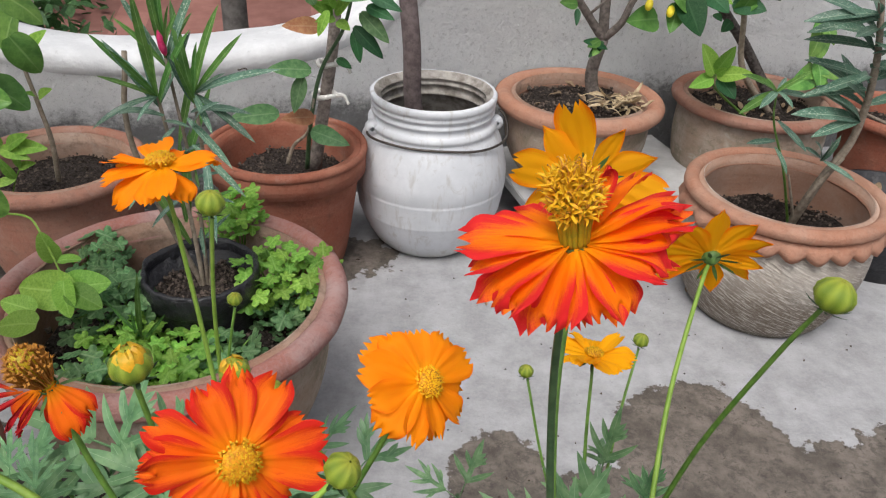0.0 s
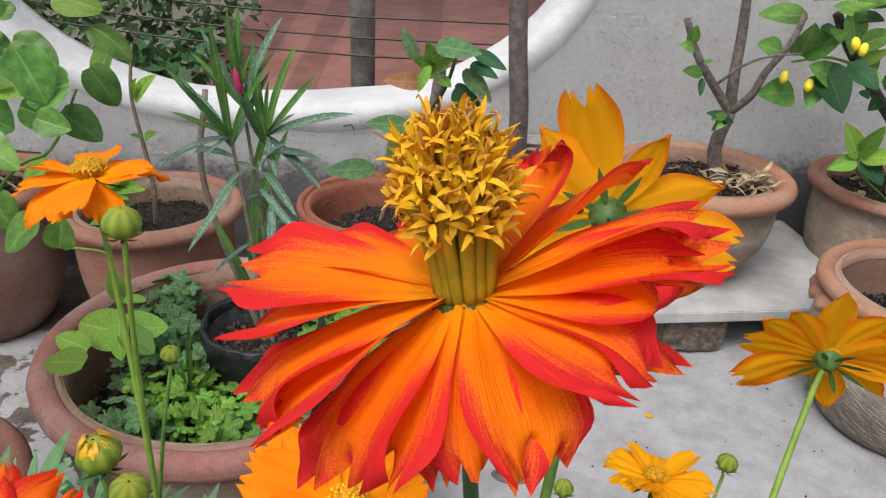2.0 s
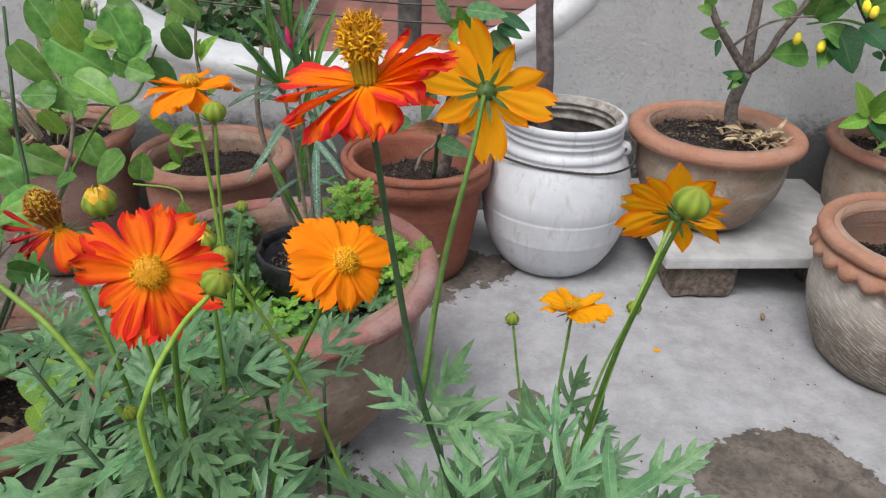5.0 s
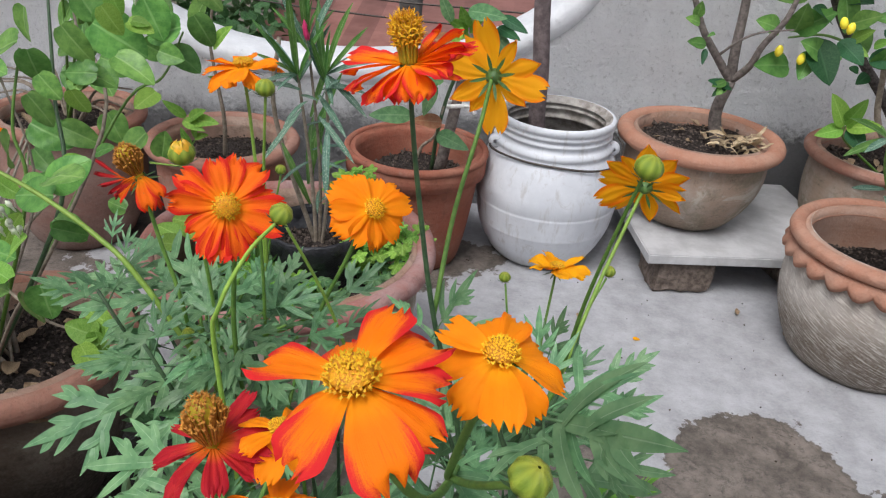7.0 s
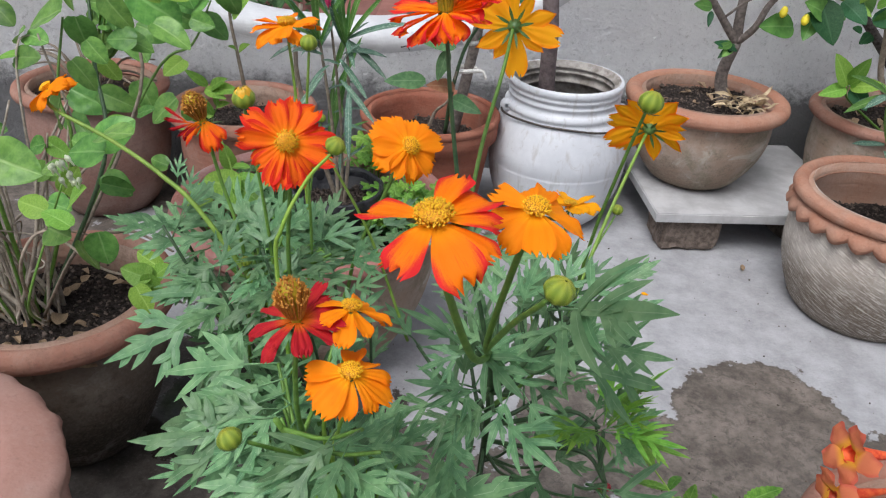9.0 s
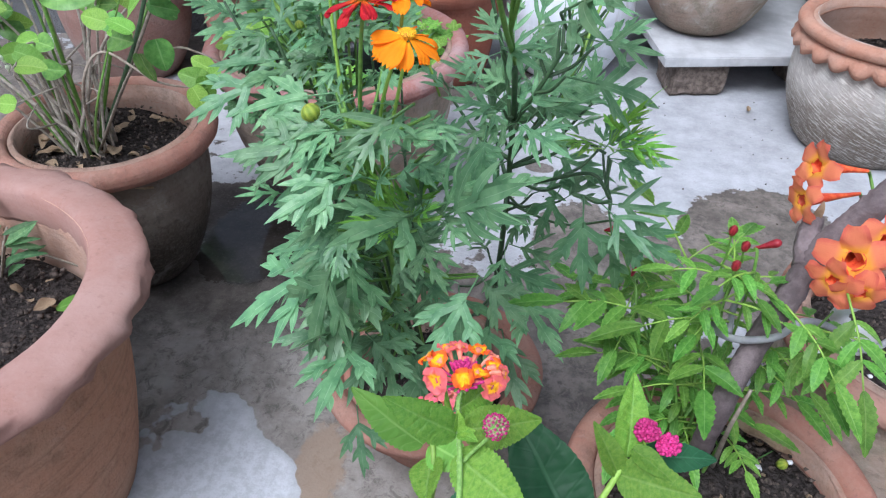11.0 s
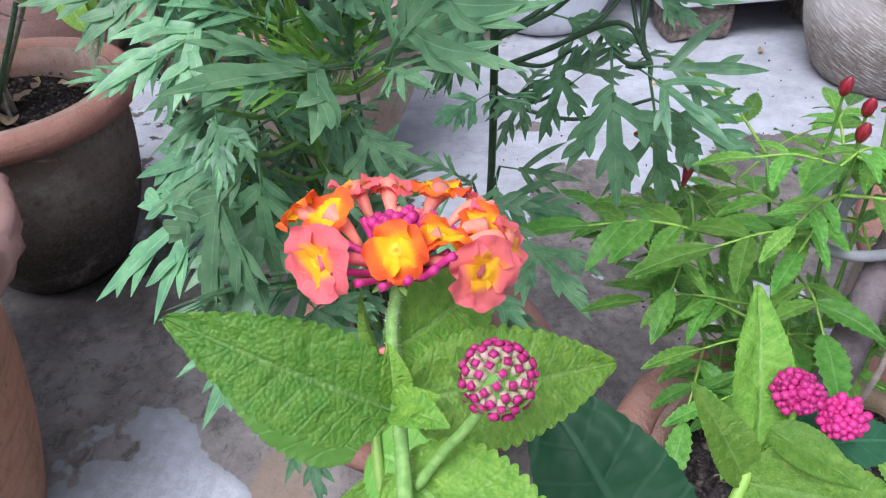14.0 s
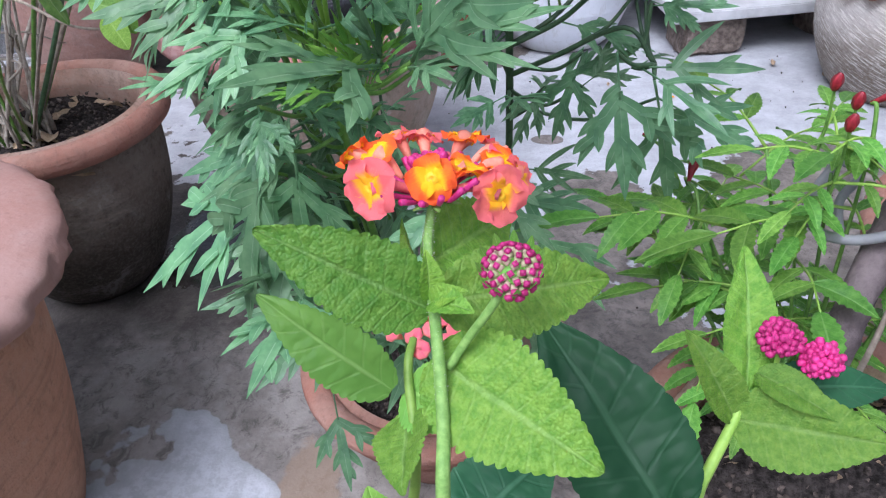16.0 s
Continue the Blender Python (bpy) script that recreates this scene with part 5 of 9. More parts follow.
    for q, s in (((-0.0445, 0.0814, 0.5480), 0.02), ((-0.0363, 0.0784, 0.5403), 0.022)):
        part("leaf", COSMOS_LEAVES[2], None, pl, m=aim(q, (0.1, 0.2, 1), (0, -1, 0), 0.2, s))
    # the plant's two leafy stems
    front = curve_points([b, (0.075, 0.05, 0.26), hub, (0.082, -0.035, 0.46), (0.078, -0.06, 0.52)], 30)
    back = curve_points([b, (0.035, 0.10, 0.30), (0.012, 0.09, 0.42), (-0.004, 0.09, 0.50)], 30)
    stalk(pl, [front[0], front[10], front[20], front[30]], 0.0027, 0.0014, STEM, 9)
    stalk(pl, [back[0], back[10], back[20], back[30]], 0.0026, 0.0013, STEM, 9)
    lower_front = (((0.063, -0.02, 0.318), (0.004, -0.034, 0.3)), ((0.069, -0.036, 0.334), (0.059, -0.106, 0.361)), ((0.072, -0.049, 0.341), (0.071, -0.124, 0.328)), ((0.066, -0.017, 0.309), (0.115, -0.042, 0.297)), ((0.067, 0.003, 0.31), (0.11, -0.024, 0.302)),
                   ((0.094, -0.031, 0.401), (0.115, -0.042, 0.379)), ((0.114, -0.041, 0.431), (0.135, -0.047, 0.392)), ((0.154, -0.04, 0.4), (0.13, -0.072, 0.35)), ((0.151, -0.027, 0.391), (0.186, -0.034, 0.357)), ((0.055, -0.02, 0.225), (0.066, -0.045, 0.175)), ((0.056, 0.07, 0.24), (0.109, 0.05, 0.278)), ((0.07, 0.0, 0.29), (0.03, -0.05, 0.26)), ((0.08, -0.01, 0.29), (0.105, -0.06, 0.27)), ((0.09, 0.01, 0.27), (0.14, -0.02, 0.26)))
    left_side = (((0.052, -0.025, 0.386), (-0.012, -0.038, 0.318)), ((0.065, -0.057, 0.419), (0.051, -0.056, 0.333)), ((0.069, -0.023, 0.409), (0.009, -0.024, 0.383)), ((0.07, -0.023, 0.437), (0.008, -0.001, 0.403)), ((0.045, -0.031, 0.485), (-0.012, -0.004, 0.437)), ((0.073, -0.048, 0.477), (0.026, -0.02, 0.425)),
                 ((0.045, 0.007, 0.325), (0.017, -0.018, 0.312)), ((0.036, -0.001, 0.349), (-0.011, 0.004, 0.307)), ((0.069, -0.027, 0.392), (0.051, -0.031, 0.347)), ((0.07, -0.065, 0.441), (0.081, -0.089, 0.425)), ((0.04, 0.03, 0.40), (-0.02, 0.05, 0.36)))
    middle = (((0.12, -0.068, 0.533), (0.08, -0.078, 0.504)), ((0.131, -0.078, 0.533), (0.148, -0.095, 0.523)), ((0.135, -0.062, 0.46), (0.18, -0.105, 0.515)), ((0.133, -0.061, 0.457), (0.157, -0.093, 0.464)), ((0.132, -0.048, 0.45), (0.149, -0.053, 0.492)), ((0.108, -0.071, 0.512), (0.143, -0.095, 0.524)),
              ((0.093, -0.046, 0.47), (0.113, -0.084, 0.492)), ((0.079, -0.035, 0.468), (0.041, -0.024, 0.466)), ((0.116, -0.029, 0.48), (0.146, -0.028, 0.505)), ((0.084, -0.007, 0.419), (0.08, -0.054, 0.439)))
    upper_left = (((-0.013, 0.055, 0.477), (-0.069, 0.03, 0.448)), ((0.02, 0.04, 0.494), (0.004, 0.01, 0.469)), ((-0.005, 0.075, 0.483), (-0.065, 0.075, 0.463)), ((-0.022, 0.09, 0.497), (-0.052, 0.07, 0.468)), ((-0.043, 0.12, 0.491), (-0.102, 0.12, 0.471)), ((-0.06, 0.13, 0.495), (-0.113, 0.14, 0.482)),
                  ((-0.027, 0.13, 0.51), (-0.081, 0.16, 0.497)), ((0.035, 0.06, 0.517), (0.065, 0.03, 0.519)), ((0.052, 0.0, 0.498), (-0.011, 0.0, 0.477)), ((0.06, -0.01, 0.498), (0.015, -0.02, 0.476)), ((0.063, -0.02, 0.487), (0.026, -0.03, 0.485)), ((0.066, -0.03, 0.491), (0.016, -0.03, 0.471)), ((0.016, 0.08, 0.511), (-0.018, 0.07, 0.501)))
    upper_back = (((0.009, 0.11, 0.507), (-0.039, 0.13, 0.508)), ((0.031, 0.1, 0.51), (0.066, 0.11, 0.522)), ((0.03, 0.12, 0.506), (0.034, 0.15, 0.522)), ((0.011, 0.13, 0.513), (-0.03, 0.16, 0.506)), ((0.06, 0.08, 0.513), (0.092, 0.08, 0.527)), ((0.049, 0.09, 0.512), (0.02, 0.12, 0.524)),
                  ((0.027, 0.06, 0.496), (-0.001, 0.04, 0.482)), ((0.052, 0.05, 0.516), (0.085, 0.02, 0.521)), ((0.049, 0.04, 0.501), (0.035, 0.01, 0.496)), ((0.07, 0.11, 0.519), (0.091, 0.13, 0.535)), ((-0.01, 0.11, 0.5), (0.031, 0.12, 0.522)), ((0.075, 0.04, 0.521), (0.098, 0.04, 0.537)))
    for group in (lower_front, left_side, middle, upper_left, upper_back):
        for p, q in group:
            leaf_on(pl, (front[6:], back[6:]), p, q, rnd, COSMOS_BROAD if group is lower_front else COSMOS_BROAD if group is left_side else None, mates=() if group is lower_front else (-1, 1))
    # shorter shoots filling the crown
    for tip, n in (((0.03, 0.05, 0.5), 4), ((-0.035, 0.11, 0.47), 3), ((-0.075, 0.12, 0.50), 3), ((-0.04, 0.13, 0.505), 3), ((0.0, 0.13, 0.49), 3), ((0.03, 0.14, 0.475), 3), ((-0.02, 0.17, 0.47), 3), ((-0.0597, 0.0837, 0.5163), 3), ((-0.0082, 0.0461, 0.5164), 4), ((0.0191, 0.0581, 0.5286), 4), ((0.0354, 0.2108, 0.4283), 3),
                   ((0.02, -0.02, 0.435), 3), ((0.105, -0.02, 0.42), 3), ((0.055, 0.0, 0.37), 3), ((0.0, 0.05, 0.42), 3)):
        v = Vector(tip)
        shoot(pl, [b + Vector((rnd.uniform(-0.02, 0.02), rnd.uniform(-0.02, 0.02), 0)), b.lerp(v, 0.45) + Vector((0, 0, 0.035)), v], 0.0022, 0.0010, rnd, n, 0.092, 0.42)
    for _ in range(12):
        d = Vector((rnd.uniform(-1, 1), rnd.uniform(-1, 0.3), rnd.uniform(0.1, 1.2)))
        part("leaf", COSMOS_SPROUTS[rnd.randrange(4)], None, pl, m=aim(Vector((0.108, -0.042, 0.436)) + d * 0.006, d, (0, 0, 1), rnd.uniform(-0.6, 0.6), rnd.uniform(0.028, 0.048)))
    return pl


def cosmos_right():
    rnd = random.Random(9)
    pl = thing("cosmos_plant", "tall cosmos with red-edged orange flowers and dark stems", "plant", group="cosmos plants")
    b = Vector((0.13, 0.15, 0.078))
    m0, m1 = Vector((0.149, 0.115, 0.288)), Vector((0.158, 0.06, 0.44))
    n0 = Vector((0.163, 0.0, 0.53))
    stalk(pl, [b, m0, m1, n0], 0.0029, 0.0018, STEM_DARK, 9)
    # hero flower with a tall seed column, and its neighbours
    cosmos_flower(pl, (0.125, 0.032, 0.6782), (-0.16, 0.05, 1), 0.0233, "red", 31, disc="tall", spin=0.0, rays=(
        (44, 30, 0.86, 3, -20), (26, 27, 0.98, 0, -25), (10, 20, 1.0, 4, -12), (-3, 11, 1.03, 0, 8), (-14, 1, 0.96, 3, 10), (64, 18, 0.8, 4, 0), (95, 8, 0.8, 4, 0), (125, 12, 0.85, 1, 0), (150, 6, 0.9, 0, 0),
        (175, 8, 1.02, 0, -18), (186, 0, 0.98, 4, 12), (198, -8, 1.02, 1, 10), (213, -12, 1.0, 4, 22), (228, -19, 0.96, 1, 14), (246, -24, 0.84, 4, 10), (266, -30, 0.78, 1, 5), (287, -31, 0.82, 4, -8), (306, -22, 0.84, 1, -14), (322, 2, 0.88, 1, 6), (338, -8, 0.86, 4, -16)))
    ab = Vector((0.137, 0.05, 0.562))
    stalk(pl, [m1, Vector((0.15, 0.06, 0.5)), ab, (0.128, 0.042, 0.63), (0.125, 0.033, 0.675)], 0.0015, 0.0009, STEM_DARK, 9)
    cosmos_flower(pl, (0.1455, 0.109, 0.656), (0.04, 0.97, -0.12), 0.0250, "amber", 32, 10, droop=-0.06)
    stalk(pl, [ab, (0.138, 0.075, 0.60), (0.143, 0.095, 0.635), (0.145, 0.106, 0.6555)], 0.0012, 0.0009, STEM, 9)
    cosmos_flower(pl, (0.159, -0.132, 0.67), (-0.05, -0.30, 0.95), 0.0205, "red", 33, 9, droop=0.18)
    nj = Vector((0.164, -0.075, 0.585))
    stalk(pl, [n0, nj, (0.161, -0.118, 0.64), (0.159, -0.13, 0.667)], 0.0016, 0.0010)
    cosmos_flower(pl, (0.181, -0.112, 0.666), (0.1, -0.34, 0.93), 0.0155, "orange", 34, 9, droop=0.3)
    stalk(pl, [n0, (0.166, -0.06, 0.58), (0.176, -0.10, 0.64), (0.181, -0.111, 0.663)], 0.0014, 0.0009)
    cosmos_bud(pl, (0.190, -0.129, 0.654), (0.35, -0.1, 0.9), 0.0043, 0.3, 9)
    stalk(pl, [(0.165, -0.05, 0.57), (0.177, -0.1, 0.62), (0.188, -0.127, 0.650)], 0.0012, 0.0008)
    # the lighter branch with the flower seen from behind and the small one
    jc = Vector((0.197, 0.11, 0.49))
    stalk(pl, [m1, (0.18, 0.1, 0.44), jc], 0.0016, 0.0013, STEM)
    cosmos_flower(pl, (0.228, 0.184, 0.583), (0.10, 0.90, 0.42), 0.0285, "amber", 35, 13, droop=-0.08)
    stalk(pl, [jc, (0.21, 0.15, 0.53), (0.224, 0.178, 0.572), (0.2275, 0.182, 0.5825)], 0.0013, 0.0009, STEM_PALE)
    cosmos_bud(pl, (0.218, 0.079, 0.634), (0.25, 0.0, 1), 0.0066, 0.15, 10)
    stalk(pl, [jc, (0.203, 0.10, 0.55), (0.212, 0.087, 0.605), (0.2165, 0.08, 0.629)], 0.0012, 0.0008, STEM)
    cosmos_flower(pl, (0.186, 0.193, 0.516), (0.05, 0.12, 1), 0.0205, "yellow", 36, 14, droop=-0.22)
    stalk(pl, [(0.185, 0.14, 0.42), (0.184, 0.17, 0.47), (0.186, 0.192, 0.513)], 0.0011, 0.0008, STEM)
    cosmos_bud(pl, (0.154, 0.199, 0.50), (0, 0, 1), 0.0042, 0.0, 11)
    stalk(pl, [(0.18, 0.15, 0.41), (0.165, 0.18, 0.455), (0.155, 0.198, 0.496)], 0.0009, 0.0007, STEM)
    cosmos_bud(pl, (0.22, 0.222, 0.504), (0.15, 0, 1), 0.0046, 0.0, 12)
    stalk(pl, [(0.19, 0.15, 0.43), (0.205, 0.19, 0.475), (0.219, 0.22, 0.5)], 0.0009, 0.0007, STEM)
    axis = curve_points([b, m0, m1, n0], 40)
    hang = curve_points([axis[22], (0.185, 0.06, 0.415), (0.215, 0.045, 0.435), (0.232, 0.04, 0.418)], 16)
    lift = curve_points([axis[24], (0.185, 0.07, 0.43), (0.205, 0.06, 0.45), (0.224, 0.055, 0.446)], 16)
    rise = curve_points([axis[30], (0.175, 0.03, 0.50), (0.19, 0.02, 0.535), (0.20, 0.015, 0.555)], 16)
    for line in (hang, lift, rise):
        stalk(pl, [line[0], line[5], line[11], line[16]], 0.0017, 0.0011, STEM_DARK, 8, "branch")
    upper = (((0.186, -0.006, 0.564), (0.236, -0.051, 0.597)), ((0.2, -0.011, 0.553), (0.24, 0.003, 0.542)), ((0.192, 0.013, 0.519), (0.247, 0.047, 0.489)), ((0.185, 0.023, 0.544), (0.2, 0.041, 0.57)), ((0.197, 0.028, 0.553), (0.211, 0.043, 0.565)), ((0.21, 0.027, 0.556), (0.232, 0.043, 0.566)), ((0.157, -0.018, 0.546), (0.181, -0.05, 0.55)),
             ((0.157, -0.018, 0.546), (0.184, -0.033, 0.556)), ((0.157, -0.018, 0.544), (0.134, -0.023, 0.532)), ((0.155, 0.006, 0.537), (0.136, 0.031, 0.548)), ((0.158, 0.029, 0.528), (0.157, 0.048, 0.554)), ((0.186, 0.04, 0.55), (0.183, 0.049, 0.575)), ((0.206, 0.027, 0.533), (0.238, 0.043, 0.542)), ((0.172, 0.026, 0.536), (0.178, 0.032, 0.567)))
    mid = (((0.149, -0.004, 0.489), (0.157, -0.044, 0.468)), ((0.167, 0.007, 0.488), (0.2, -0.022, 0.486)), ((0.177, 0.028, 0.487), (0.198, 0.017, 0.464)), ((0.166, 0.029, 0.484), (0.191, 0.038, 0.508)), ((0.156, 0.016, 0.491), (0.123, 0.0, 0.503)), ((0.153, 0.053, 0.452), (0.125, 0.057, 0.419)), ((0.158, 0.07, 0.43), (0.13, 0.09, 0.38)),
           ((0.174, 0.045, 0.493), (0.209, 0.052, 0.499)), ((0.159, 0.035, 0.401), (0.174, 0.002, 0.409)), ((0.157, 0.1, 0.322), (0.204, 0.077, 0.329)), ((0.148, 0.087, 0.306), (0.208, 0.053, 0.315)), ((0.174, 0.095, 0.379), (0.216, 0.097, 0.397)), ((0.135, 0.136, 0.286), (0.097, 0.138, 0.303)), ((0.161, 0.057, 0.488), (0.126, 0.082, 0.478)))
    low = (((0.213, 0.022, 0.431), (0.221, 0.011, 0.365)), ((0.232, 0.03, 0.414), (0.243, 0.041, 0.343)), ((0.236, 0.047, 0.397), (0.285, 0.05, 0.368)), ((0.197, 0.047, 0.421), (0.185, 0.047, 0.375)), ((0.197, 0.069, 0.393), (0.228, 0.081, 0.411)), ((0.178, 0.044, 0.403), (0.165, 0.025, 0.378)),
           ((0.226, 0.056, 0.444), (0.257, 0.058, 0.463)), ((0.227, 0.058, 0.441), (0.266, 0.06, 0.436)), ((0.222, 0.068, 0.44), (0.245, 0.062, 0.477)), ((0.22, 0.067, 0.443), (0.224, 0.077, 0.466)), ((0.228, 0.044, 0.448), (0.249, 0.04, 0.437)))
    foot = (((0.135, 0.06, 0.27), (0.118, -0.005, 0.232)), ((0.152, 0.06, 0.28), (0.165, -0.005, 0.245)), ((0.112, 0.05, 0.26), (0.088, -0.015, 0.215)), ((0.17, 0.07, 0.30), (0.212, 0.02, 0.272)), ((0.125, 0.05, 0.31), (0.142, -0.015, 0.30)), ((0.16, 0.08, 0.24), (0.188, 0.025, 0.198)), ((0.14, 0.07, 0.22), (0.135, 0.01, 0.175)))
    for group in (upper, mid, low, foot):
        for p, q in group:
            leaf_on(pl, (axis[8:], hang, lift, rise), p, q, rnd, COSMOS_BROAD if group in (low, foot) else COSMOS_LEAVES, STEM_DARK, (rnd.choice((-1, 1)),) if group is mid else ())
    leaf_on(pl, (hang,), (0.221, 0.038, 0.417), (0.279, 0.038, 0.417), rnd, COSMOS_NARROW, STEM_DARK)
    leaf_on(pl, (rise,), (0.19, -0.004, 0.566), (0.232, -0.045, 0.594), rnd, COSMOS_NARROW, STEM_DARK)
    for tip, n in (((0.155, 0.085, 0.50), 3), ((0.21, 0.10, 0.46), 3), ((0.12, 0.17, 0.44), 2), ((0.19, 0.16, 0.47), 3), ((0.20, 0.13, 0.48), 3), ((0.11, 0.07, 0.47), 2)):
        v = Vector(tip)
        s = min(axis, key=lambda q: abs(q.z - (v.z - 0.045)))
        shoot(pl, [s, s.lerp(v, 0.5) + Vector((0, 0, -0.008)), v], 0.0018, 0.0010, rnd, n, 0.080, 0.40)
    # opposite leaves just under the fork of the two tall stems
    for d, s in (((1, -0.2, 0.35), 0.045), ((-0.7, 0.3, 0.4), 0.03), ((0.4, 0.1, 1), 0.04), ((0.9, 0.3, 0.1), 0.035)):
        part("leaf", COSMOS_LEAVES[3], None, pl, m=aim(ab - Vector((0, 0, 0.012)), d, (0, -0.3, 1), 0.1, s))
    for _ in range(13):
        d = Vector((rnd.uniform(-0.8, 1), rnd.uniform(-0.8, 0.6), rnd.uniform(0.2, 1.2)))
        part("leaf", COSMOS_SPROUTS[rnd.randrange(4)], None, pl, m=aim(Vector((0.224, 0.037, 0.46)) + d * 0.006, d, (0, 0, 1), rnd.uniform(-0.6, 0.6), rnd.uniform(0.028, 0.05)))
    return pl


cosmos_left()
cosmos_right()

# ---- lantana in the foreground ----
LANT_SALMON = petal_stuff("salmon_floret", (1.0, 0.50, 0.01), (0.90, 0.20, 0.16), (0.90, 0.19, 0.20), (0.92, 0.30, 0.25), 0.2, 0.6, 0.3, core=0.52)
LANT_ORANGE = petal_stuff("orange_floret", (1.0, 0.60, 0.006), (1.0, 0.25, 0.012), (0.95, 0.14, 0.03), (1.0, 0.34, 0.02), 0.3, 0.8, 0.3, core=0.66)
LANT_PINK = petal_stuff("pink_floret", (0.95, 0.45, 0.3), (0.90, 0.24, 0.25), (0.88, 0.16, 0.24), (0.92, 0.30, 0.30), 0.3, 0.8, 0.3, core=0.75)
LANT_TUBE = plain("rosy_tube", (0.62, 0.06, 0.14), (0.82, 0.25, 0.2), 300, 0.5, 0.2, 0.0004, through=0.2)
LANT_TUBE_PALE = plain("pale_rosy_tube", (0.80, 0.22, 0.15), (0.90, 0.36, 0.24), 300, 0.5, 0.2, 0.0004, through=0.25)
LANT_THROAT = plain("yellow_throat", (1.0, 0.48, 0.004), (1.0, 0.62, 0.01), 500, 0.5, 0.2, 0.0003, through=0.15)
MAGENTA = plain("magenta_bud", (0.42, 0.015, 0.13), (0.68, 0.05, 0.26), 400, 0.5, 0.2, 0.0004, through=0.15)
BUD_PALE = plain("pale_young_bud", (0.22, 0.25, 0.10), (0.40, 0.26, 0.22), 400, 0.5, 0.2, 0.0004)
STEM_HAIRY = plain("hairy_stem", (0.13, 0.25, 0.05), (0.22, 0.36, 0.09), 600, 0.6, 0.4, 0.0005)


def serrate(mb, ln, wd, shape, droop, cup, n=22, teeth=0.05, fold=0.0, quilt=0.0, m=None, seed=0.0, scallops=0):
    """A broad leaf with a toothed or scalloped margin and a quilted face."""
    vs, uvs, fs = [], [], []
    y = z = 0.0
    nl, nw = (scallops * 7, 20) if scallops else (n * 2, 10)
    for i in range(nl + 1):
        t = i / nl
        if i:
            a = -droop * (t - 0.5 / nl)
            y += math.cos(a) * ln / nl
            z += math.sin(a) * ln / nl
        hw = shape(t) * wd / 2
        for k in range(nw + 1):
            s = 2 * k / nw - 1
            e = abs(s)
            w = hw * (1 + (teeth * (1 if i % 2 else -1) if e > 0.99 and 0 < i < nl and not scallops else 0))
            if scallops:
                w *= 1 + teeth * (2.2 * abs(math.sin(math.pi * scallops * t + 0.4 * s)) ** 0.7 - 1.3 + 0.6 * noise.noise(Vector((s + seed, t * 23, 1)))) * e ** 5
            rib = abs((t * 11 + 0.5 - 2.2 * e * 0.5 + 0.25 * noise.noise(Vector((s * 3 + seed, t * 9, 2)))) % 1.0 - 0.5) * 2
            dz = (cup * e ** 1.4 + fold * e) * hw + quilt * wd * (0.5 - 0.5 * rib ** 2) * math.sin(math.pi * min(1, e * 1.2)) * math.sin(math.pi * t) + 0.045 * wd * noise.noise(Vector((s * 2 + seed, t * 4, 0))) + 0.008 * wd * noise.noise(Vector((s * 9 + seed, t * 16, 5))) + (0.022 * wd * abs(noise.noise(Vector((s * 8 + seed, t * 15, 8)))) if scallops else 0.0)
            vs.append((s * w, y - 0.10 * e * e * hw, z + dz))
            uvs.append((0.5 + 0.5 * s, t))
    for i in range(nl):
        for k in range(nw):
            a = i * (nw + 1) + k
            fs.append((a, a + 1, a + nw + 2, a + nw + 1))
    return mb.add(vs, fs, uvs, m)


def leaf_between(parent, base, tip, width, material, up=(0, -0.5, 1), droop=0.4, cup=0.25, roll=0.0, teeth=0.045, quilt=0.038, shape=ovate, n=18, label="", seed=0.0):
    """A toothed leaf whose midrib runs from base to tip."""
    b, t = Vector(base), Vector(tip)
    ln = (t - b).length
    mb = Mesh()
    serrate(mb, ln, width, shape, droop, cup, n, teeth, 0.0, quilt, seed=seed, scallops=n)
    return part("leaf", mb, material, parent, label, aim(b, t - b, up, roll) @ Matrix.Rotation(droop * 0.5, 4, "X"))


def floret(head, p, d, r, material, lobes, seed, foot, tube_stuff=None):
    rnd = random.Random(seed)
    fb = Mesh()
    m = facing(p, d, rnd.uniform(0, 6.28))
    for i in range(lobes):
        wd = (1.34 if lobes == 4 else 1.10) * rnd.uniform(0.9, 1.1)
        blade(fb, r * rnd.uniform(0.9, 1.08), r * wd, lambda t: 0.50 + 0.50 * math.sin(math.pi * min(1.0, 0.06 + t * 0.86)) ** 0.7 if t < 1 else 0.50, 7, 6, droop=rnd.uniform(-0.5, 0.5), cup=rnd.uniform(-0.4, 0.15), wave=0.34, seed=rnd.random() * 6,
              m=m @ Matrix.Rotation(i * 2 * math.pi / lobes + rnd.uniform(-0.12, 0.12), 4, "Z") @ pose(0, r * 0.02, r * 0.03 * (i % 2), rnd.uniform(0, 9), rnd.uniform(-16, 16), 0))
    f = part("floret", fb, material, head)
    tb = Mesh()
    tube(tb, [Vector(foot), Vector(foot).lerp(Vector(p), 0.5) + Vector((0, 0, 0.0008)), Vector(p)], r * 0.12, r * (0.40 if tube_stuff else 0.22), 9, 8)
    part("tube", tb, tube_stuff or LANT_TUBE, f)
    eye = Mesh()
    lathe(eye, [(r * 0.30, -r * 0.02), (r * 0.22, r * 0.04), (r * 0.13, r * 0.07), (r * 0.06, r * 0.03), (0.0001, -r * 0.02)], 9, m=m)
    part("throat", eye, LANT_THROAT, f)


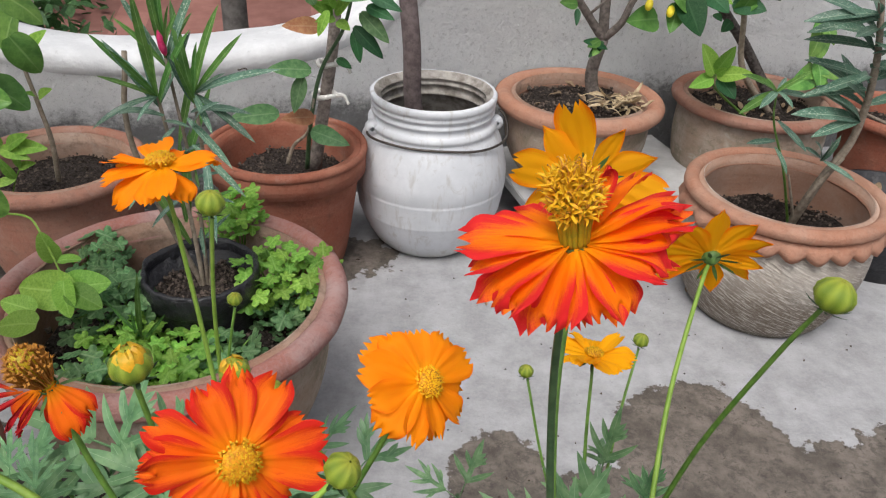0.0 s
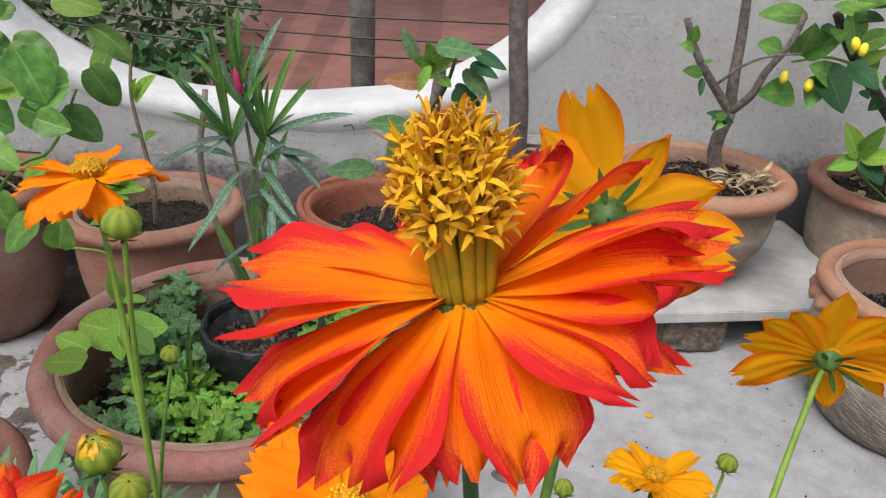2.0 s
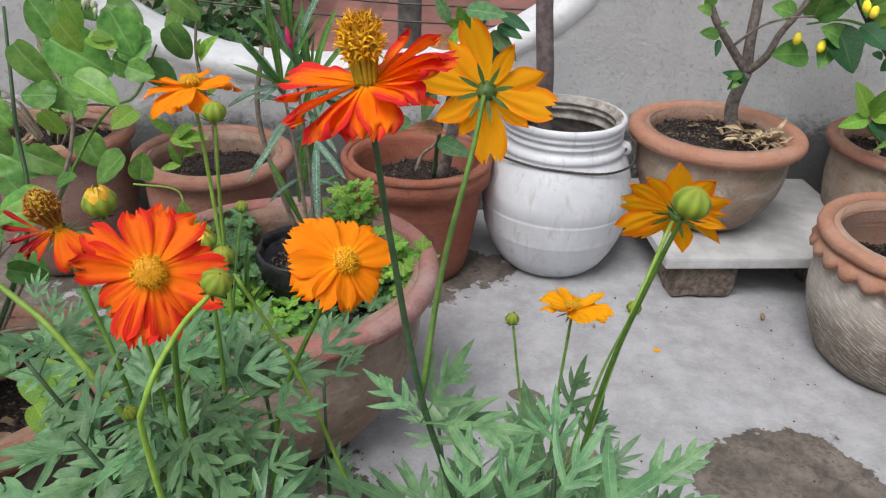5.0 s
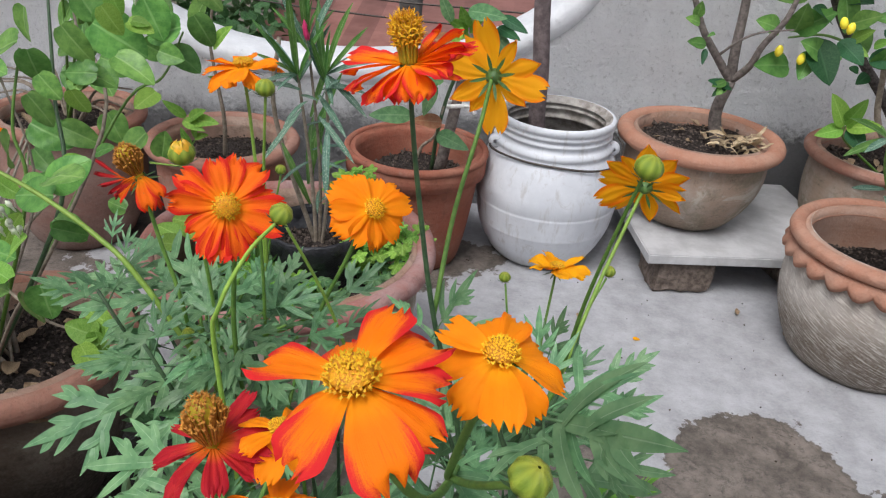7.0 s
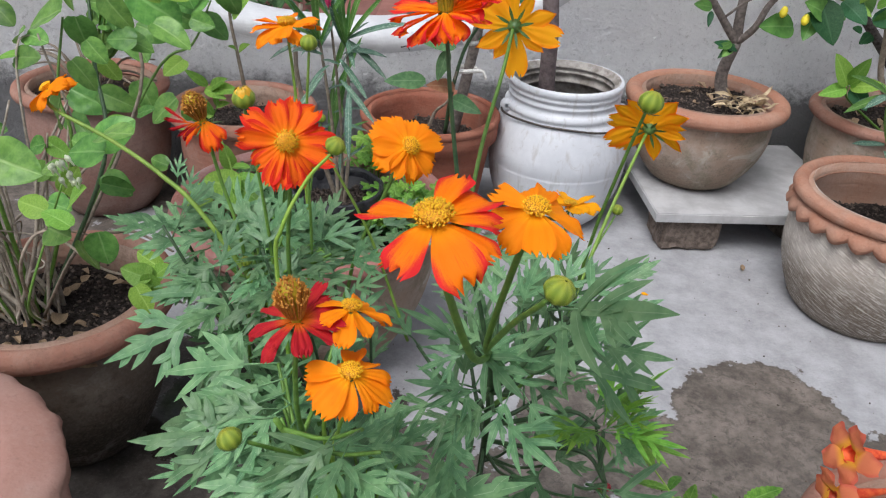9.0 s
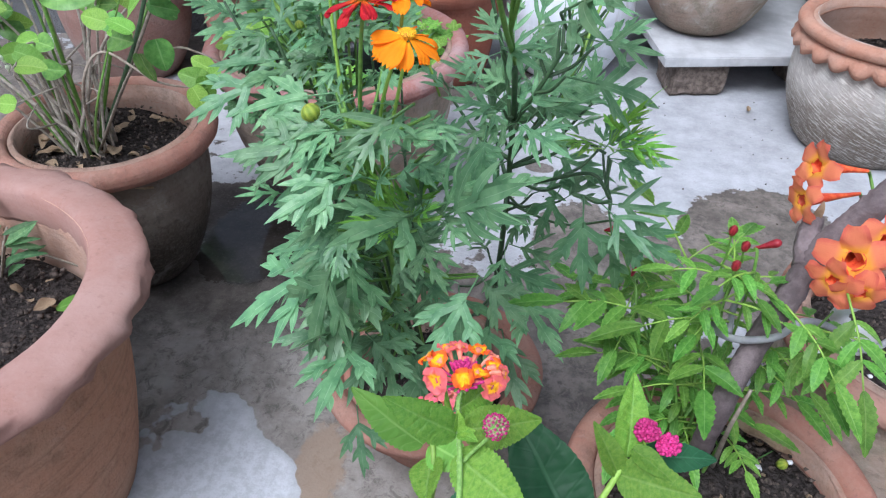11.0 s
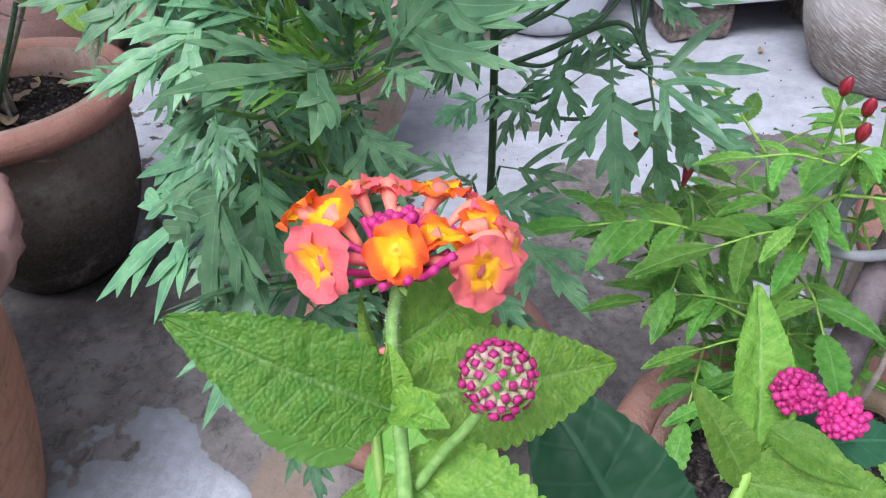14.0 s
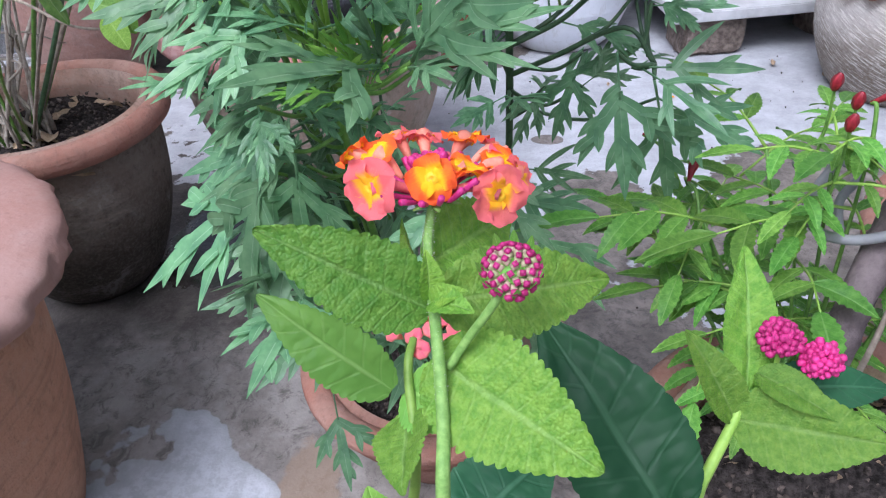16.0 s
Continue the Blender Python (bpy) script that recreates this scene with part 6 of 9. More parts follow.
def lantana():
    pl = thing("lantana_plant", "bright green lantana shoots with an orange and salmon flower head", "plant")
    c = Vector((0.1764, -0.2197, 0.4998))
    stem = [Vector((0.165, -0.262, 0.165)), (0.176, -0.262, 0.30), (0.1812, -0.262, 0.40), (0.1824, -0.2555, 0.4622), (0.1811, -0.2450, 0.4725), (0.1782, -0.2330, 0.4856), (0.1760, -0.2249, 0.4929), c]
    part("stem", tube(Mesh(), stem, 0.0016, 0.0008, 9, 48), STEM_HAIRY, pl)
    hair, path = Mesh(), curve_points(stem, 200)
    hr = random.Random(6)
    for _ in range(420):
        k = hr.randrange(120, 196)
        t = (path[k + 1] - path[k]).normalized()
        o = Matrix.Rotation(hr.uniform(0, 6.28), 3, t) @ t.orthogonal().normalized()
        q = path[k] + o * 0.0007
        tube(hair, [q, q + o * hr.uniform(0.0003, 0.0007) + t * hr.uniform(-0.0002, 0.0003)], 0.00004, 0.00002, 3, 1, cap=False)
    tagged(part("stem_hair", hair, CLOTH, pl, "fine pale hairs on the stem"), kind="stuff")
    hb = Mesh()
    # the dense magenta middle of unopened buds
    rnd = random.Random(3)
    for i in range(24):
        f = math.sqrt((i + 0.5) / 24)
        a = i * 2.39996
        q = c + Vector((0.0047 * f * math.cos(a), 0.0032 * f * math.sin(a) + 0.004, 0.0054 - 0.0015 * f * f + rnd.uniform(-0.0005, 0.0005)))
        lathe(hb, [(0.0001, -0.003), (0.0005, -0.002), (0.0008, 0.0), (0.0009, 0.0006), (0.0006, 0.0012), (0.0001, 0.0014)], 7, m=facing(q, (0.5 * f * math.cos(a), 0.5 * f * math.sin(a), 1)))
    for i in range(14):
        a = i * 0.449 + 0.2
        o = Vector((math.cos(a), math.sin(a), 0))
        tube(hb, [c + o * 0.002 + Vector((0, 0, 0.001)), c + o * 0.005 + Vector((0, 0, 0.002)), c + o * rnd.uniform(0.006, 0.0095) + Vector((0, 0, rnd.uniform(0.003, 0.0055)))], 0.0003, 0.00062, 7, 6)
    head = part("flower_head", hb, MAGENTA, pl, "domed head of orange, salmon and magenta florets")
    cal = Mesh()
    lathe(cal, [(0.0003, -0.002), (0.0013, -0.001), (0.0021, 0.0008), (0.0026, 0.0020), (0.0022, 0.0028), (0.0005, 0.0034)], 16, m=Matrix.Translation(c))
    for i in range(9):
        blade(cal, 0.0056, 0.0015, lance, 4, 2, droop=-0.12, m=facing(c, (0, 0, 1), i * 0.7) @ pose(0, 0.001, 0.0004, 6, 0, 0))
    part("calyx", cal, STEM_HAIRY, head)
    for k, (p, r, mt, n, dx) in enumerate((((0.1670, -0.2243, 0.5042), 0.0056, LANT_SALMON, 5, (-0.35, -0.92, 0.42)), ((0.1770, -0.2223, 0.5055), 0.0041, LANT_ORANGE, 4, (0.05, -0.85, 0.55)),
                                   ((0.1881, -0.2206, 0.5018), 0.0052, LANT_SALMON, 5, (0.55, -0.75, 0.35)), ((0.1612, -0.2149, 0.5059), 0.0034, LANT_ORANGE, 4, (-0.8, 0.3, 0.6)),
                                   ((0.1661, -0.2159, 0.5064), 0.0040, LANT_ORANGE, 4, (-0.3, -0.2, 1.0)), ((0.1678, -0.2083, 0.5058), 0.0036, LANT_SALMON, 5, (-0.25, 0.25, 0.9)),
                                   ((0.1721, -0.2057, 0.5046), 0.0042, LANT_SALMON, 5, (0.15, 0.30, 0.9)), ((0.1800, -0.2054, 0.5043), 0.0042, LANT_ORANGE, 4, (0.1, 0.35, 0.9)),
                                   ((0.1858, -0.2064, 0.5029), 0.0034, LANT_PINK, 5, (0.5, 0.35, 0.8)), ((0.1870, -0.2116, 0.5024), 0.0040, LANT_ORANGE, 4, (0.4, -0.2, 0.9)),
                                   ((0.1907, -0.2127, 0.5014), 0.0040, LANT_SALMON, 5, (0.95, 0.0, 0.5)), ((0.1822, -0.2177, 0.5050), 0.0038, LANT_ORANGE, 4, (0.3, 0.1, 1.0)),
                                   ((0.1759, -0.2109, 0.5034), 0.0026, LANT_PINK, 5, (0.1, 0.3, 1.0)))):
        p = Vector(p)
        far = 0.55 if p.y > c.y else 0.3
        foot = c + Vector(((p.x - c.x) * far, (p.y - c.y) * far, 0.0025))
        floret(head, p, dx, r, mt, n, 100 + k, foot, LANT_TUBE_PALE if p.y > c.y else None)
    # leaves of the main shoot
    node = Vector((0.1771, -0.2310, 0.4844))
    leaf_between(pl, node, (0.1492, -0.2344, 0.5020), 0.0152, LANTANA_LEAF, (0.1, -0.75, 0.66), 0.35, 0.2, seed=1)
    leaf_between(pl, node + Vector((0.001, 0.002, 0)), (0.2077, -0.2134, 0.4799), 0.0170, LANTANA_LEAF, (0.0, -0.75, 0.66), 0.4, 0.2, seed=2)
    leaf_between(pl, (0.1779, -0.2350, 0.4770), (0.2080, -0.2481, 0.4670), 0.0205, LANTANA_LEAF, (0.2, -0.75, 0.63), 0.45, 0.2, teeth=0.045, n=20, seed=3)
    leaf_between(pl, (0.1751, -0.2244, 0.4888), (0.1880, -0.2025, 0.4870), 0.016, LANTANA_LEAF, (0.2, -0.9, 0.5), 0.3, 0.2, seed=4)
    leaf_between(pl, (0.1754, -0.2269, 0.4870), (0.1699, -0.2177, 0.4943), 0.006, LANTANA_LEAF, (-0.8, -0.6, 0.1), 0.2, 0.5, seed=5)
    leaf_between(pl, (0.1773, -0.2322, 0.4877), (0.1767, -0.2297, 0.4964), 0.0048, LANTANA_LEAF, (0.6, -0.7, 0.2), 0.5, 0.5, n=12, seed=6)
    leaf_between(pl, (0.1780, -0.2332, 0.4879), (0.1862, -0.2367, 0.4892), 0.0055, LANTANA_LEAF, (0.1, -0.4, 0.9), 0.9, 0.5, n=12, seed=7)
    leaf_between(pl, (0.1778, -0.2332, 0.4879), (0.1844, -0.2332, 0.4910), 0.0042, LANTANA_LEAF, (0.0, -0.5, 0.9), 0.7, 0.6, n=10, seed=8)
    # side bud head on its peduncle
    bc = Vector((0.1915, -0.2340, 0.4962))
    part("stem", tube(Mesh(), [(0.1811, -0.2376, 0.4775), (0.1844, -0.2364, 0.4833), (0.1887, -0.2362, 0.4908), bc], 0.0008, 0.0007, 8, 18), STEM_HAIRY, pl)
    bb, pale = Mesh(), Mesh()
    for i in range(46):
        f = (i + 0.5) / 46
        th, a = math.acos(1 - 1.1 * f), i * 2.39996
        dvec = Vector((math.sin(th) * math.cos(a), math.sin(th) * math.sin(a), math.cos(th)))
        tilt = Matrix.Rotation(0.5, 3, "X")
        at = tilt @ Vector((dvec.x, dvec.y, dvec.z * 0.52))
        jit, open_ = 0.95 + 0.12 * rnd.random(), 0.95 + 0.35 * f
        m = facing(bc + at * 0.0038 * jit, tilt @ dvec, rnd.uniform(0, 1.5))
        lathe(pale, [(0.0001, -0.0014), (0.00062, -0.0010), (0.00082, -0.0002), (0.00070, 0.0004), (0.0001, 0.0006)], 4, m=m)
        lathe(bb, [(0.0001, 0.0002), (0.00040 * open_, 0.0004), (0.00070 * open_, 0.0008), (0.00056 * open_, 0.0012), (0.0001, 0.0013)], 4, m=m)
    bud = part("bud_head", bb, MAGENTA, pl, "tight dome of unopened magenta buds")
    bcore = Mesh()
    lathe(bcore, [(0.0002, -0.0022), (0.002, -0.0018), (0.0030, -0.0002), (0.0031, 0.0006), (0.0025, 0.0014), (0.0002, 0.0019)], 14, m=facing(bc, (0, -0.4, 1)))
    for i in range(11):
        blade(bcore, 0.0058, 0.0017, lance, 5, 2, droop=-1.0, m=facing(bc, (0, -0.4, 1), i * 0.571) @ pose(0, 0.0026, -0.0012, 30, 0, 0))
    part("calyx", bcore, FRESH_LEAF, bud)
    part("young_bud_tuft", pale, BUD_PALE, bud, "pale green unopened buds")
    # lower leaves and the second, paler shoot behind
    leaf_between(pl, (0.1538, -0.1907, 0.4195), (0.1181, -0.1857, 0.4458), 0.0180, FRESH_LEAF, (0.1, -0.8, 0.6), 0.35, 0.2, seed=9)
    part("stem", tube(Mesh(), [(0.15, -0.22, 0.165), (0.140, -0.19, 0.28), (0.1604, -0.2018, 0.3939), (0.1567, -0.1838, 0.4193), (0.1566, -0.1744, 0.4235)], 0.0019, 0.0012, 8, 24), STEM_PALE, pl)
    leaf_between(pl, (0.1566, -0.1866, 0.4156), (0.1783, -0.1947, 0.4150), 0.020, FRESH_LEAF, (0.1, -0.6, 0.8), 0.5, 0.2, seed=10)
    leaf_between(pl, (0.1582, -0.1914, 0.4119), (0.1607, -0.2130, 0.4042), 0.021, LANTANA_LEAF, (-0.5, -0.7, 0.5), 0.4, 0.2, seed=14)
    leaf_between(pl, (0.1590, -0.2232, 0.3995), (0.1539, -0.2189, 0.4155), 0.013, FRESH_LEAF, (0.3, -0.8, 0.5), 0.4, 0.2, seed=13)
    pk = Mesh()
    for i in range(20):
        a, f = i * 2.39996, math.sqrt((i + 0.5) / 20)
        q = Vector((0.1609, -0.1672, 0.4199)) + Vector((0.015 * f * math.cos(a), 0.010 * f * math.sin(a), 0.004 * (1 - f * f)))
        lathe(pk, [(0.0001, -0.003), (0.0016, 0), (0.0030, 0.0014), (0.0026, 0.002), (0.0002, 0.0012)], 8, m=facing(q, (f * math.cos(a), f * math.sin(a), 1)))
    part("bud_head", pk, LANT_PINK, pl, "rosy pink flower head low on the plant")
    # big dark leaves under the head
    leaf_between(pl, (0.2297, -0.2017, 0.3896), (0.1914, -0.1643, 0.4265), 0.036, DARK_LEAF, (0.35, -0.75, 0.55), 0.35, 0.15, teeth=0.015, quilt=0.012, seed=11)
    leaf_between(pl, (0.1743, -0.2204, 0.3985), (0.1985, -0.1950, 0.4084), 0.026, DARK_LEAF, (-0.2, -0.7, 0.7), 0.35, 0.15, teeth=0.015, quilt=0.012, seed=12)
    part("stem", tube(Mesh(), [(0.175, -0.25, 0.165), (0.19, -0.215, 0.30), (0.2297, -0.2017, 0.3896), (0.2280, -0.1994, 0.3933)], 0.002, 0.0012, 8, 16), STEM, pl)
    return pl


def lantana_side():
    rng = random.Random(17)
    pl = thing("lantana_plant", "young pale lantana shoot with magenta buds beside the stake", "plant")
    k = Vector((0.2474, -0.1714, 0.3994))
    part("stem", tube(Mesh(), [(0.20, -0.21, 0.165), (0.215, -0.18, 0.30), (0.2320, -0.1992, 0.3838), (0.2388, -0.1865, 0.3902), k, (0.2502, -0.1645, 0.4045)], 0.0021, 0.0014, 8, 30), STEM_PALE, pl)
    leaf_between(pl, (0.2510, -0.1636, 0.4037), (0.2489, -0.1359, 0.4350), 0.0175, LANTANA_LEAF, (0.25, -0.9, 0.3), 0.25, 0.3, teeth=0.02, seed=21)
    leaf_between(pl, k, (0.2318, -0.1605, 0.4225), 0.0125, LANTANA_LEAF, (0.5, -0.8, 0.3), 0.5, 0.45, teeth=0.02, seed=22)
    leaf_between(pl, k, (0.2871, -0.1788, 0.4028), 0.0235, LANTANA_LEAF, (0.0, -0.7, 0.7), 0.5, 0.2, teeth=0.03, seed=23)
    leaf_between(pl, (0.2524, -0.1641, 0.4112), (0.2729, -0.1756, 0.4064), 0.0115, LANTANA_LEAF, (0.3, -0.5, 0.8), 0.5, 0.3, teeth=0.02, seed=24)
    leaf_between(pl, (0.2560, -0.1613, 0.4019), (0.2992, -0.1427, 0.3880), 0.016, DARK_LEAF, (0.0, -0.4, 0.9), 0.4, 0.2, teeth=0.02, seed=25)
    for j, (p, r) in enumerate(((Vector((0.2582, -0.1583, 0.4189)), 0.0066), (Vector((0.2688, -0.1614, 0.4149)), 0.0062))):
        part("stem", tube(Mesh(), [(0.2513, -0.1671, 0.4023), Vector((0.2513, -0.1671, 0.4023)).lerp(p, 0.6) + Vector((0.002, 0, -0.004)), p], 0.001, 0.0008, 6, 8), STEM_PALE, pl)
        bb = Mesh()
        for i in range(76):
            th, a = math.acos(1 - 1.3 * (i + 0.5) / 76), i * 2.39996
            dv = Vector((math.sin(th) * math.cos(a), math.sin(th) * math.sin(a), math.cos(th)))
            lathe(bb, [(0.0001, -0.002), (0.0005, -0.001), (0.00095, 0.0005), (0.0007, 0.0012), (0.0001, 0.0014)], 6, m=facing(p + dv * r * (0.70 + 0.30 * noise.noise(dv * 5 + Vector((j, 0, 0)))), dv, 0, rng.uniform(0.7, 1.5)))
        part("bud_head", bb, MAGENTA, pl, "cluster of vivid magenta buds")
    return pl


lantana()
lantana_side()

# ---- tecoma-like shrub with stake, cable and trumpet flowers ----
TRUMPET = petal_stuff("trumpet_petal", (0.88, 0.42, 0.045), (0.76, 0.235, 0.115), (0.66, 0.145, 0.095), (0.72, 0.18, 0.09), 0.35, 0.9, 0.3)
TRUMPET_TUBE = plain("trumpet_tube", (0.62, 0.045, 0.02), (0.86, 0.17, 0.05), 200, 0.5, 0.2, 0.0005, through=0.15)
RED_BUD = plain("red_bud", (0.22, 0.008, 0.018), (0.40, 0.03, 0.042), 300, 0.4, 0.2, 0.0005)
LEAFLETS = []
for k in range(3):
    me = serrate(Mesh(), 1.0, (0.33, 0.38, 0.30)[k], lance, (0.3, 0.6, 0.9)[k], 0.25, 9, 0.10, quilt=0.015, seed=k).mesh("leaflet")
    me.materials.append(TECOMA_LEAF)
    LEAFLETS.append(me)


def trumpet(plant, mouth, d, ln, r, seed):
    rnd = random.Random(seed)
    m = facing(mouth, d, rnd.uniform(0, 6))
    tb = Mesh()
    lathe(tb, [(r * 0.10, -ln), (r * 0.13, -ln * 0.9), (r * 0.16, -ln * 0.7), (r * 0.30, -ln * 0.35), (r * 0.42, -ln * 0.1), (r * 0.45, 0.0), (r * 0.38, -ln * 0.02), (r * 0.3, -ln * 0.3)], 12)
    fl = part("flower", tb, TRUMPET_TUBE, plant, "orange-red trumpet flower with a yellow throat", m)
    for i in range(5):
        pb = Mesh()
        blade(pb, r * 1.22, r * 1.12, lambda t: 0.55 + 0.45 * math.sin(math.pi * min(1, 0.15 + t * 0.8)) if t < 1 else 0.55, 7, 6, droop=rnd.uniform(0.3, 1.1), cup=-0.12, wave=0.20, seed=i * 1.3)
        part("petal", pb, TRUMPET, fl, m=Matrix.Rotation(i * 1.2566, 4, "Z") @ pose(0, r * 0.32, -r * 0.03, rnd.uniform(8, 30), 0, 0))


def compound_leaf(plant, p, d, ln, rnd, pairs=3):
    """A feather leaf: rachis with toothed leaflets in pairs and one at the end."""
    p, d = Vector(p), Vector(d).normalized()
    side = d.cross(Vector((0, 0, 1))).normalized()
    pts = [p, p + d * ln * 0.5 + Vector((0, 0, ln * 0.08)), p + d * ln * 0.9]
    rb = tube(Mesh(), pts, 0.0009, 0.0005, 5, 8)
    lf = part("leaf", rb, STEM_PALE, plant)
    path = curve_points(pts, 20)
    for i in range(pairs):
        f = 0.3 + 0.6 * i / pairs
        q = path[int(f * 20)]
        for s in (-1, 1):
            dd = side * s + d * 0.75 + Vector((0, 0, rnd.uniform(-0.25, 0.15)))
            part("leaflet", LEAFLETS[rnd.randrange(3)], None, lf, m=aim(q, dd, (0, 0, 1), rnd.uniform(-0.3, 0.3), ln * rnd.uniform(0.36, 0.50)))
    part("leaflet", LEAFLETS[0], None, lf, m=aim(path[-1], d + Vector((0, 0, -0.15)), (0, 0, 1), 0, ln * 0.6))


def tecoma():
    rnd = random.Random(12)
    pl = thing("trumpet_shrub", "bright green shrub with toothed leaflets and orange trumpet flowers", "shrub")
    b = Vector((0.325, -0.005, 0.175))
    s0, s1 = Vector((0.3240, -0.0337, 0.2955)), Vector((0.3685, 0.0287, 0.4020))    # the stake that the leaves keep clear of
    tips = ((0.2648, 0.0260, 0.3368), (0.2367, 0.0572, 0.3182), (0.2943, 0.0496, 0.3747), (0.3189, 0.0187, 0.3783), (0.3312, 0.0130, 0.4003), (0.3081, 0.0115, 0.3398), (0.3589, 0.0349, 0.3880), (0.2867, -0.0034, 0.3268), (0.2909, 0.0804, 0.3330), (0.3860, 0.0085, 0.3804), (0.3428, 0.0019, 0.3511), (0.2614, 0.0926, 0.3235))
    for tip in tips:
        t = Vector(tip) - Vector((0, 0, 0.006 if tip[2] > 0.36 else 0.0))
        q = [b + Vector((rnd.uniform(-0.015, 0.015), rnd.uniform(-0.015, 0.015), 0)), b.lerp(t, 0.5) + Vector((0, 0, 0.015)), t]
        stalk(pl, q, 0.0017, 0.0008, STEM)
        path = curve_points(q, 20)
        for k in (6, 8, 10, 12, 14, 16, 18, 20):
            a = rnd.uniform(0, 6.28)
            d, ln = Vector((math.cos(a), math.sin(a) - 0.35, rnd.uniform(-0.25, 0.30))), rnd.uniform(0.044, 0.066) * (0.75 if k < 10 else 1.0)
            end = path[k] + d.normalized() * ln
            f = max(0.0, min(1.0, (end - s0).dot(s1 - s0) / (s1 - s0).length_squared))
            if (end - s0.lerp(s1, f)).length < 0.045 and end.y < s0.lerp(s1, f).y + 0.02 and f < 0.85:
                continue
            if rnd.random() < 0.9:
                compound_leaf(pl, path[k], d, ln, rnd, rnd.choice((1, 2, 2, 3)))
    # long leaves reaching to the cosmos side
    for x in (((0.2767, 0.0172, 0.3389), (-1, -0.1, 0.1), 0.075), ((0.3249, 0.0103, 0.3501), (-1, -0.35, 0.05), 0.07), ((0.3445, -0.0234, 0.4001), (0.6, -0.9, -0.4), 0.06), ((0.3775, -0.0193, 0.4126), (0.2, -0.8, -0.6), 0.065), ((0.3600, -0.0114, 0.3624), (0.3, -0.8, 0), 0.05)):
        compound_leaf(pl, x[0], x[1], x[2], rnd, 3)
    for p in ((0.3132, 0.0268, 0.4141), (0.3216, 0.0180, 0.4090), (0.3140, -0.0036, 0.4084)):
        v = Vector(p)
        bb = Mesh()
        lathe(bb, [(0.0003, -0.004), (0.0018, -0.003), (0.0032, 0.0), (0.0036, 0.003), (0.0028, 0.006), (0.0016, 0.0085), (0.0004, 0.0095)], 20, lambda a, k: 1 + 0.16 * math.sin(5 * a + k * 0.5))
        part("bud", bb, RED_BUD, pl, "small round red bud", facing(v, (0.1, -0.2, 1), 0, 0.75))
        stalk(pl, [v + Vector((0, 0.004, -0.045)), v + Vector((0.001, 0.002, -0.02)), v], 0.0009, 0.0007, STEM)
        for _ in range(3):
            a = rnd.uniform(0, 6.28)
            compound_leaf(pl, v + Vector((0, 0.003, -0.03)), (math.cos(a), math.sin(a), rnd.uniform(-0.2, 0.35)), rnd.uniform(0.035, 0.05), rnd, 2)
    for p, q in (((0.3278, 0.0193, 0.4091), (0.3410, 0.0165, 0.4183)), ((0.2579, 0.0508, 0.3452), (0.2604, 0.0565, 0.3549)), ((0.2348, 0.1049, 0.3457), (0.2433, 0.1035, 0.3499))):
        u, v = Vector(p), Vector(q)
        bb = Mesh()
        L = (v - u).length * 1.1
        lathe(bb, [(0.0009, 0.0), (0.0015, 0.3 * L), (0.0026, 0.7 * L), (0.0028, 0.85 * L), (0.0018, 0.96 * L), (0.0002, L)], 15, lambda a, k: 1 + 0.1 * math.sin(5 * a + k * 0.4))
        part("bud", bb, RED_BUD, pl, "long red flower bud", facing(u, v - u))
        near = min((Vector(q) for q in tips), key=lambda q: (q - u).length)
        stalk(pl, [u, u.lerp(near, 0.5) + Vector((0, 0, 0.004)), near - Vector((0, 0, 0.01))], 0.0009, 0.0012, STEM, 6)
    for m, d, ln, r, s in (((0.3648, 0.0748, 0.4442), (-0.9, -0.4, 0.2), 0.044, 0.0125, 1), ((0.3565, 0.0542, 0.4287), (-0.95, -0.35, -0.05), 0.042, 0.0115, 2), ((0.3805, -0.0021, 0.4252), (-0.25, -0.85, 0.3), 0.036, 0.0155, 3), ((0.3698, -0.0128, 0.4147), (-0.55, -0.75, -0.1), 0.034, 0.012, 4), ((0.3849, -0.0162, 0.4114), (-0.1, -0.85, -0.25), 0.034, 0.012, 5), ((0.3999, 0.0133, 0.4312), (0.3, -0.8, 0.4), 0.034, 0.013, 6)):
        trumpet(pl, m, d, ln, r, s)
        v = Vector(m) - Vector(d).normalized() * ln
        stalk(pl, [v, v + Vector((0.008, 0.01, -0.012)), (0.4208, 0.0690, 0.3980)], 0.0012, 0.0012, STEM)
    return pl


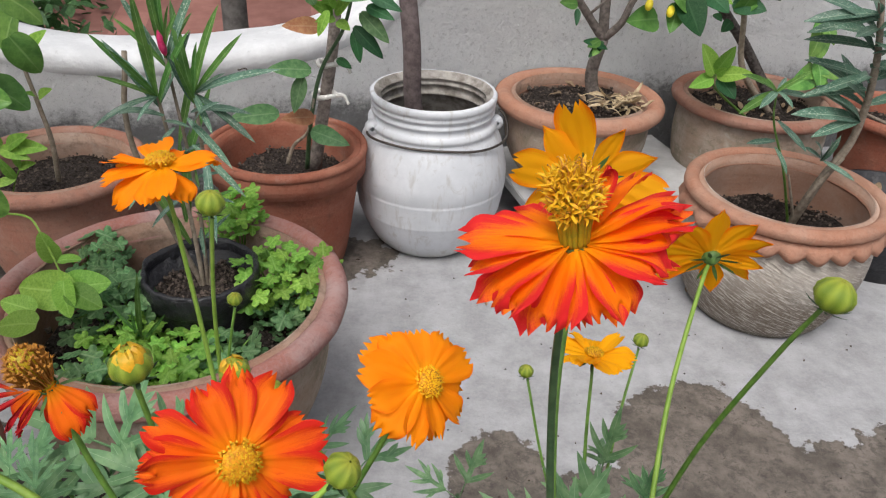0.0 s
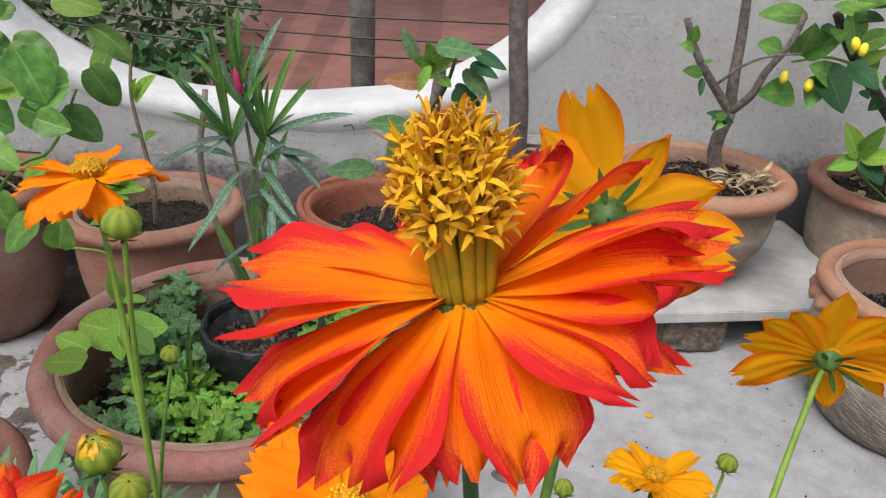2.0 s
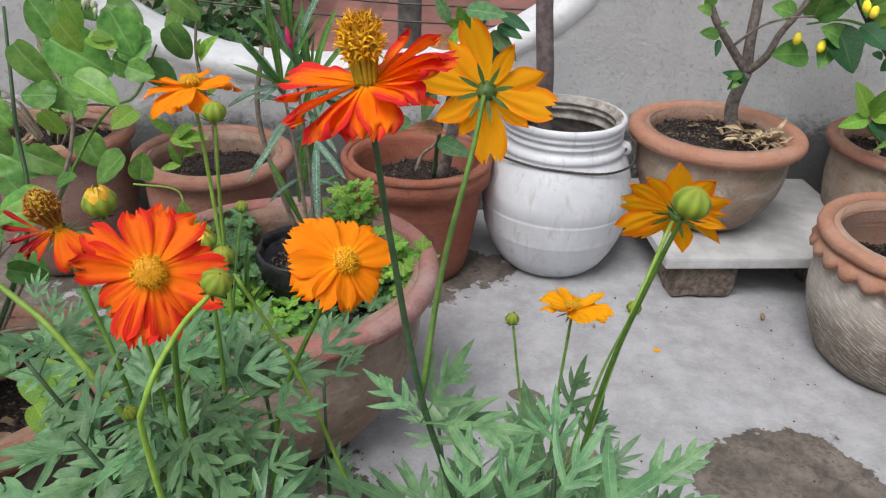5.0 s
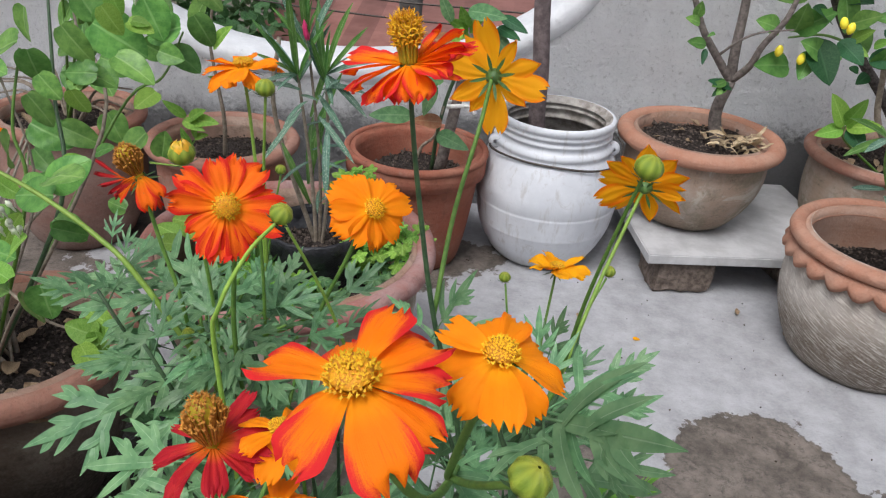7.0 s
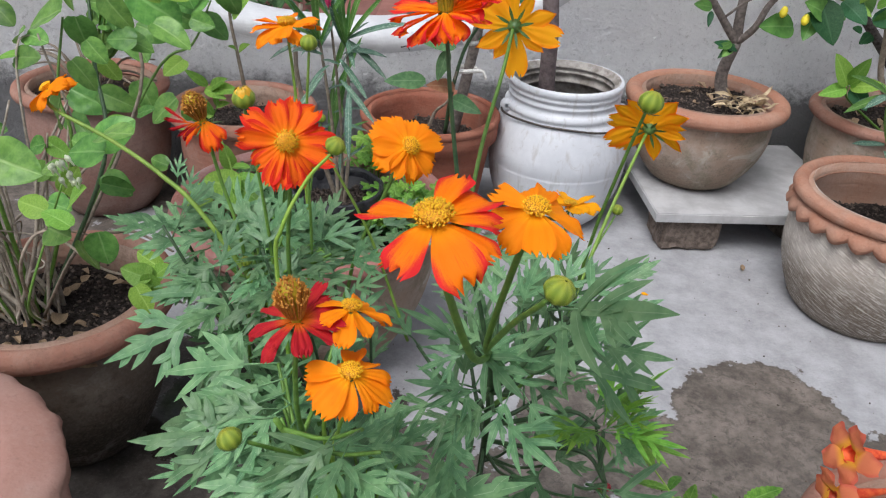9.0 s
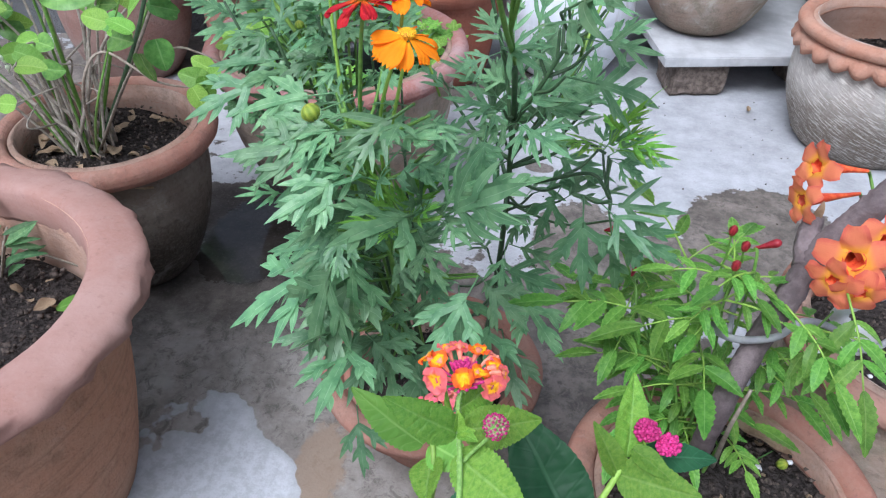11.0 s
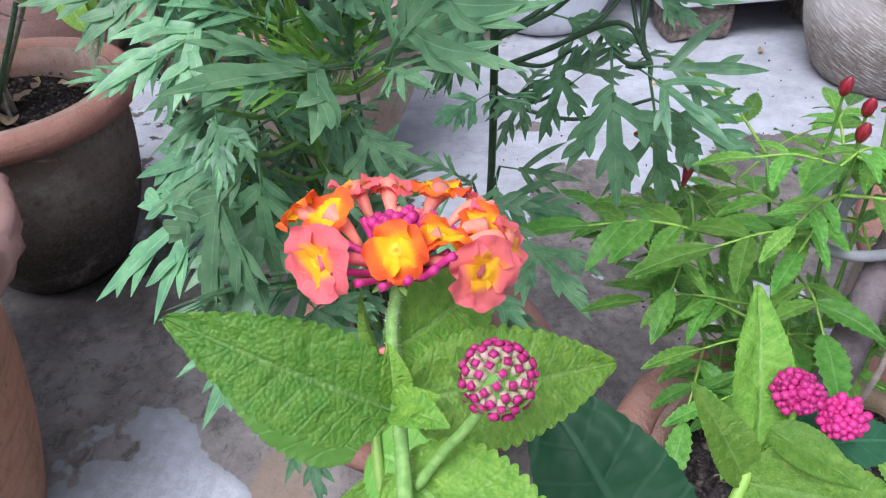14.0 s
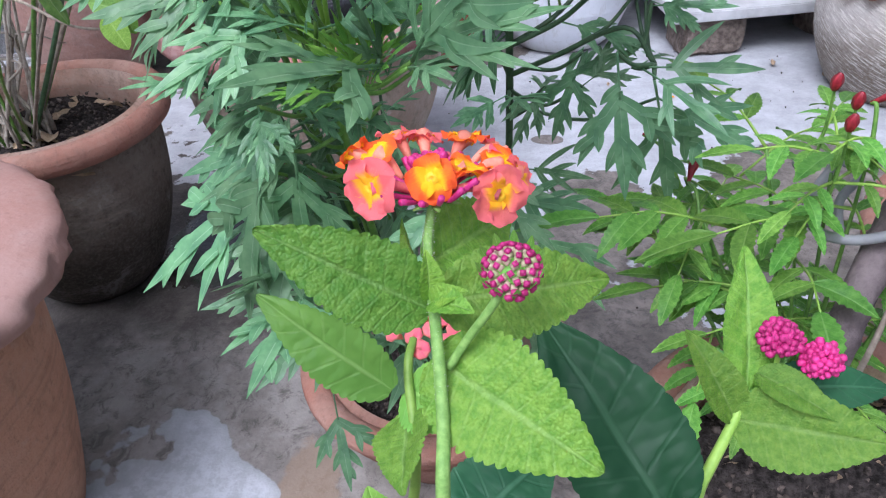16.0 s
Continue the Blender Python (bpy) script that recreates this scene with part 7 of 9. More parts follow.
def stake():
    th = thing("wooden_stake", "rough dark branch used as a plant stake", "stake")
    pts = [(0.333, 0.006, 0.193), (0.3240, -0.0337, 0.2955), (0.3408, -0.0064, 0.3413), (0.3587, 0.0149, 0.3793), (0.3685, 0.0287, 0.4020), (0.3861, 0.0404, 0.4201), (0.4062, 0.0505, 0.4435), (0.4410, 0.0712, 0.4764)]
    part("branch", tube(Mesh(), pts, 0.0078, 0.0098, 16, 90, lump=0.2), BARK_PLUM, th)
    part("branch", tube(Mesh(), [(0.3644, 0.0258, 0.3963), (0.3642, 0.0378, 0.4063), (0.3686, 0.0538, 0.4170)], 0.0085, 0.0068, 11, 16, lump=0.3), BARK_PLUM, th, "snapped side branch")
    part("splinter", blade(Mesh(), 0.018, 0.006, lance, 6, 3, droop=0.5, m=aim((0.3674, 0.0486, 0.4157), (0.1, -0.2, 1), (0, -1, 0))), DRY_LEAF, th, "curl of pale dry bark")
    c = Mesh()
    tube(c, [(0.3344, 0.0585, 0.3591), (0.3172, 0.0301, 0.3524), (0.3136, 0.0066, 0.3484), (0.3270, -0.0077, 0.3514), (0.3490, -0.0133, 0.3629), (0.3688, 0.0051, 0.3644), (0.3985, 0.0314, 0.3409), (0.4284, 0.0350, 0.3213), (0.4592, 0.0569, 0.3244)], 0.0026, 0.0026, 9, 60)
    tagged(part("grey_cable", c, CABLE), "loop of stiff grey cable tied round the stake", "cable")
    c = Mesh()
    tube(c, [(0.3138, 0.0619, 0.3524), (0.3250, 0.0531, 0.3628), (0.3416, 0.0458, 0.3574), (0.3305, 0.0304, 0.3494), (0.3261, 0.0056, 0.3438)], 0.0024, 0.0024, 8, 30)
    tagged(part("grey_cable", c, CABLE), "short bend of grey cable among leaves", "cable")
    tw = Mesh()
    tube(tw, [(0.347, 0.004, 0.196), (0.3284, -0.0561, 0.3150), (0.3366, -0.0446, 0.3433)], 0.002, 0.0012, 6, 12, lump=0.2)
    tagged(part("twig", tw, TWIG), "thin brown twig stuck in the soil", "twig")


tecoma()
stake()

# ---- woody jasmine bush ----
ROUND_LEAVES = []
for k in range(4):
    me = serrate(Mesh(), 1.0, (0.78, 0.70, 0.84, 0.62)[k], round_leaf, (0.3, 0.7, 0.15, 0.5)[k], (0.1, -0.15, 0.2, 0.3)[k], 8, 0.0, quilt=0.015, seed=k).mesh("leaf")
    me.materials.append(JASMINE_LEAF)
    ROUND_LEAVES.append(me)
ROUND_FRESH = []
for k in range(2):
    me = serrate(Mesh(), 1.0, 0.7, round_leaf, 0.4, 0.15, 8, 0.0, quilt=0.015, seed=k + 9).mesh("leaf")
    me.materials.append(FRESH_LEAF)
    ROUND_FRESH.append(me)


def put_leaf(plant, p, d, size, rnd, data, up=(0.1, -0.7, 0.7)):
    u = Vector(up) + Vector((rnd.uniform(-0.4, 0.4), rnd.uniform(-0.4, 0.4), rnd.uniform(-0.3, 0.3)))
    part("leaf", data[rnd.randrange(len(data))], None, plant, m=aim(Vector(p) - Vector(d).normalized() * size * 0.5, d, u, rnd.uniform(-0.3, 0.3), size))


def jasmine():
    rnd = random.Random(31)
    pl = thing("jasmine_bush", "woody jasmine bush with many grey stems and round leaves", "shrub")
    b = Vector((-0.415, 0.335, 0.190))
    for i in range(18):
        a = rnd.uniform(0, 6.28)
        q = b + Vector((0.03 * math.cos(a), 0.03 * math.sin(a), 0))
        tip = b + Vector((rnd.uniform(-0.17, 0.06), rnd.uniform(-0.06, 0.16), rnd.uniform(0.12, 0.32)))
        mid = q.lerp(tip, 0.5) + Vector((rnd.uniform(-0.035, 0.035), rnd.uniform(-0.035, 0.035), 0.02))
        if i % 2:
            o = q.lerp(mid, 0.7)
            stalk(pl, [o, o + Vector((rnd.uniform(-0.05, 0.05), rnd.uniform(-0.05, 0.03), rnd.uniform(0.02, 0.06))), o + Vector((rnd.uniform(-0.09, 0.09), rnd.uniform(-0.09, 0.04), rnd.uniform(0.0, 0.10)))], 0.0015, 0.0008, PALE_TWIG, 5)
        stalk(pl, [q, mid, tip], rnd.uniform(0.0020, 0.0038), 0.0012, PALE_TWIG)
    for pts, r, mt in (([b, (-0.3214, 0.2307, 0.3440), (-0.2941, 0.2422, 0.3861), (-0.2231, 0.2217, 0.3702), (-0.1661, 0.2212, 0.3691)], 0.002, TWIG), ([b, (-0.2600, 0.2416, 0.3746), (-0.2165, 0.2526, 0.3936), (-0.1879, 0.2474, 0.3948), (-0.1588, 0.2383, 0.3905)], 0.002, TWIG),
                       ([b, (-0.2801, 0.1873, 0.3405), (-0.2510, 0.1951, 0.4115), (-0.2207, 0.1930, 0.4687)], 0.0016, STEM), ([b, (-0.4010, 0.3064, 0.4214), (-0.4186, 0.3473, 0.4835)], 0.003, STEM), ([b, (-0.3252, 0.3841, 0.3897), (-0.3520, 0.4362, 0.4872), (-0.3778, 0.4854, 0.5796)], 0.003, STEM_DARK),
                       ([b, (-0.3474, 0.3637, 0.4017), (-0.3583, 0.3774, 0.4687), (-0.3581, 0.4076, 0.5406)], 0.0025, STEM), ([b, (-0.3089, 0.4468, 0.4520), (-0.3695, 0.5108, 0.5402), (-0.3836, 0.5334, 0.5832)], 0.0025, TWIG), ([b, (-0.3464, 0.5238, 0.4349), (-0.3015, 0.5575, 0.4790), (-0.2871, 0.5881, 0.5269)], 0.0022, STEM)):
        stalk(pl, pts, r, r * 0.5, mt)
    high_leaves = (((-0.2750, 0.3227, 0.5503), (0, 0.2, -1), 0.042), ((-0.2598, 0.3189, 0.5392), (0.5, 0, -0.6), 0.028), ((-0.2843, 0.3940, 0.5549), (0.6, 0, -0.8), 0.045), ((-0.2639, 0.4323, 0.5540), (0.8, 0.2, -0.5), 0.06), ((-0.2287, 0.3959, 0.5411), (1, -0.2, -0.3), 0.048),
        ((-0.2739, 0.4020, 0.5252), (1, 0, -0.2), 0.04), ((-0.2081, 0.2545, 0.4931), (0.7, -0.2, 0.3), 0.044), ((-0.2449, 0.2572, 0.4689), (-1, 0, -0.1), 0.044), ((-0.2438, 0.2125, 0.4722), (-1, 0, 0), 0.03), ((-0.2168, 0.1727, 0.4359), (0.9, -0.4, 0.1), 0.034),
        ((-0.1910, 0.1889, 0.4157), (0.1, 0, -1), 0.034), ((-0.2344, 0.2798, 0.4241), (0.9, 0.2, -0.2), 0.032), ((-0.3818, 0.4571, 0.4319), (0.8, 0, -0.3), 0.055))
    middle_leaves = (((-0.3506, 0.4632, 0.4328), (0.9, 0, -0.3), 0.05), ((-0.2785, 0.5728, 0.4981), (0.8, 0, -0.5), 0.045), ((-0.2629, 0.5933, 0.5285), (0.6, 0, -0.9), 0.045), ((-0.3370, 0.3922, 0.5679), (-0.3, 0, -1), 0.04), ((-0.3697, 0.3948, 0.5422), (-0.9, 0, -0.4), 0.05),
        ((-0.2427, 0.3537, 0.4730), (0.9, 0, 0.5), 0.022), ((-0.2126, 0.3155, 0.4386), (-0.8, 0, 0.2), 0.025), ((-0.3198, 0.3752, 0.4933), (0.7, 0, -0.8), 0.04), ((-0.3169, 0.3170, 0.4729), (-0.6, 0.2, -0.9), 0.05), ((-0.2879, 0.5462, 0.5356), (-0.9, 0, -0.3), 0.05),
        ((-0.2880, 0.5317, 0.5510), (0.4, 0, -0.9), 0.05), ((-0.2915, 0.4491, 0.5549), (-0.2, 0, -1), 0.05), ((-0.3167, 0.4583, 0.5803), (-0.5, 0, 0.8), 0.04))
    low_leaves = (((-0.2997, 0.5570, 0.5636), (0.8, 0, -0.3), 0.045), ((-0.2897, 0.4549, 0.5230), (0.9, -0.2, -0.1), 0.042), ((-0.2939, 0.6704, 0.5562), (0.9, 0, -0.4), 0.05), ((-0.2459, 0.4893, 0.5273), (0.9, 0, -0.2), 0.03), ((-0.2832, 0.3908, 0.5308), (-1, -0.2, 0), 0.035),
        ((-0.3788, 0.2516, 0.4601), (-0.9, 0, 0), 0.05), ((-0.3355, 0.2695, 0.4367), (0.9, 0, -0.2), 0.06), ((-0.2593, 0.2285, 0.4256), (0.9, -0.2, 0), 0.03), ((-0.3063, 0.1811, 0.3921), (1, 0, 0), 0.026), ((-0.2249, 0.2099, 0.3891), (0.2, 0, -1), 0.034),
        ((-0.2534, 0.3087, 0.4653), (0.7, 0, 0.6), 0.05), ((-0.2806, 0.2950, 0.4549), (-1, 0, 0.1), 0.038), ((-0.2481, 0.2991, 0.4157), (0.9, 0, -0.5), 0.035))
    for p, d, s in high_leaves + middle_leaves + low_leaves:
        put_leaf(pl, p, d, s * 0.95, rnd, ROUND_LEAVES)
    young_leaves = (((-0.2089, 0.1899, 0.4629), (0.6, -0.2, 0.8), 0.034), ((-0.2137, 0.1707, 0.4516), (-0.7, 0, 0.4), 0.03), ((-0.1528, 0.1922, 0.4096), (-0.7, 0, 0.3), 0.03), ((-0.1597, 0.1850, 0.3993), (-0.9, 0, -0.1), 0.03), ((-0.1456, 0.1819, 0.3897), (0.1, 0, -1), 0.03),
        ((-0.2565, 0.4118, 0.5769), (0.6, 0, -0.9), 0.035), ((-0.2412, 0.4339, 0.5699), (1, 0, -0.2), 0.03), ((-0.2562, 0.1928, 0.4446), (-0.9, 0, 0.2), 0.034), ((-0.2298, 0.1918, 0.4350), (0.9, 0, 0), 0.026))
    tip_leaves = (((-0.2220, 0.2040, 0.4669), (0.5, 0, 0.8), 0.032), ((-0.3071, 0.1550, 0.4084), (0.9, 0, 0.1), 0.034), ((-0.3280, 0.1293, 0.3793), (-0.9, 0, 0), 0.03), ((-0.1589, 0.1827, 0.4004), (-0.8, -0.2, 0.3), 0.034), ((-0.1494, 0.1723, 0.3829), (0.5, -0.2, -0.8), 0.03),
        ((-0.1410, 0.1886, 0.4029), (0.7, 0, 0.7), 0.024), ((-0.2618, 0.4283, 0.5902), (0.4, 0, -0.9), 0.03), ((-0.2416, 0.4345, 0.5733), (1, 0, 0), 0.02), ((-0.2626, 0.3335, 0.4628), (-0.8, 0, 0.2), 0.035))
    for p, d, s in young_leaves + tip_leaves:
        put_leaf(pl, p, d, s * 0.9, rnd, ROUND_FRESH)
    for _ in range(18):
        p = Vector((-0.4091, 0.4872, 0.4716)) + Vector((rnd.uniform(-0.16, 0.12), rnd.uniform(-0.05, 0.22), rnd.uniform(-0.12, 0.15)))
        put_leaf(pl, p, (rnd.uniform(-1, 1), rnd.uniform(-0.5, 0.5), rnd.uniform(-1, 0.3)), rnd.uniform(0.030, 0.052), rnd, ROUND_LEAVES if rnd.random() < 0.75 else ROUND_FRESH)
    for i in range(16):
        a = rnd.uniform(0, 6.28)
        tip = b + Vector((rnd.uniform(-0.20, 0.10), rnd.uniform(-0.14, 0.14), rnd.uniform(0.10, 0.34)))
        mid = b.lerp(tip, 0.55) + Vector((rnd.uniform(-0.03, 0.03), rnd.uniform(-0.03, 0.03), rnd.uniform(0.05, 0.11)))
        q = [b + Vector((0.025 * math.cos(a), 0.025 * math.sin(a), 0)), mid, tip]
        stalk(pl, q, 0.0019, 0.0009, STEM if i % 4 == 0 else PALE_TWIG, 6)
        path = curve_points(q, 16)
        for k in range(9, 17, 4):
            for s in (-1, 1):
                put_leaf(pl, path[k] + Vector((0.012 * s, 0, 0)), (s, rnd.uniform(-0.5, 0.3), rnd.uniform(-0.5, 0.3)), rnd.uniform(0.022, 0.040), rnd, ROUND_LEAVES if rnd.random() < 0.7 else ROUND_FRESH)
    white = plain("white_bud", (0.55, 0.62, 0.42), (0.80, 0.84, 0.70), 200, 0.5, 0.2, 0.0005, through=0.2)
    for c in ((-0.2076, 0.1855, 0.4750), (-0.2229, 0.2012, 0.4806), (-0.3284, 0.1408, 0.4126), (-0.2459, 0.4351, 0.5967)):
        for i in range(6):
            v = Vector(c) + Vector((rnd.uniform(-0.008, 0.008), rnd.uniform(-0.006, 0.006), rnd.uniform(-0.005, 0.006)))
            bb = Mesh()
            lathe(bb, [(0.0003, -0.006), (0.0011, -0.004), (0.0012, 0), (0.0028, 0.003), (0.0026, 0.006), (0.0004, 0.0085)], 8)
            part("bud", bb, white, pl, "pale jasmine bud", facing(v, (rnd.uniform(-0.6, 0.6), -0.3, 1), 0, 0.8))
    return pl


def climber():
    """Tangled climber and dry twigs in the pot near the wall."""
    rnd = random.Random(47)
    pl = thing("climber_plant", "tangled climber of dry twigs and dark green leaves", "plant")
    b = Vector((-0.756, 0.955, 0.232))
    for i in range(12):
        a = rnd.uniform(0, 6.28)
        tip = b + Vector((0.13 * math.cos(a), 0.1 * math.sin(a), rnd.uniform(0.02, 0.14)))
        stalk(pl, [b + Vector((0.02 * math.cos(a), 0.02 * math.sin(a), -0.005)), b.lerp(tip, 0.5) + Vector((0, 0, 0.03)), tip], 0.003, 0.0015, TWIG)
    for i in range(5):
        tip = b + Vector((rnd.uniform(-0.1, 0.2), rnd.uniform(-0.15, 0.0), rnd.uniform(0.25, 0.42)))
        q = [b, b.lerp(tip, 0.5) + Vector((0.03, -0.02, 0.02)), tip]
        stalk(pl, q, 0.003, 0.0015, STEM)
        path = curve_points(q, 14)
        for k in range(3, 15, 2):
            put_leaf(pl, path[k], (rnd.uniform(-1, 1), rnd.uniform(-0.6, 0.2), rnd.uniform(-0.8, 0.4)), rnd.uniform(0.035, 0.06), rnd, ROUND_LEAVES)
    return pl


jasmine()
climber()

# ---- plants along the wall ----
BLADES = {}


def blade_set(key, material, width, droops=(0.1, 0.5, 0.9), shape=lance, cup=0.35):
    if key not in BLADES:
        BLADES[key] = []
        for d in droops:
            me = blade(Mesh(), 1.0, width, shape, 10, 4, droop=d, cup=cup).mesh("leaf")
            me.materials.append(material)
            BLADES[key].append(me)
    return BLADES[key]


def leaf_line(plant, base, tip, data, rnd, up=(0, -0.6, 0.8), k=None, roll=0.0):
    """A narrow leaf from base to tip."""
    b, t = Vector(base), Vector(tip)
    i = rnd.randrange(len(data)) if k is None else k
    part("leaf", data[i], None, plant, m=aim(b, t - b, up, roll, (t - b).length) @ Matrix.Rotation((0.05, 0.25, 0.45)[i], 4, "X"))


def oleander():
    """Oleander cutting in a black polythene bag, standing in the wide bowl."""
    rnd = random.Random(5)
    bag = thing("nursery_bag", "torn black polythene nursery bag sunk in a wide bowl", "bag", -0.145, 0.632, 0.195)
    part("bag", lathe(Mesh(), [(0.048, -0.03), (0.054, 0.0), (0.058, 0.03), (0.061, 0.06), (0.062, 0.068), (0.058, 0.070), (0.056, 0.05), (0.004, 0.048)], 40,
                      lambda a, k: 1 + 0.07 * noise.noise(Vector((math.cos(a) * 3, math.sin(a) * 3, k * 0.35)))), BLACK_BAG, bag)
    part("folded_rim", lathe(Mesh(), [(0.063, 0.050), (0.0655, 0.056), (0.066, 0.070), (0.066, 0.080), (0.063, 0.083), (0.060, 0.078), (0.059, 0.066)], 56,
                             lambda a, k: 1 + 0.06 * noise.noise(Vector((math.cos(a) * 3, math.sin(a) * 3, 0.7))) + 0.03 * noise.noise(Vector((math.cos(a) * 9, math.sin(a) * 9, k * 0.5)))), BLACK_BAG, bag, "crumpled turned-down edge of the bag")
    soil(-0.145, 0.632, 0.248, 0.054, 33)
    pl = thing("oleander_plant", "oleander cutting with long narrow leaves and a pink bud", "plant")
    b = Vector((-0.145, 0.632, 0.22))
    old, young = blade_set("oleander", OLEANDER_LEAF, 0.095, shape=strap), blade_set("young_oleander", OLEANDER_YOUNG, 0.085, shape=strap)
    def gather(q, t, rise):
        """Draws a leaf's tip in towards its stem."""
        q, t = Vector(q), Vector(t)
        return Vector((q.x + 0.72 * (t.x - q.x), q.y + 0.72 * (t.y - q.y), t.z + rise))

    h1, h2, h3 = (-0.159, 0.620, 0.484), (-0.123, 0.620, 0.488), (-0.149, 0.630, 0.520)
    for h, r in ((h1, 0.0030), (h2, 0.0030), (h3, 0.0026)):
        stalk(pl, [b + Vector((rnd.uniform(-0.012, 0.012), 0, 0)), b.lerp(Vector(h), 0.5) + Vector((rnd.uniform(-0.012, 0.012), 0, 0)), h], r, r * 0.6, TWIG)
    part("stem", tube(Mesh(), [b + Vector((0.01, 0.0, 0)), (-0.199, 0.640, 0.416), (-0.199, 0.660, 0.516)], 0.0034, 0.003, 8, 12), TWIG, pl, "cut-off bare stem")
    for i in range(15):
        h = Vector((h1, h2, h3)[i % 3])
        q = b.lerp(h, rnd.uniform(0.32, 0.92))
        a = rnd.uniform(0, 6.28)
        up = rnd.uniform(-0.03, 0.09)
        leaf_line(pl, q, q + Vector((0.045 * math.cos(a), 0.045 * math.sin(a), up)), young if up > 0.02 else old, rnd)
    for q, t in ((h1, (-0.229, 0.600, 0.496)), (h1, (-0.239, 0.620, 0.533)), (h1, (-0.174, 0.620, 0.576)), (h3, (-0.161, 0.630, 0.588)), (h3, (-0.149, 0.640, 0.590)), (h2, (-0.077, 0.620, 0.565)), (h2, (-0.046, 0.600, 0.542)), (h3, (-0.118, 0.600, 0.558)), (h1, (-0.199, 0.580, 0.527)), (h3, (-0.110, 0.660, 0.570)), (h3, (-0.117, 0.570, 0.570)), (h2, (-0.097, 0.570, 0.539)), (h1, (-0.140, 0.570, 0.537))):
        leaf_line(pl, q, gather(q, t, 0.012), young, rnd, (0, -0.7, 0.7), rnd.randrange(2))
    for q, t in ((h2, (-0.031, 0.560, 0.456)), (h2, (0.001, 0.600, 0.521)), (h1, (-0.238, 0.570, 0.461)), (h1, (-0.167, 0.550, 0.477)), ((-0.129, 0.620, 0.468), (-0.030, 0.570, 0.483)), ((-0.133, 0.620, 0.462), (-0.059, 0.550, 0.431)), ((-0.113, 0.600, 0.436), (-0.096, 0.540, 0.353)), (h1, (-0.218, 0.660, 0.515)), ((-0.149, 0.600, 0.472), (-0.238, 0.660, 0.452)), ((-0.143, 0.610, 0.456), (-0.162, 0.540, 0.432)), ((-0.125, 0.610, 0.457), (-0.066, 0.540, 0.504)), (h2, (-0.082, 0.540, 0.470)), ((-0.147, 0.600, 0.448), (-0.196, 0.540, 0.390)), ((-0.125, 0.600, 0.442), (-0.049, 0.560, 0.400)), (h2, (-0.063, 0.560, 0.525)), (h1, (-0.177, 0.560, 0.493))):
        leaf_line(pl, q, gather(q, t, 0.0), old, rnd, (0, -0.6, 0.8), rnd.randrange(3))
    for i in range(13):
        h = Vector((h1, h2, h3)[i % 3])
        a = rnd.uniform(0, 6.28)
        leaf_line(pl, h + Vector((0, 0, -0.01)), h + Vector((0.042 * math.cos(a), 0.042 * math.sin(a), rnd.uniform(0.035, 0.09))), young if i % 2 else old, rnd)
    bb = Mesh()
    lathe(bb, [(0.0004, -0.01), (0.003, -0.006), (0.004, 0.0), (0.003, 0.01), (0.0006, 0.017)], 9)
    part("bud", bb, plain("pink_bud", (0.5, 0.015, 0.10), (0.68, 0.06, 0.2), 200, 0.5), pl, "deep pink flower bud", facing((-0.147, 0.620, 0.534), (-0.1, -0.2, 1)))


def mum_data(seed):
    """A lobed, scalloped leaf about one unit long."""
    mb = Mesh()
    n, rings = 64, 4
    vs, uvs, fs = [(0, 0.45, 0.02)], [(0.5, 0.45)], []
    for i in range(n):
        a = 2 * math.pi * i / n - math.pi / 2
        d = abs(((a + math.pi / 2) / (2 * math.pi)) % 1 - 0.5) * 2
        r = (0.24 + 0.25 * abs(math.cos(2.5 * (a - math.pi / 2))) ** 0.8 + 0.03 * abs(math.cos(8.5 * (a - math.pi / 2)))) * (1.08 - 0.25 * d)
        for k in range(1, rings + 1):
            q = r * k / rings
            x, y = q * math.cos(a), 0.45 + q * math.sin(a)
            vs.append((x, y, 0.02 + 0.10 * q * math.cos(5 * (a - math.pi / 2)) - 0.35 * q * q + 0.04 * noise.noise(Vector((x * 4, y * 4, seed)))))
            uvs.append((0.5 + x * 0.9, y))
    for i in range(n):
        j = (i + 1) % n
        fs.append((0, 1 + i * rings, 1 + j * rings))
        for k in range(rings - 1):
            fs.append((1 + i * rings + k, 1 + i * rings + k + 1, 1 + j * rings + k + 1, 1 + j * rings + k))
    return mb.add(vs, fs, uvs).mesh("leaf")


MUM, MUM_GREY = [], []
for k in range(4):
    me = mum_data(k)
    me.materials.append(MUM_LEAF)
    MUM.append(me)
    me = mum_data(k + 10)
    me.materials.append(GREYGREEN_LEAF)
    MUM_GREY.append(me)


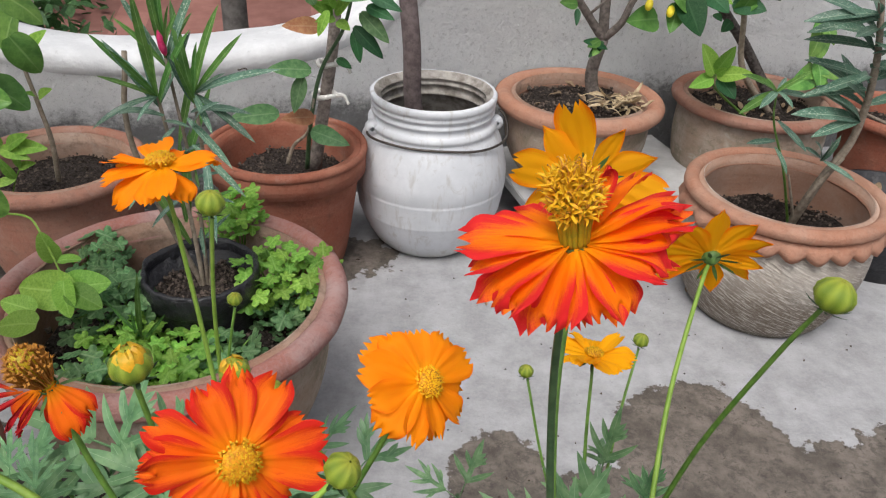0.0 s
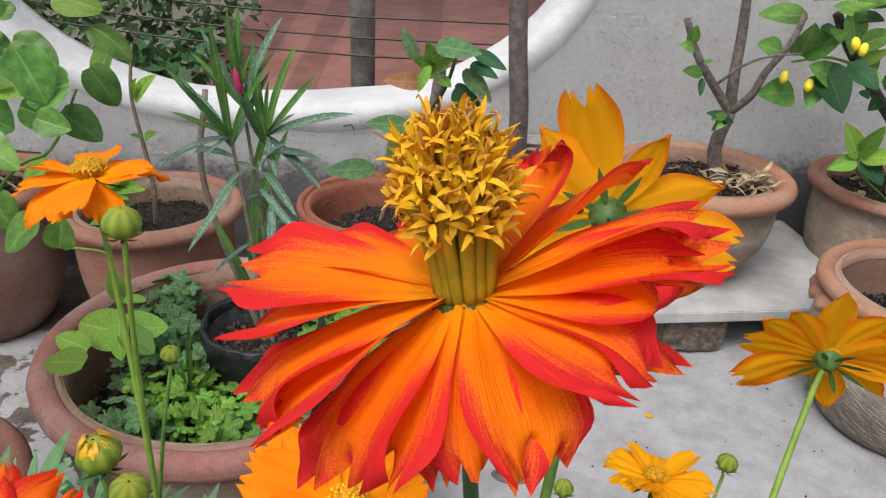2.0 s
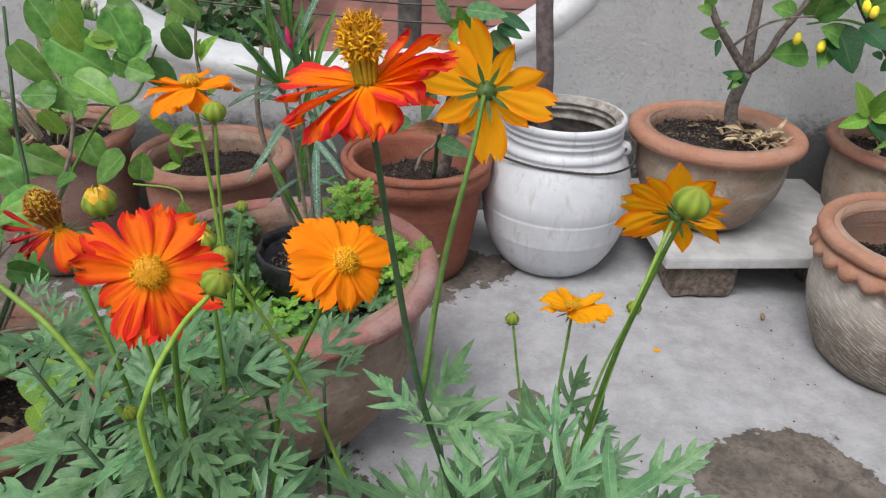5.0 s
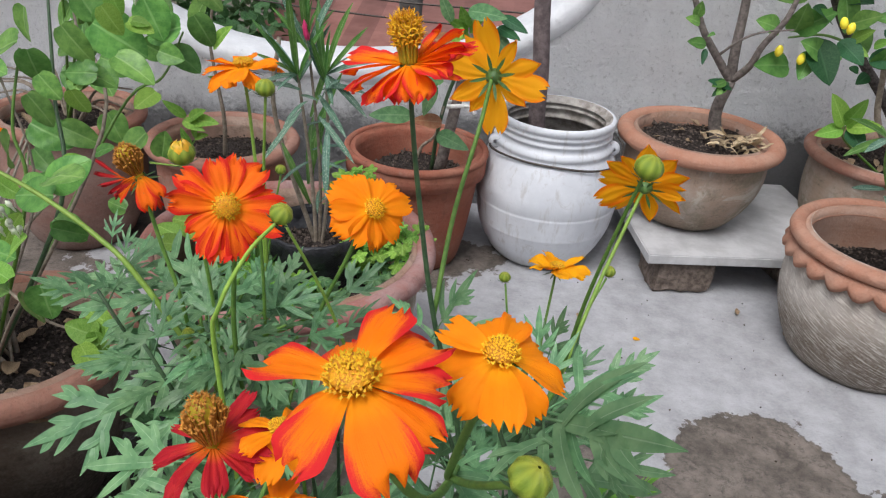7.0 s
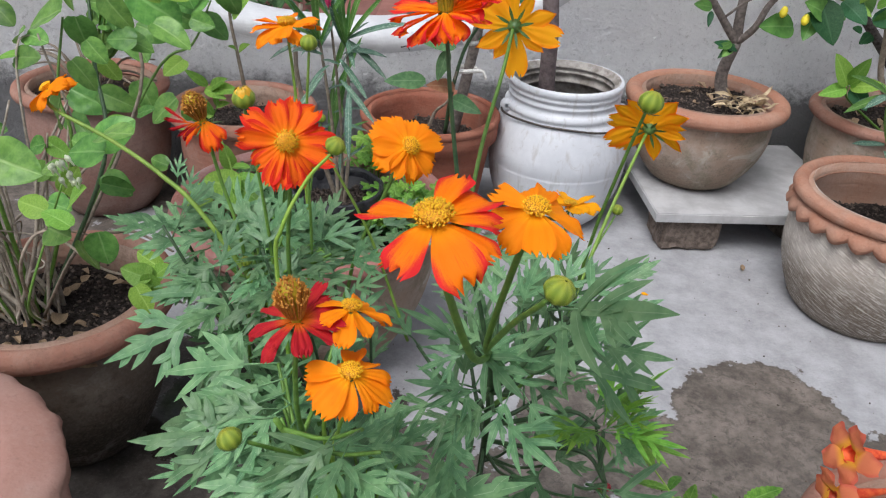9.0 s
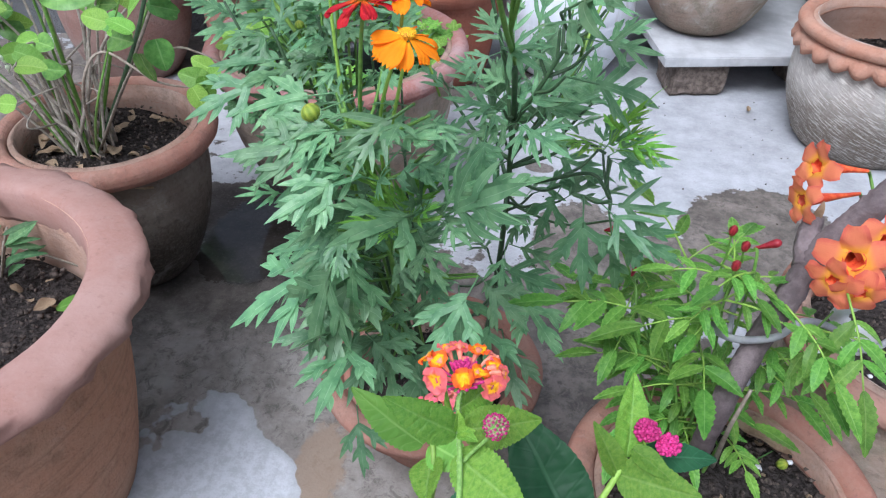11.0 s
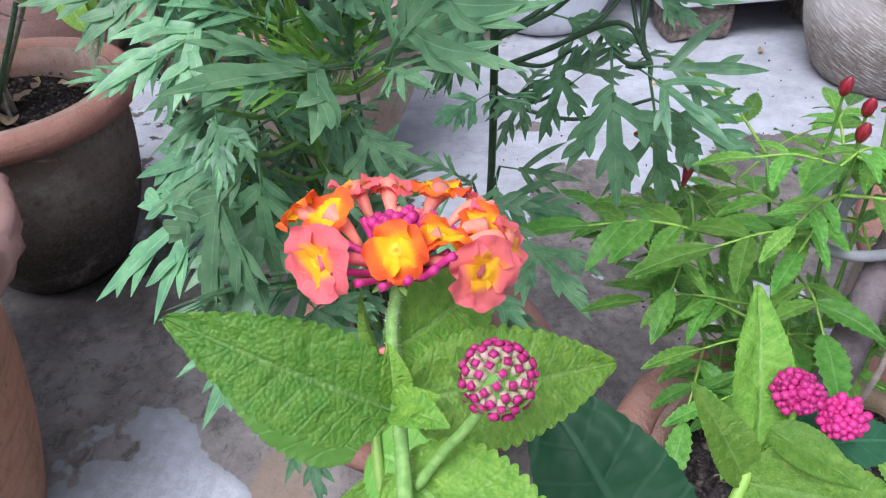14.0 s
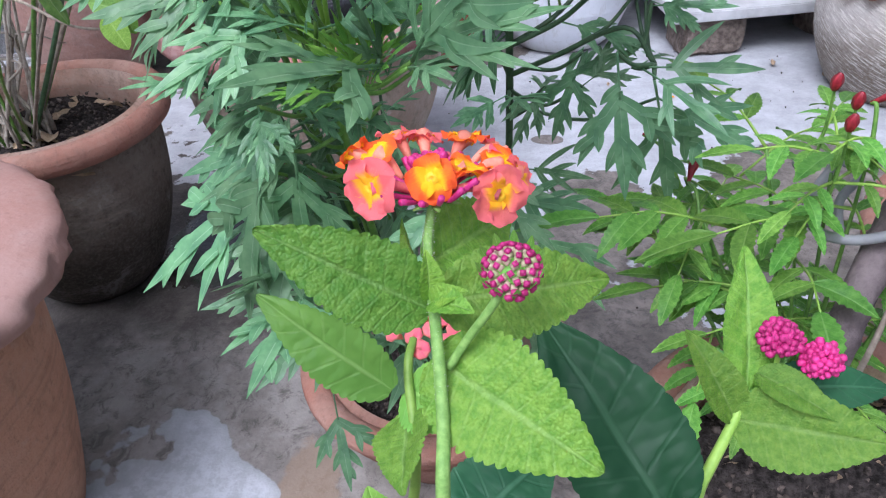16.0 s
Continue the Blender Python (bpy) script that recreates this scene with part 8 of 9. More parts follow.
def seedling(c, n, spread, tall, data, seed, label, size=0.025):
    """A low bushy seedling: short stems, each with lobed leaves round it."""
    rnd = random.Random(seed)
    pl = thing("chrysanthemum_seedling", label, "plant", group="seedlings in the bowl")
    base = Vector(c)
    for i in range(n):
        a, f = i * 2.39996, math.sqrt((i + 0.5) / n)
        top = base + Vector((spread * f * math.cos(a), spread * f * math.sin(a), tall * (1 - 0.6 * f * f) + rnd.uniform(-0.006, 0.006)))
        stalk(pl, [base + Vector((0.3 * spread * f * math.cos(a), 0.3 * spread * f * math.sin(a), -0.02)), base.lerp(top, 0.6), top], 0.0013, 0.0008, STEM, 5)
        for k in range(7):
            b = k * 2.4 + i
            put_leaf(pl, top + Vector((0.012 * math.cos(b), 0.012 * math.sin(b), 0.006 - 0.006 * k)), (math.cos(b), math.sin(b), rnd.uniform(-0.5, 0.6)), size * rnd.uniform(0.7, 1.15), rnd, data, (rnd.uniform(-0.5, 0.5), -0.35 + rnd.uniform(-0.4, 0.4), 1))
    return pl


def bowl_plants():
    seedling((-0.060, 0.658, 0.245), 9, 0.055, 0.035, MUM, 1, "bushy bright green chrysanthemum seedling in the bowl")
    seedling((-0.127, 0.750, 0.250), 5, 0.03, 0.06, MUM, 6, "upright bright green chrysanthemum seedling in the bowl", 0.026)
    seedling((-0.204, 0.547, 0.220), 8, 0.045, 0.025, MUM, 2, "low spreading green chrysanthemum seedling in the bowl")
    seedling((-0.094, 0.525, 0.220), 7, 0.040, 0.020, MUM_GREY, 3, "grey-green chrysanthemum seedling in the bowl")
    seedling((-0.293, 0.689, 0.235), 7, 0.05, 0.03, MUM_GREY, 4, "dull grey-green seedling under the round leaves")
    seedling((-0.237, 0.479, 0.225), 5, 0.04, 0.02, MUM_GREY, 5, "small dark green seedling at the bowl's edge")
    seedling((-0.144, 0.522, 0.222), 7, 0.045, 0.02, MUM, 11, "leafy light green chrysanthemum seedling in the bowl")
    seedling((-0.237, 0.599, 0.240), 8, 0.05, 0.035, MUM_GREY, 12, "dark green seedling crowded by its neighbours")
    seedling((-0.046, 0.625, 0.222), 5, 0.028, 0.012, MUM_GREY, 13, "flat dark green seedling near the bowl's rim")
    rnd = random.Random(8)
    vine = thing("trailing_vine", "trailing vine with smooth round green leaves", "plant")
    stalk(vine, [(-0.437, 0.715, 0.290), (-0.375, 0.715, 0.290), (-0.338, 0.675, 0.290), (-0.282, 0.592, 0.290), (-0.250, 0.549, 0.290)], 0.0016, 0.001, STEM_PALE)
    for p, d, s in (((-0.318, 0.643, 0.290), (-0.4, 0, 1), 0.038), ((-0.285, 0.622, 0.290), (0.8, 0, 0.2), 0.026), ((-0.288, 0.561, 0.290), (-0.9, 0, 0.1), 0.062), ((-0.249, 0.571, 0.290), (0.9, 0, 0.2), 0.05), ((-0.241, 0.548, 0.290), (0.8, -0.3, -0.2), 0.04), ((-0.302, 0.532, 0.290), (-0.7, 0, 0.3), 0.036), ((-0.292, 0.502, 0.290), (-1, 0, 0), 0.045), ((-0.260, 0.544, 0.290), (0.1, -0.4, -0.4), 0.04)):
        put_leaf(vine, p, d, s, rnd, ROUND_FRESH, (0, -0.5, 0.9))
    gr = thing("grass_tuft", "few upright blades of grass in the bowl", "grass")
    g = blade_set("grass", OLEANDER_YOUNG, 0.07, (0.05, 0.2, 0.4))
    for b, t in (((-0.192, 0.550, 0.238), (-0.177, 0.550, 0.331)), ((-0.196, 0.550, 0.238), (-0.188, 0.540, 0.291)), ((-0.190, 0.550, 0.238), (-0.222, 0.560, 0.283)), ((-0.187, 0.550, 0.238), (-0.153, 0.540, 0.284))):
        leaf_line(gr, b, t, g, rnd, (0, -1, 0.2), 1)


def tied_cutting():
    """Cutting tied to a stick with rag, in the brick red pot."""
    rnd = random.Random(15)
    pl = thing("staked_cutting", "leafy cutting tied to a stick with white rag", "plant")
    stalk(pl, [(-0.072, 1.095, 0.183), (-0.055, 1.095, 0.279), (-0.035, 1.095, 0.397), (-0.025, 1.095, 0.495)], 0.0115, 0.0085, BARK, 10, "stick")
    stalk(pl, [(-0.080, 1.060, 0.199), (-0.068, 1.050, 0.292), (-0.050, 1.060, 0.370), (-0.014, 1.050, 0.437), (0.003, 1.050, 0.497)], 0.004, 0.0025, STEM_DARK)
    stalk(pl, [(-0.110, 1.050, 0.212), (-0.098, 1.050, 0.245), (-0.074, 1.050, 0.271), (-0.062, 1.050, 0.326)], 0.0035, 0.002, TWIG)
    for y, w in (((-0.041, 1.080, 0.375), 0.016), ((-0.047, 1.080, 0.323), 0.018)):
        rg = Mesh()
        c = Vector(y)
        tube(rg, [c + Vector((w * math.cos(a), w * math.sin(a), 0.003 * math.sin(3 * a))) for a in (0, 1, 2, 3, 4, 5, 6.2)], 0.004, 0.004, 7, 30, lump=0.4)
        tube(rg, [c + Vector((w, -0.004, 0)), c + Vector((w + 0.012, -0.008, 0.002)), c + Vector((w + 0.02, -0.01, -0.012))], 0.004, 0.0025, 6, 10, lump=0.4)
        part("rag_tie", rg, CLOTH, pl, "knotted strip of white rag")
    wide = blade_set("wide", GREYGREEN_LEAF, 0.42, shape=ovate, cup=0.15)
    dark = blade_set("wide_dark", DARK_LEAF, 0.36, shape=ovate, cup=0.2)
    fresh = blade_set("wide_fresh", MUM_LEAF, 0.36, shape=ovate, cup=0.2)
    red = blade_set("wide_red", RED_LEAF, 0.44, shape=ovate, cup=0.2)
    side_leaves = (((-0.074, 1.020, 0.373), (-0.087, 1.000, 0.320), wide, 0), ((-0.062, 1.030, 0.379), (-0.123, 1.000, 0.389), wide, 1), ((-0.062, 1.040, 0.299), (-0.108, 1.000, 0.310), red, 1), ((-0.066, 1.030, 0.280), (0.000, 1.000, 0.269), wide, 2),
        ((-0.115, 1.030, 0.308), (-0.187, 1.000, 0.308), wide, 1), ((-0.048, 1.050, 0.440), (-0.102, 1.020, 0.447), red, 1), ((0.004, 1.030, 0.448), (0.049, 1.020, 0.403), dark, 1), ((0.004, 1.030, 0.442), (0.014, 1.020, 0.394), dark, 2),
        ((0.023, 1.030, 0.478), (0.066, 1.000, 0.467), dark, 1), ((-0.024, 1.050, 0.392), (0.001, 1.020, 0.387), dark, 0))
    top_leaves = (((0.014, 1.030, 0.469), (0.058, 1.010, 0.430), wide, 1), ((0.027, 1.030, 0.495), (0.076, 1.010, 0.477), dark, 1), ((-0.028, 1.040, 0.461), (-0.059, 1.000, 0.489), fresh, 1), ((-0.025, 1.040, 0.457), (-0.050, 1.000, 0.460), fresh, 1),
        ((-0.025, 1.040, 0.465), (0.005, 1.000, 0.497), fresh, 0), ((-0.029, 1.040, 0.469), (-0.036, 1.000, 0.511), fresh, 0), ((-0.021, 1.040, 0.453), (0.001, 1.000, 0.450), fresh, 0), ((-0.049, 1.000, 0.485), (-0.071, 1.000, 0.527), wide, 1),
        ((-0.026, 1.020, 0.501), (0.042, 1.000, 0.499), wide, 1), ((-0.030, 1.000, 0.478), (-0.046, 1.000, 0.439), fresh, 1))
    for b, t, s, k in side_leaves + top_leaves:
        leaf_line(pl, b, t, s, rnd, (0, -0.85, 0.5), k)


def bare_seedling():
    rnd = random.Random(18)
    pl = thing("bare_seedling", "thin leggy seedling with few small green leaves", "plant")
    stalk(pl, [(-0.466, 1.000, 0.185), (-0.462, 1.000, 0.260), (-0.469, 1.000, 0.321), (-0.478, 1.000, 0.401), (-0.466, 1.000, 0.476)], 0.0045, 0.0022, TWIG)
    stalk(pl, [(-0.523, 0.960, 0.183), (-0.502, 0.950, 0.224), (-0.486, 0.950, 0.248)], 0.0014, 0.001, STEM)
    f = blade_set("wide_fresh", MUM_LEAF, 0.36, shape=ovate, cup=0.2)
    for b, t in (((-0.473, 1.000, 0.392), (-0.422, 0.980, 0.440)), ((-0.474, 1.000, 0.397), (-0.454, 0.980, 0.433)), ((-0.466, 1.000, 0.332), (-0.433, 0.980, 0.353)), ((-0.470, 1.000, 0.335), (-0.478, 0.980, 0.345)), ((-0.496, 0.950, 0.238), (-0.481, 0.940, 0.279)), ((-0.496, 0.950, 0.238), (-0.462, 0.940, 0.252)), ((-0.505, 0.950, 0.219), (-0.517, 0.940, 0.260)), ((-0.505, 0.950, 0.219), (-0.542, 0.940, 0.208)), ((-0.510, 0.950, 0.276), (-0.542, 0.930, 0.309)), ((-0.499, 0.950, 0.272), (-0.434, 0.930, 0.280)), ((-0.505, 0.950, 0.271), (-0.457, 0.930, 0.302)), ((-0.516, 0.950, 0.269), (-0.463, 0.930, 0.262))):
        leaf_line(pl, b, t, f, rnd, (0, -0.8, 0.6), 1)


def small_tree():
    """Small forked tree in the pot on the slab."""
    rnd = random.Random(22)
    pl = thing("small_tree", "small forked tree with grey bark and few leaves", "tree")
    f = Vector((0.445, 1.290, 0.372))
    stalk(pl, [(0.452, 1.283, 0.238), (0.432, 1.285, 0.306), f], 0.0135, 0.0105, BARK, 11, "trunk")
    stalk(pl, [f, (0.409, 1.280, 0.416), (0.371, 1.270, 0.466), (0.343, 1.270, 0.524)], 0.0085, 0.0055, BARK, 9, "branch")
    stalk(pl, [f, (0.440, 1.290, 0.428), (0.440, 1.300, 0.499), (0.435, 1.300, 0.568)], 0.0105, 0.0075, BARK, 9, "branch")
    stalk(pl, [f, (0.469, 1.270, 0.409), (0.480, 1.260, 0.450), (0.505, 1.250, 0.500), (0.516, 1.250, 0.545)], 0.0075, 0.0045, BARK, 9, "branch")
    stalk(pl, [(0.411, 1.270, 0.424), (0.441, 1.250, 0.460), (0.475, 1.240, 0.479), (0.519, 1.230, 0.489)], 0.0026, 0.0016, BARK, 7, "branch")
    d = blade_set("wide_dark", DARK_LEAF, 0.36, shape=ovate, cup=0.2)
    g = blade_set("tree_leaf", JASMINE_LEAF, 0.55, shape=ovate, cup=0.2)
    for b, t in (((0.380, 1.250, 0.443), (0.344, 1.230, 0.449)), ((0.381, 1.250, 0.435), (0.379, 1.230, 0.409)), ((0.433, 1.260, 0.372), (0.396, 1.240, 0.381)), ((0.434, 1.260, 0.370), (0.417, 1.240, 0.354)), ((0.432, 1.260, 0.378), (0.406, 1.240, 0.370)), ((0.429, 1.260, 0.369), (0.441, 1.230, 0.370)), ((0.438, 1.260, 0.376), (0.410, 1.240, 0.351)), ((0.362, 1.260, 0.478), (0.333, 1.240, 0.488)), ((0.355, 1.260, 0.487), (0.356, 1.240, 0.520)), ((0.382, 1.260, 0.459), (0.391, 1.240, 0.464))):
        leaf_line(pl, b, t, d if rnd.random() < 0.5 else g, rnd, (0, -0.85, 0.5), rnd.randrange(2))
    st = thing("dry_stalks", "handful of pale dry stalks on the soil", "debris", group="dry litter")
    straw = plain("straw", (0.36, 0.27, 0.16), (0.62, 0.50, 0.33), 100, 0.8)
    for i in range(40):
        p = Vector((0.484, 1.220, 0.262)) + Vector((rnd.uniform(-0.045, 0.045), rnd.uniform(-0.025, 0.035), rnd.uniform(0, 0.022)))
        a = rnd.uniform(0, 6.28)
        d = Vector((math.cos(a), math.sin(a), rnd.uniform(-0.2, 0.5)))
        if i % 3:
            part("dry_blade", blade(Mesh(), rnd.uniform(0.025, 0.045), rnd.uniform(0.006, 0.013), lance, 6, 4, droop=rnd.uniform(-0.8, 1.4), cup=0.6, wave=0.4, seed=i, m=aim(p, d, (0, -0.3, 1), rnd.uniform(-0.8, 0.8))), straw, st)
        else:
            q = p + d * 0.035
            part("stalk", tube(Mesh(), [p, p.lerp(q, 0.5) + Vector((0, 0, 0.006)), q], 0.0012, 0.0008, 5, 6, lump=0.3), straw, st)


def leafy_shrub():
    """Broad-leaved shrub by the wall with yellow buds, and its young shoot."""
    rnd = random.Random(27)
    pl = thing("hibiscus_shrub", "glossy broad-leaved shrub with yellow buds by the wall", "shrub")
    stalk(pl, [(0.87, 1.40, 0.20), (0.765, 1.400, 0.338), (0.711, 1.390, 0.397), (0.643, 1.380, 0.473), (0.602, 1.370, 0.534)], 0.0115, 0.008, BARK_DARK, 9, "trunk")
    stalk(pl, [(0.85, 1.38, 0.20), (0.746, 1.340, 0.307), (0.722, 1.340, 0.406), (0.714, 1.340, 0.448)], 0.007, 0.005, TWIG, 8, "trunk")
    stalk(pl, [(0.658, 1.370, 0.450), (0.593, 1.330, 0.468), (0.528, 1.300, 0.462)], 0.003, 0.0018, STEM, 7, "branch")
    big = blade_set("hibiscus", DARK_LEAF, 0.66, (0.1, 0.4, 0.7), ovate, 0.2)
    med = blade_set("hibiscus_green", JASMINE_LEAF, 0.62, (0.1, 0.4, 0.7), ovate, 0.2)
    yng = blade_set("young_wide", FRESH_LEAF, 0.45, (0.1, 0.4, 0.7), ovate, 0.3)
    crown_leaves = (((0.573, 1.280, 0.468), (0.607, 1.240, 0.397), big, 0), ((0.537, 1.290, 0.480), (0.589, 1.250, 0.523), med, 1), ((0.533, 1.290, 0.475), (0.533, 1.250, 0.537), med, 1), ((0.540, 1.290, 0.413), (0.468, 1.250, 0.414), med, 1),
        ((0.572, 1.290, 0.443), (0.556, 1.260, 0.394), med, 1), ((0.509, 1.300, 0.475), (0.456, 1.270, 0.491), med, 1), ((0.614, 1.290, 0.468), (0.657, 1.260, 0.434), big, 1), ((0.636, 1.290, 0.461), (0.665, 1.270, 0.448), yng, 1),
        ((0.633, 1.290, 0.470), (0.663, 1.270, 0.498), yng, 1), ((0.623, 1.300, 0.446), (0.581, 1.270, 0.433), med, 2), ((0.627, 1.300, 0.498), (0.669, 1.270, 0.523), med, 1), ((0.677, 1.300, 0.463), (0.697, 1.270, 0.482), yng, 1))
    shoot_leaves = (((0.692, 1.300, 0.433), (0.713, 1.270, 0.448), med, 1), ((0.690, 1.320, 0.407), (0.666, 1.300, 0.390), big, 1), ((0.659, 1.330, 0.417), (0.668, 1.310, 0.407), big, 1), ((0.591, 1.280, 0.442), (0.536, 1.250, 0.467), med, 1),
        ((0.676, 1.300, 0.445), (0.730, 1.270, 0.439), big, 1), ((0.692, 1.300, 0.425), (0.699, 1.270, 0.478), med, 1), ((0.665, 1.280, 0.316), (0.621, 1.260, 0.380), yng, 0), ((0.666, 1.280, 0.319), (0.685, 1.260, 0.378), yng, 0),
        ((0.664, 1.280, 0.310), (0.608, 1.250, 0.298), yng, 1), ((0.671, 1.280, 0.315), (0.724, 1.240, 0.332), yng, 1), ((0.675, 1.280, 0.312), (0.704, 1.250, 0.278), big, 1), ((0.669, 1.280, 0.317), (0.676, 1.250, 0.341), yng, 1))
    for b, t, s, k in crown_leaves + shoot_leaves:
        leaf_line(pl, b, t, s, rnd, (0, -0.85, 0.5), k)
    for i in range(26):
        p = Vector((0.662, 1.360, 0.495)) + Vector((rnd.uniform(-0.12, 0.12), rnd.uniform(-0.08, 0.06), rnd.uniform(-0.03, 0.12)))
        d = Vector((rnd.uniform(-1, 1), rnd.uniform(-0.7, 0.2), rnd.uniform(-0.9, 0.3)))
        leaf_line(pl, p, p + d.normalized() * rnd.uniform(0.05, 0.085), (big, med, med, yng)[i % 4], rnd)
    stalk(pl, [(0.79, 1.36, 0.2), (0.678, 1.290, 0.286), (0.667, 1.280, 0.316)], 0.003, 0.002, STEM, 7)
    for c in ((0.510, 1.260, 0.445), (0.551, 1.260, 0.435), (0.604, 1.260, 0.505), (0.618, 1.260, 0.497)):
        bb = Mesh()
        lathe(bb, [(0.0005, -0.014), (0.006, -0.011), (0.0095, -0.003), (0.0095, 0.006), (0.005, 0.013), (0.0006, 0.015)], 10)
        part("bud", bb, plain("lemon_bud", (0.80, 0.62, 0.02), (0.92, 0.78, 0.06), 100, 0.5) if "lemon_bud" not in bpy.data.materials else bpy.data.materials["lemon_bud"], pl, "lemon yellow bud", facing(c, (rnd.uniform(-0.3, 0.3), -0.2, -1), 0, 0.75))


def oleander_right():
    rnd = random.Random(29)
    pl = thing("oleander_plant", "young oleander with two stems in the scalloped pot", "plant")
    old, young = blade_set("oleander_broad", OLEANDER_LEAF, 0.17, shape=strap), blade_set("young_oleander_broad", OLEANDER_YOUNG, 0.16, shape=strap)
    b = Vector((0.735, 0.993, 0.150))
    t1 = Vector((0.627, 0.950, 0.400))
    for q, r, mt in (([b, (0.678, 0.960, 0.271), (0.639, 0.955, 0.349), t1], 0.0024, STEM), ([b + Vector((0.01, 0, 0)), (0.708, 0.965, 0.219), (0.689, 0.960, 0.262)], 0.003, TWIG), ([b, (0.749, 0.970, 0.248), (0.779, 0.970, 0.328), (0.768, 0.960, 0.440), (0.731, 0.950, 0.555)], 0.008, TWIG), ([b, (0.735, 0.960, 0.232), (0.764, 0.955, 0.296)], 0.006, TWIG)):
        stalk(pl, q, r, r * 0.55, mt)
    for t in ((0.661, 0.930, 0.438), (0.559, 0.930, 0.430), (0.560, 0.910, 0.378), (0.616, 0.970, 0.414), (0.651, 0.980, 0.412), (0.586, 0.950, 0.385), (0.690, 0.970, 0.386), (0.632, 0.900, 0.393), (0.583, 0.900, 0.391)):
        leaf_line(pl, t1, t, young if rnd.random() < 0.6 else old, rnd, (0, -0.6, 0.8), rnd.randrange(2))
    for q, t in (((0.646, 0.950, 0.323), (0.593, 0.930, 0.325)), ((0.649, 0.950, 0.312), (0.670, 0.930, 0.275)), ((0.641, 0.950, 0.355), (0.683, 0.920, 0.319)), ((0.728, 0.955, 0.295), (0.682, 0.930, 0.322)), ((0.728, 0.955, 0.295), (0.696, 0.930, 0.333)), ((0.730, 0.955, 0.290), (0.733, 0.930, 0.344)), ((0.734, 0.955, 0.290), (0.779, 0.930, 0.269)), ((0.730, 0.955, 0.290), (0.722, 0.930, 0.336))):
        leaf_line(pl, q, t, old, rnd, (0, -0.6, 0.8), rnd.randrange(2))
    for i in range(30):
        k = rnd.uniform(0.0, 1.0)
        p = Vector((0.780, 0.970, 0.352)).lerp(Vector((0.739, 0.950, 0.524)), k)
        a = rnd.uniform(0, 6.28)
        leaf_line(pl, p, p + Vector((0.10 * math.cos(a), 0.07 * math.sin(a), rnd.uniform(-0.03, 0.05))), old, rnd)
    for t in ((0.646, 0.930, 0.373), (0.681, 0.920, 0.342), (0.702, 0.930, 0.401), (0.683, 0.950, 0.406)):
        leaf_line(pl, (0.772, 0.960, 0.356), t, old, rnd, (0, -0.6, 0.8), 1)


def jar_tree():
    pl = thing("slender_tree", "straight grey-brown trunk growing out of a plastic jar", "tree")
    stalk(pl, [(0.115, 1.195, 0.19), (0.096, 1.190, 0.268), (0.091, 1.180, 0.375), (0.081, 1.180, 0.471), (0.074, 1.180, 0.568)], 0.0165, 0.0145, BARK_PLUM, 16, "trunk")


def wilting():
    rnd = random.Random(61)
    pl = thing("wilting_plant", "wilting plant with curled drooping green leaves", "plant")
    stalk(pl, [(1.17, 1.42, 0.16), (0.935, 1.420, 0.260), (0.925, 1.420, 0.333), (0.919, 1.420, 0.391)], 0.004, 0.002, TWIG)
    g = blade_set("tree_leaf", JASMINE_LEAF, 0.55, shape=ovate, cup=0.2)
    for b, t in (((0.915, 1.410, 0.382), (0.893, 1.380, 0.321)), ((0.916, 1.410, 0.388), (0.937, 1.380, 0.351)), ((0.915, 1.410, 0.371), (0.913, 1.380, 0.315)), ((0.927, 1.410, 0.312), (0.937, 1.380, 0.256)), ((0.931, 1.410, 0.300), (0.971, 1.380, 0.281)), ((0.927, 1.410, 0.294), (0.874, 1.380, 0.284)), ((0.924, 1.410, 0.282), (0.853, 1.360, 0.266)), ((0.932, 1.410, 0.276), (0.959, 1.380, 0.244)), ((0.912, 1.410, 0.399), (0.882, 1.380, 0.378))):
        leaf_line(pl, b, t, g, rnd, (0, -0.8, 0.4), 2)


def tub():
    th = thing("plastic_tub", "low black plastic tub filled with fallen leaves", "tub", 1.0, 1.14, 0)
    part("body", lathe(Mesh(), [(0.002, 0.004), (0.09, 0.0), (0.1, 0.06), (0.108, 0.13), (0.114, 0.135), (0.114, 0.142), (0.106, 0.142), (0.1, 0.1), (0.003, 0.098)], 48), BLACK_BAG, th)
    litter(1.0, 1.14, 0.105, 0.095, 40, 77, 0.045, "fallen dry leaves heaped in a tub")


CURLS = []
for k in range(4):
    me = blade(Mesh(), 1.0, 0.55, ovate, 8, 6, droop=(0.9, -0.7, 1.4, 0.4)[k], cup=(0.5, 0.7, -0.4, 0.3)[k], wave=0.25, seed=k).mesh("dry_leaf")
    me.materials.append(DRY_LEAF)
    CURLS.append(me)


def litter(x, y, z, r, n, seed, size, label):
    rnd = random.Random(seed)
    th = thing("leaf_litter", label, "debris", x, y, z, group="dry litter")
    for i in range(n):
        a, q = rnd.uniform(0, 6.28), r * math.sqrt(rnd.random())
        part("dry_leaf", CURLS[rnd.randrange(4)], None, th, m=pose(q * math.cos(a), q * math.sin(a), rnd.uniform(0.001, 0.007), rnd.uniform(-20, 20), rnd.uniform(-20, 20), rnd.uniform(0, 360)) @ Matrix.Scale(size * rnd.uniform(0.35, 1.1), 4))


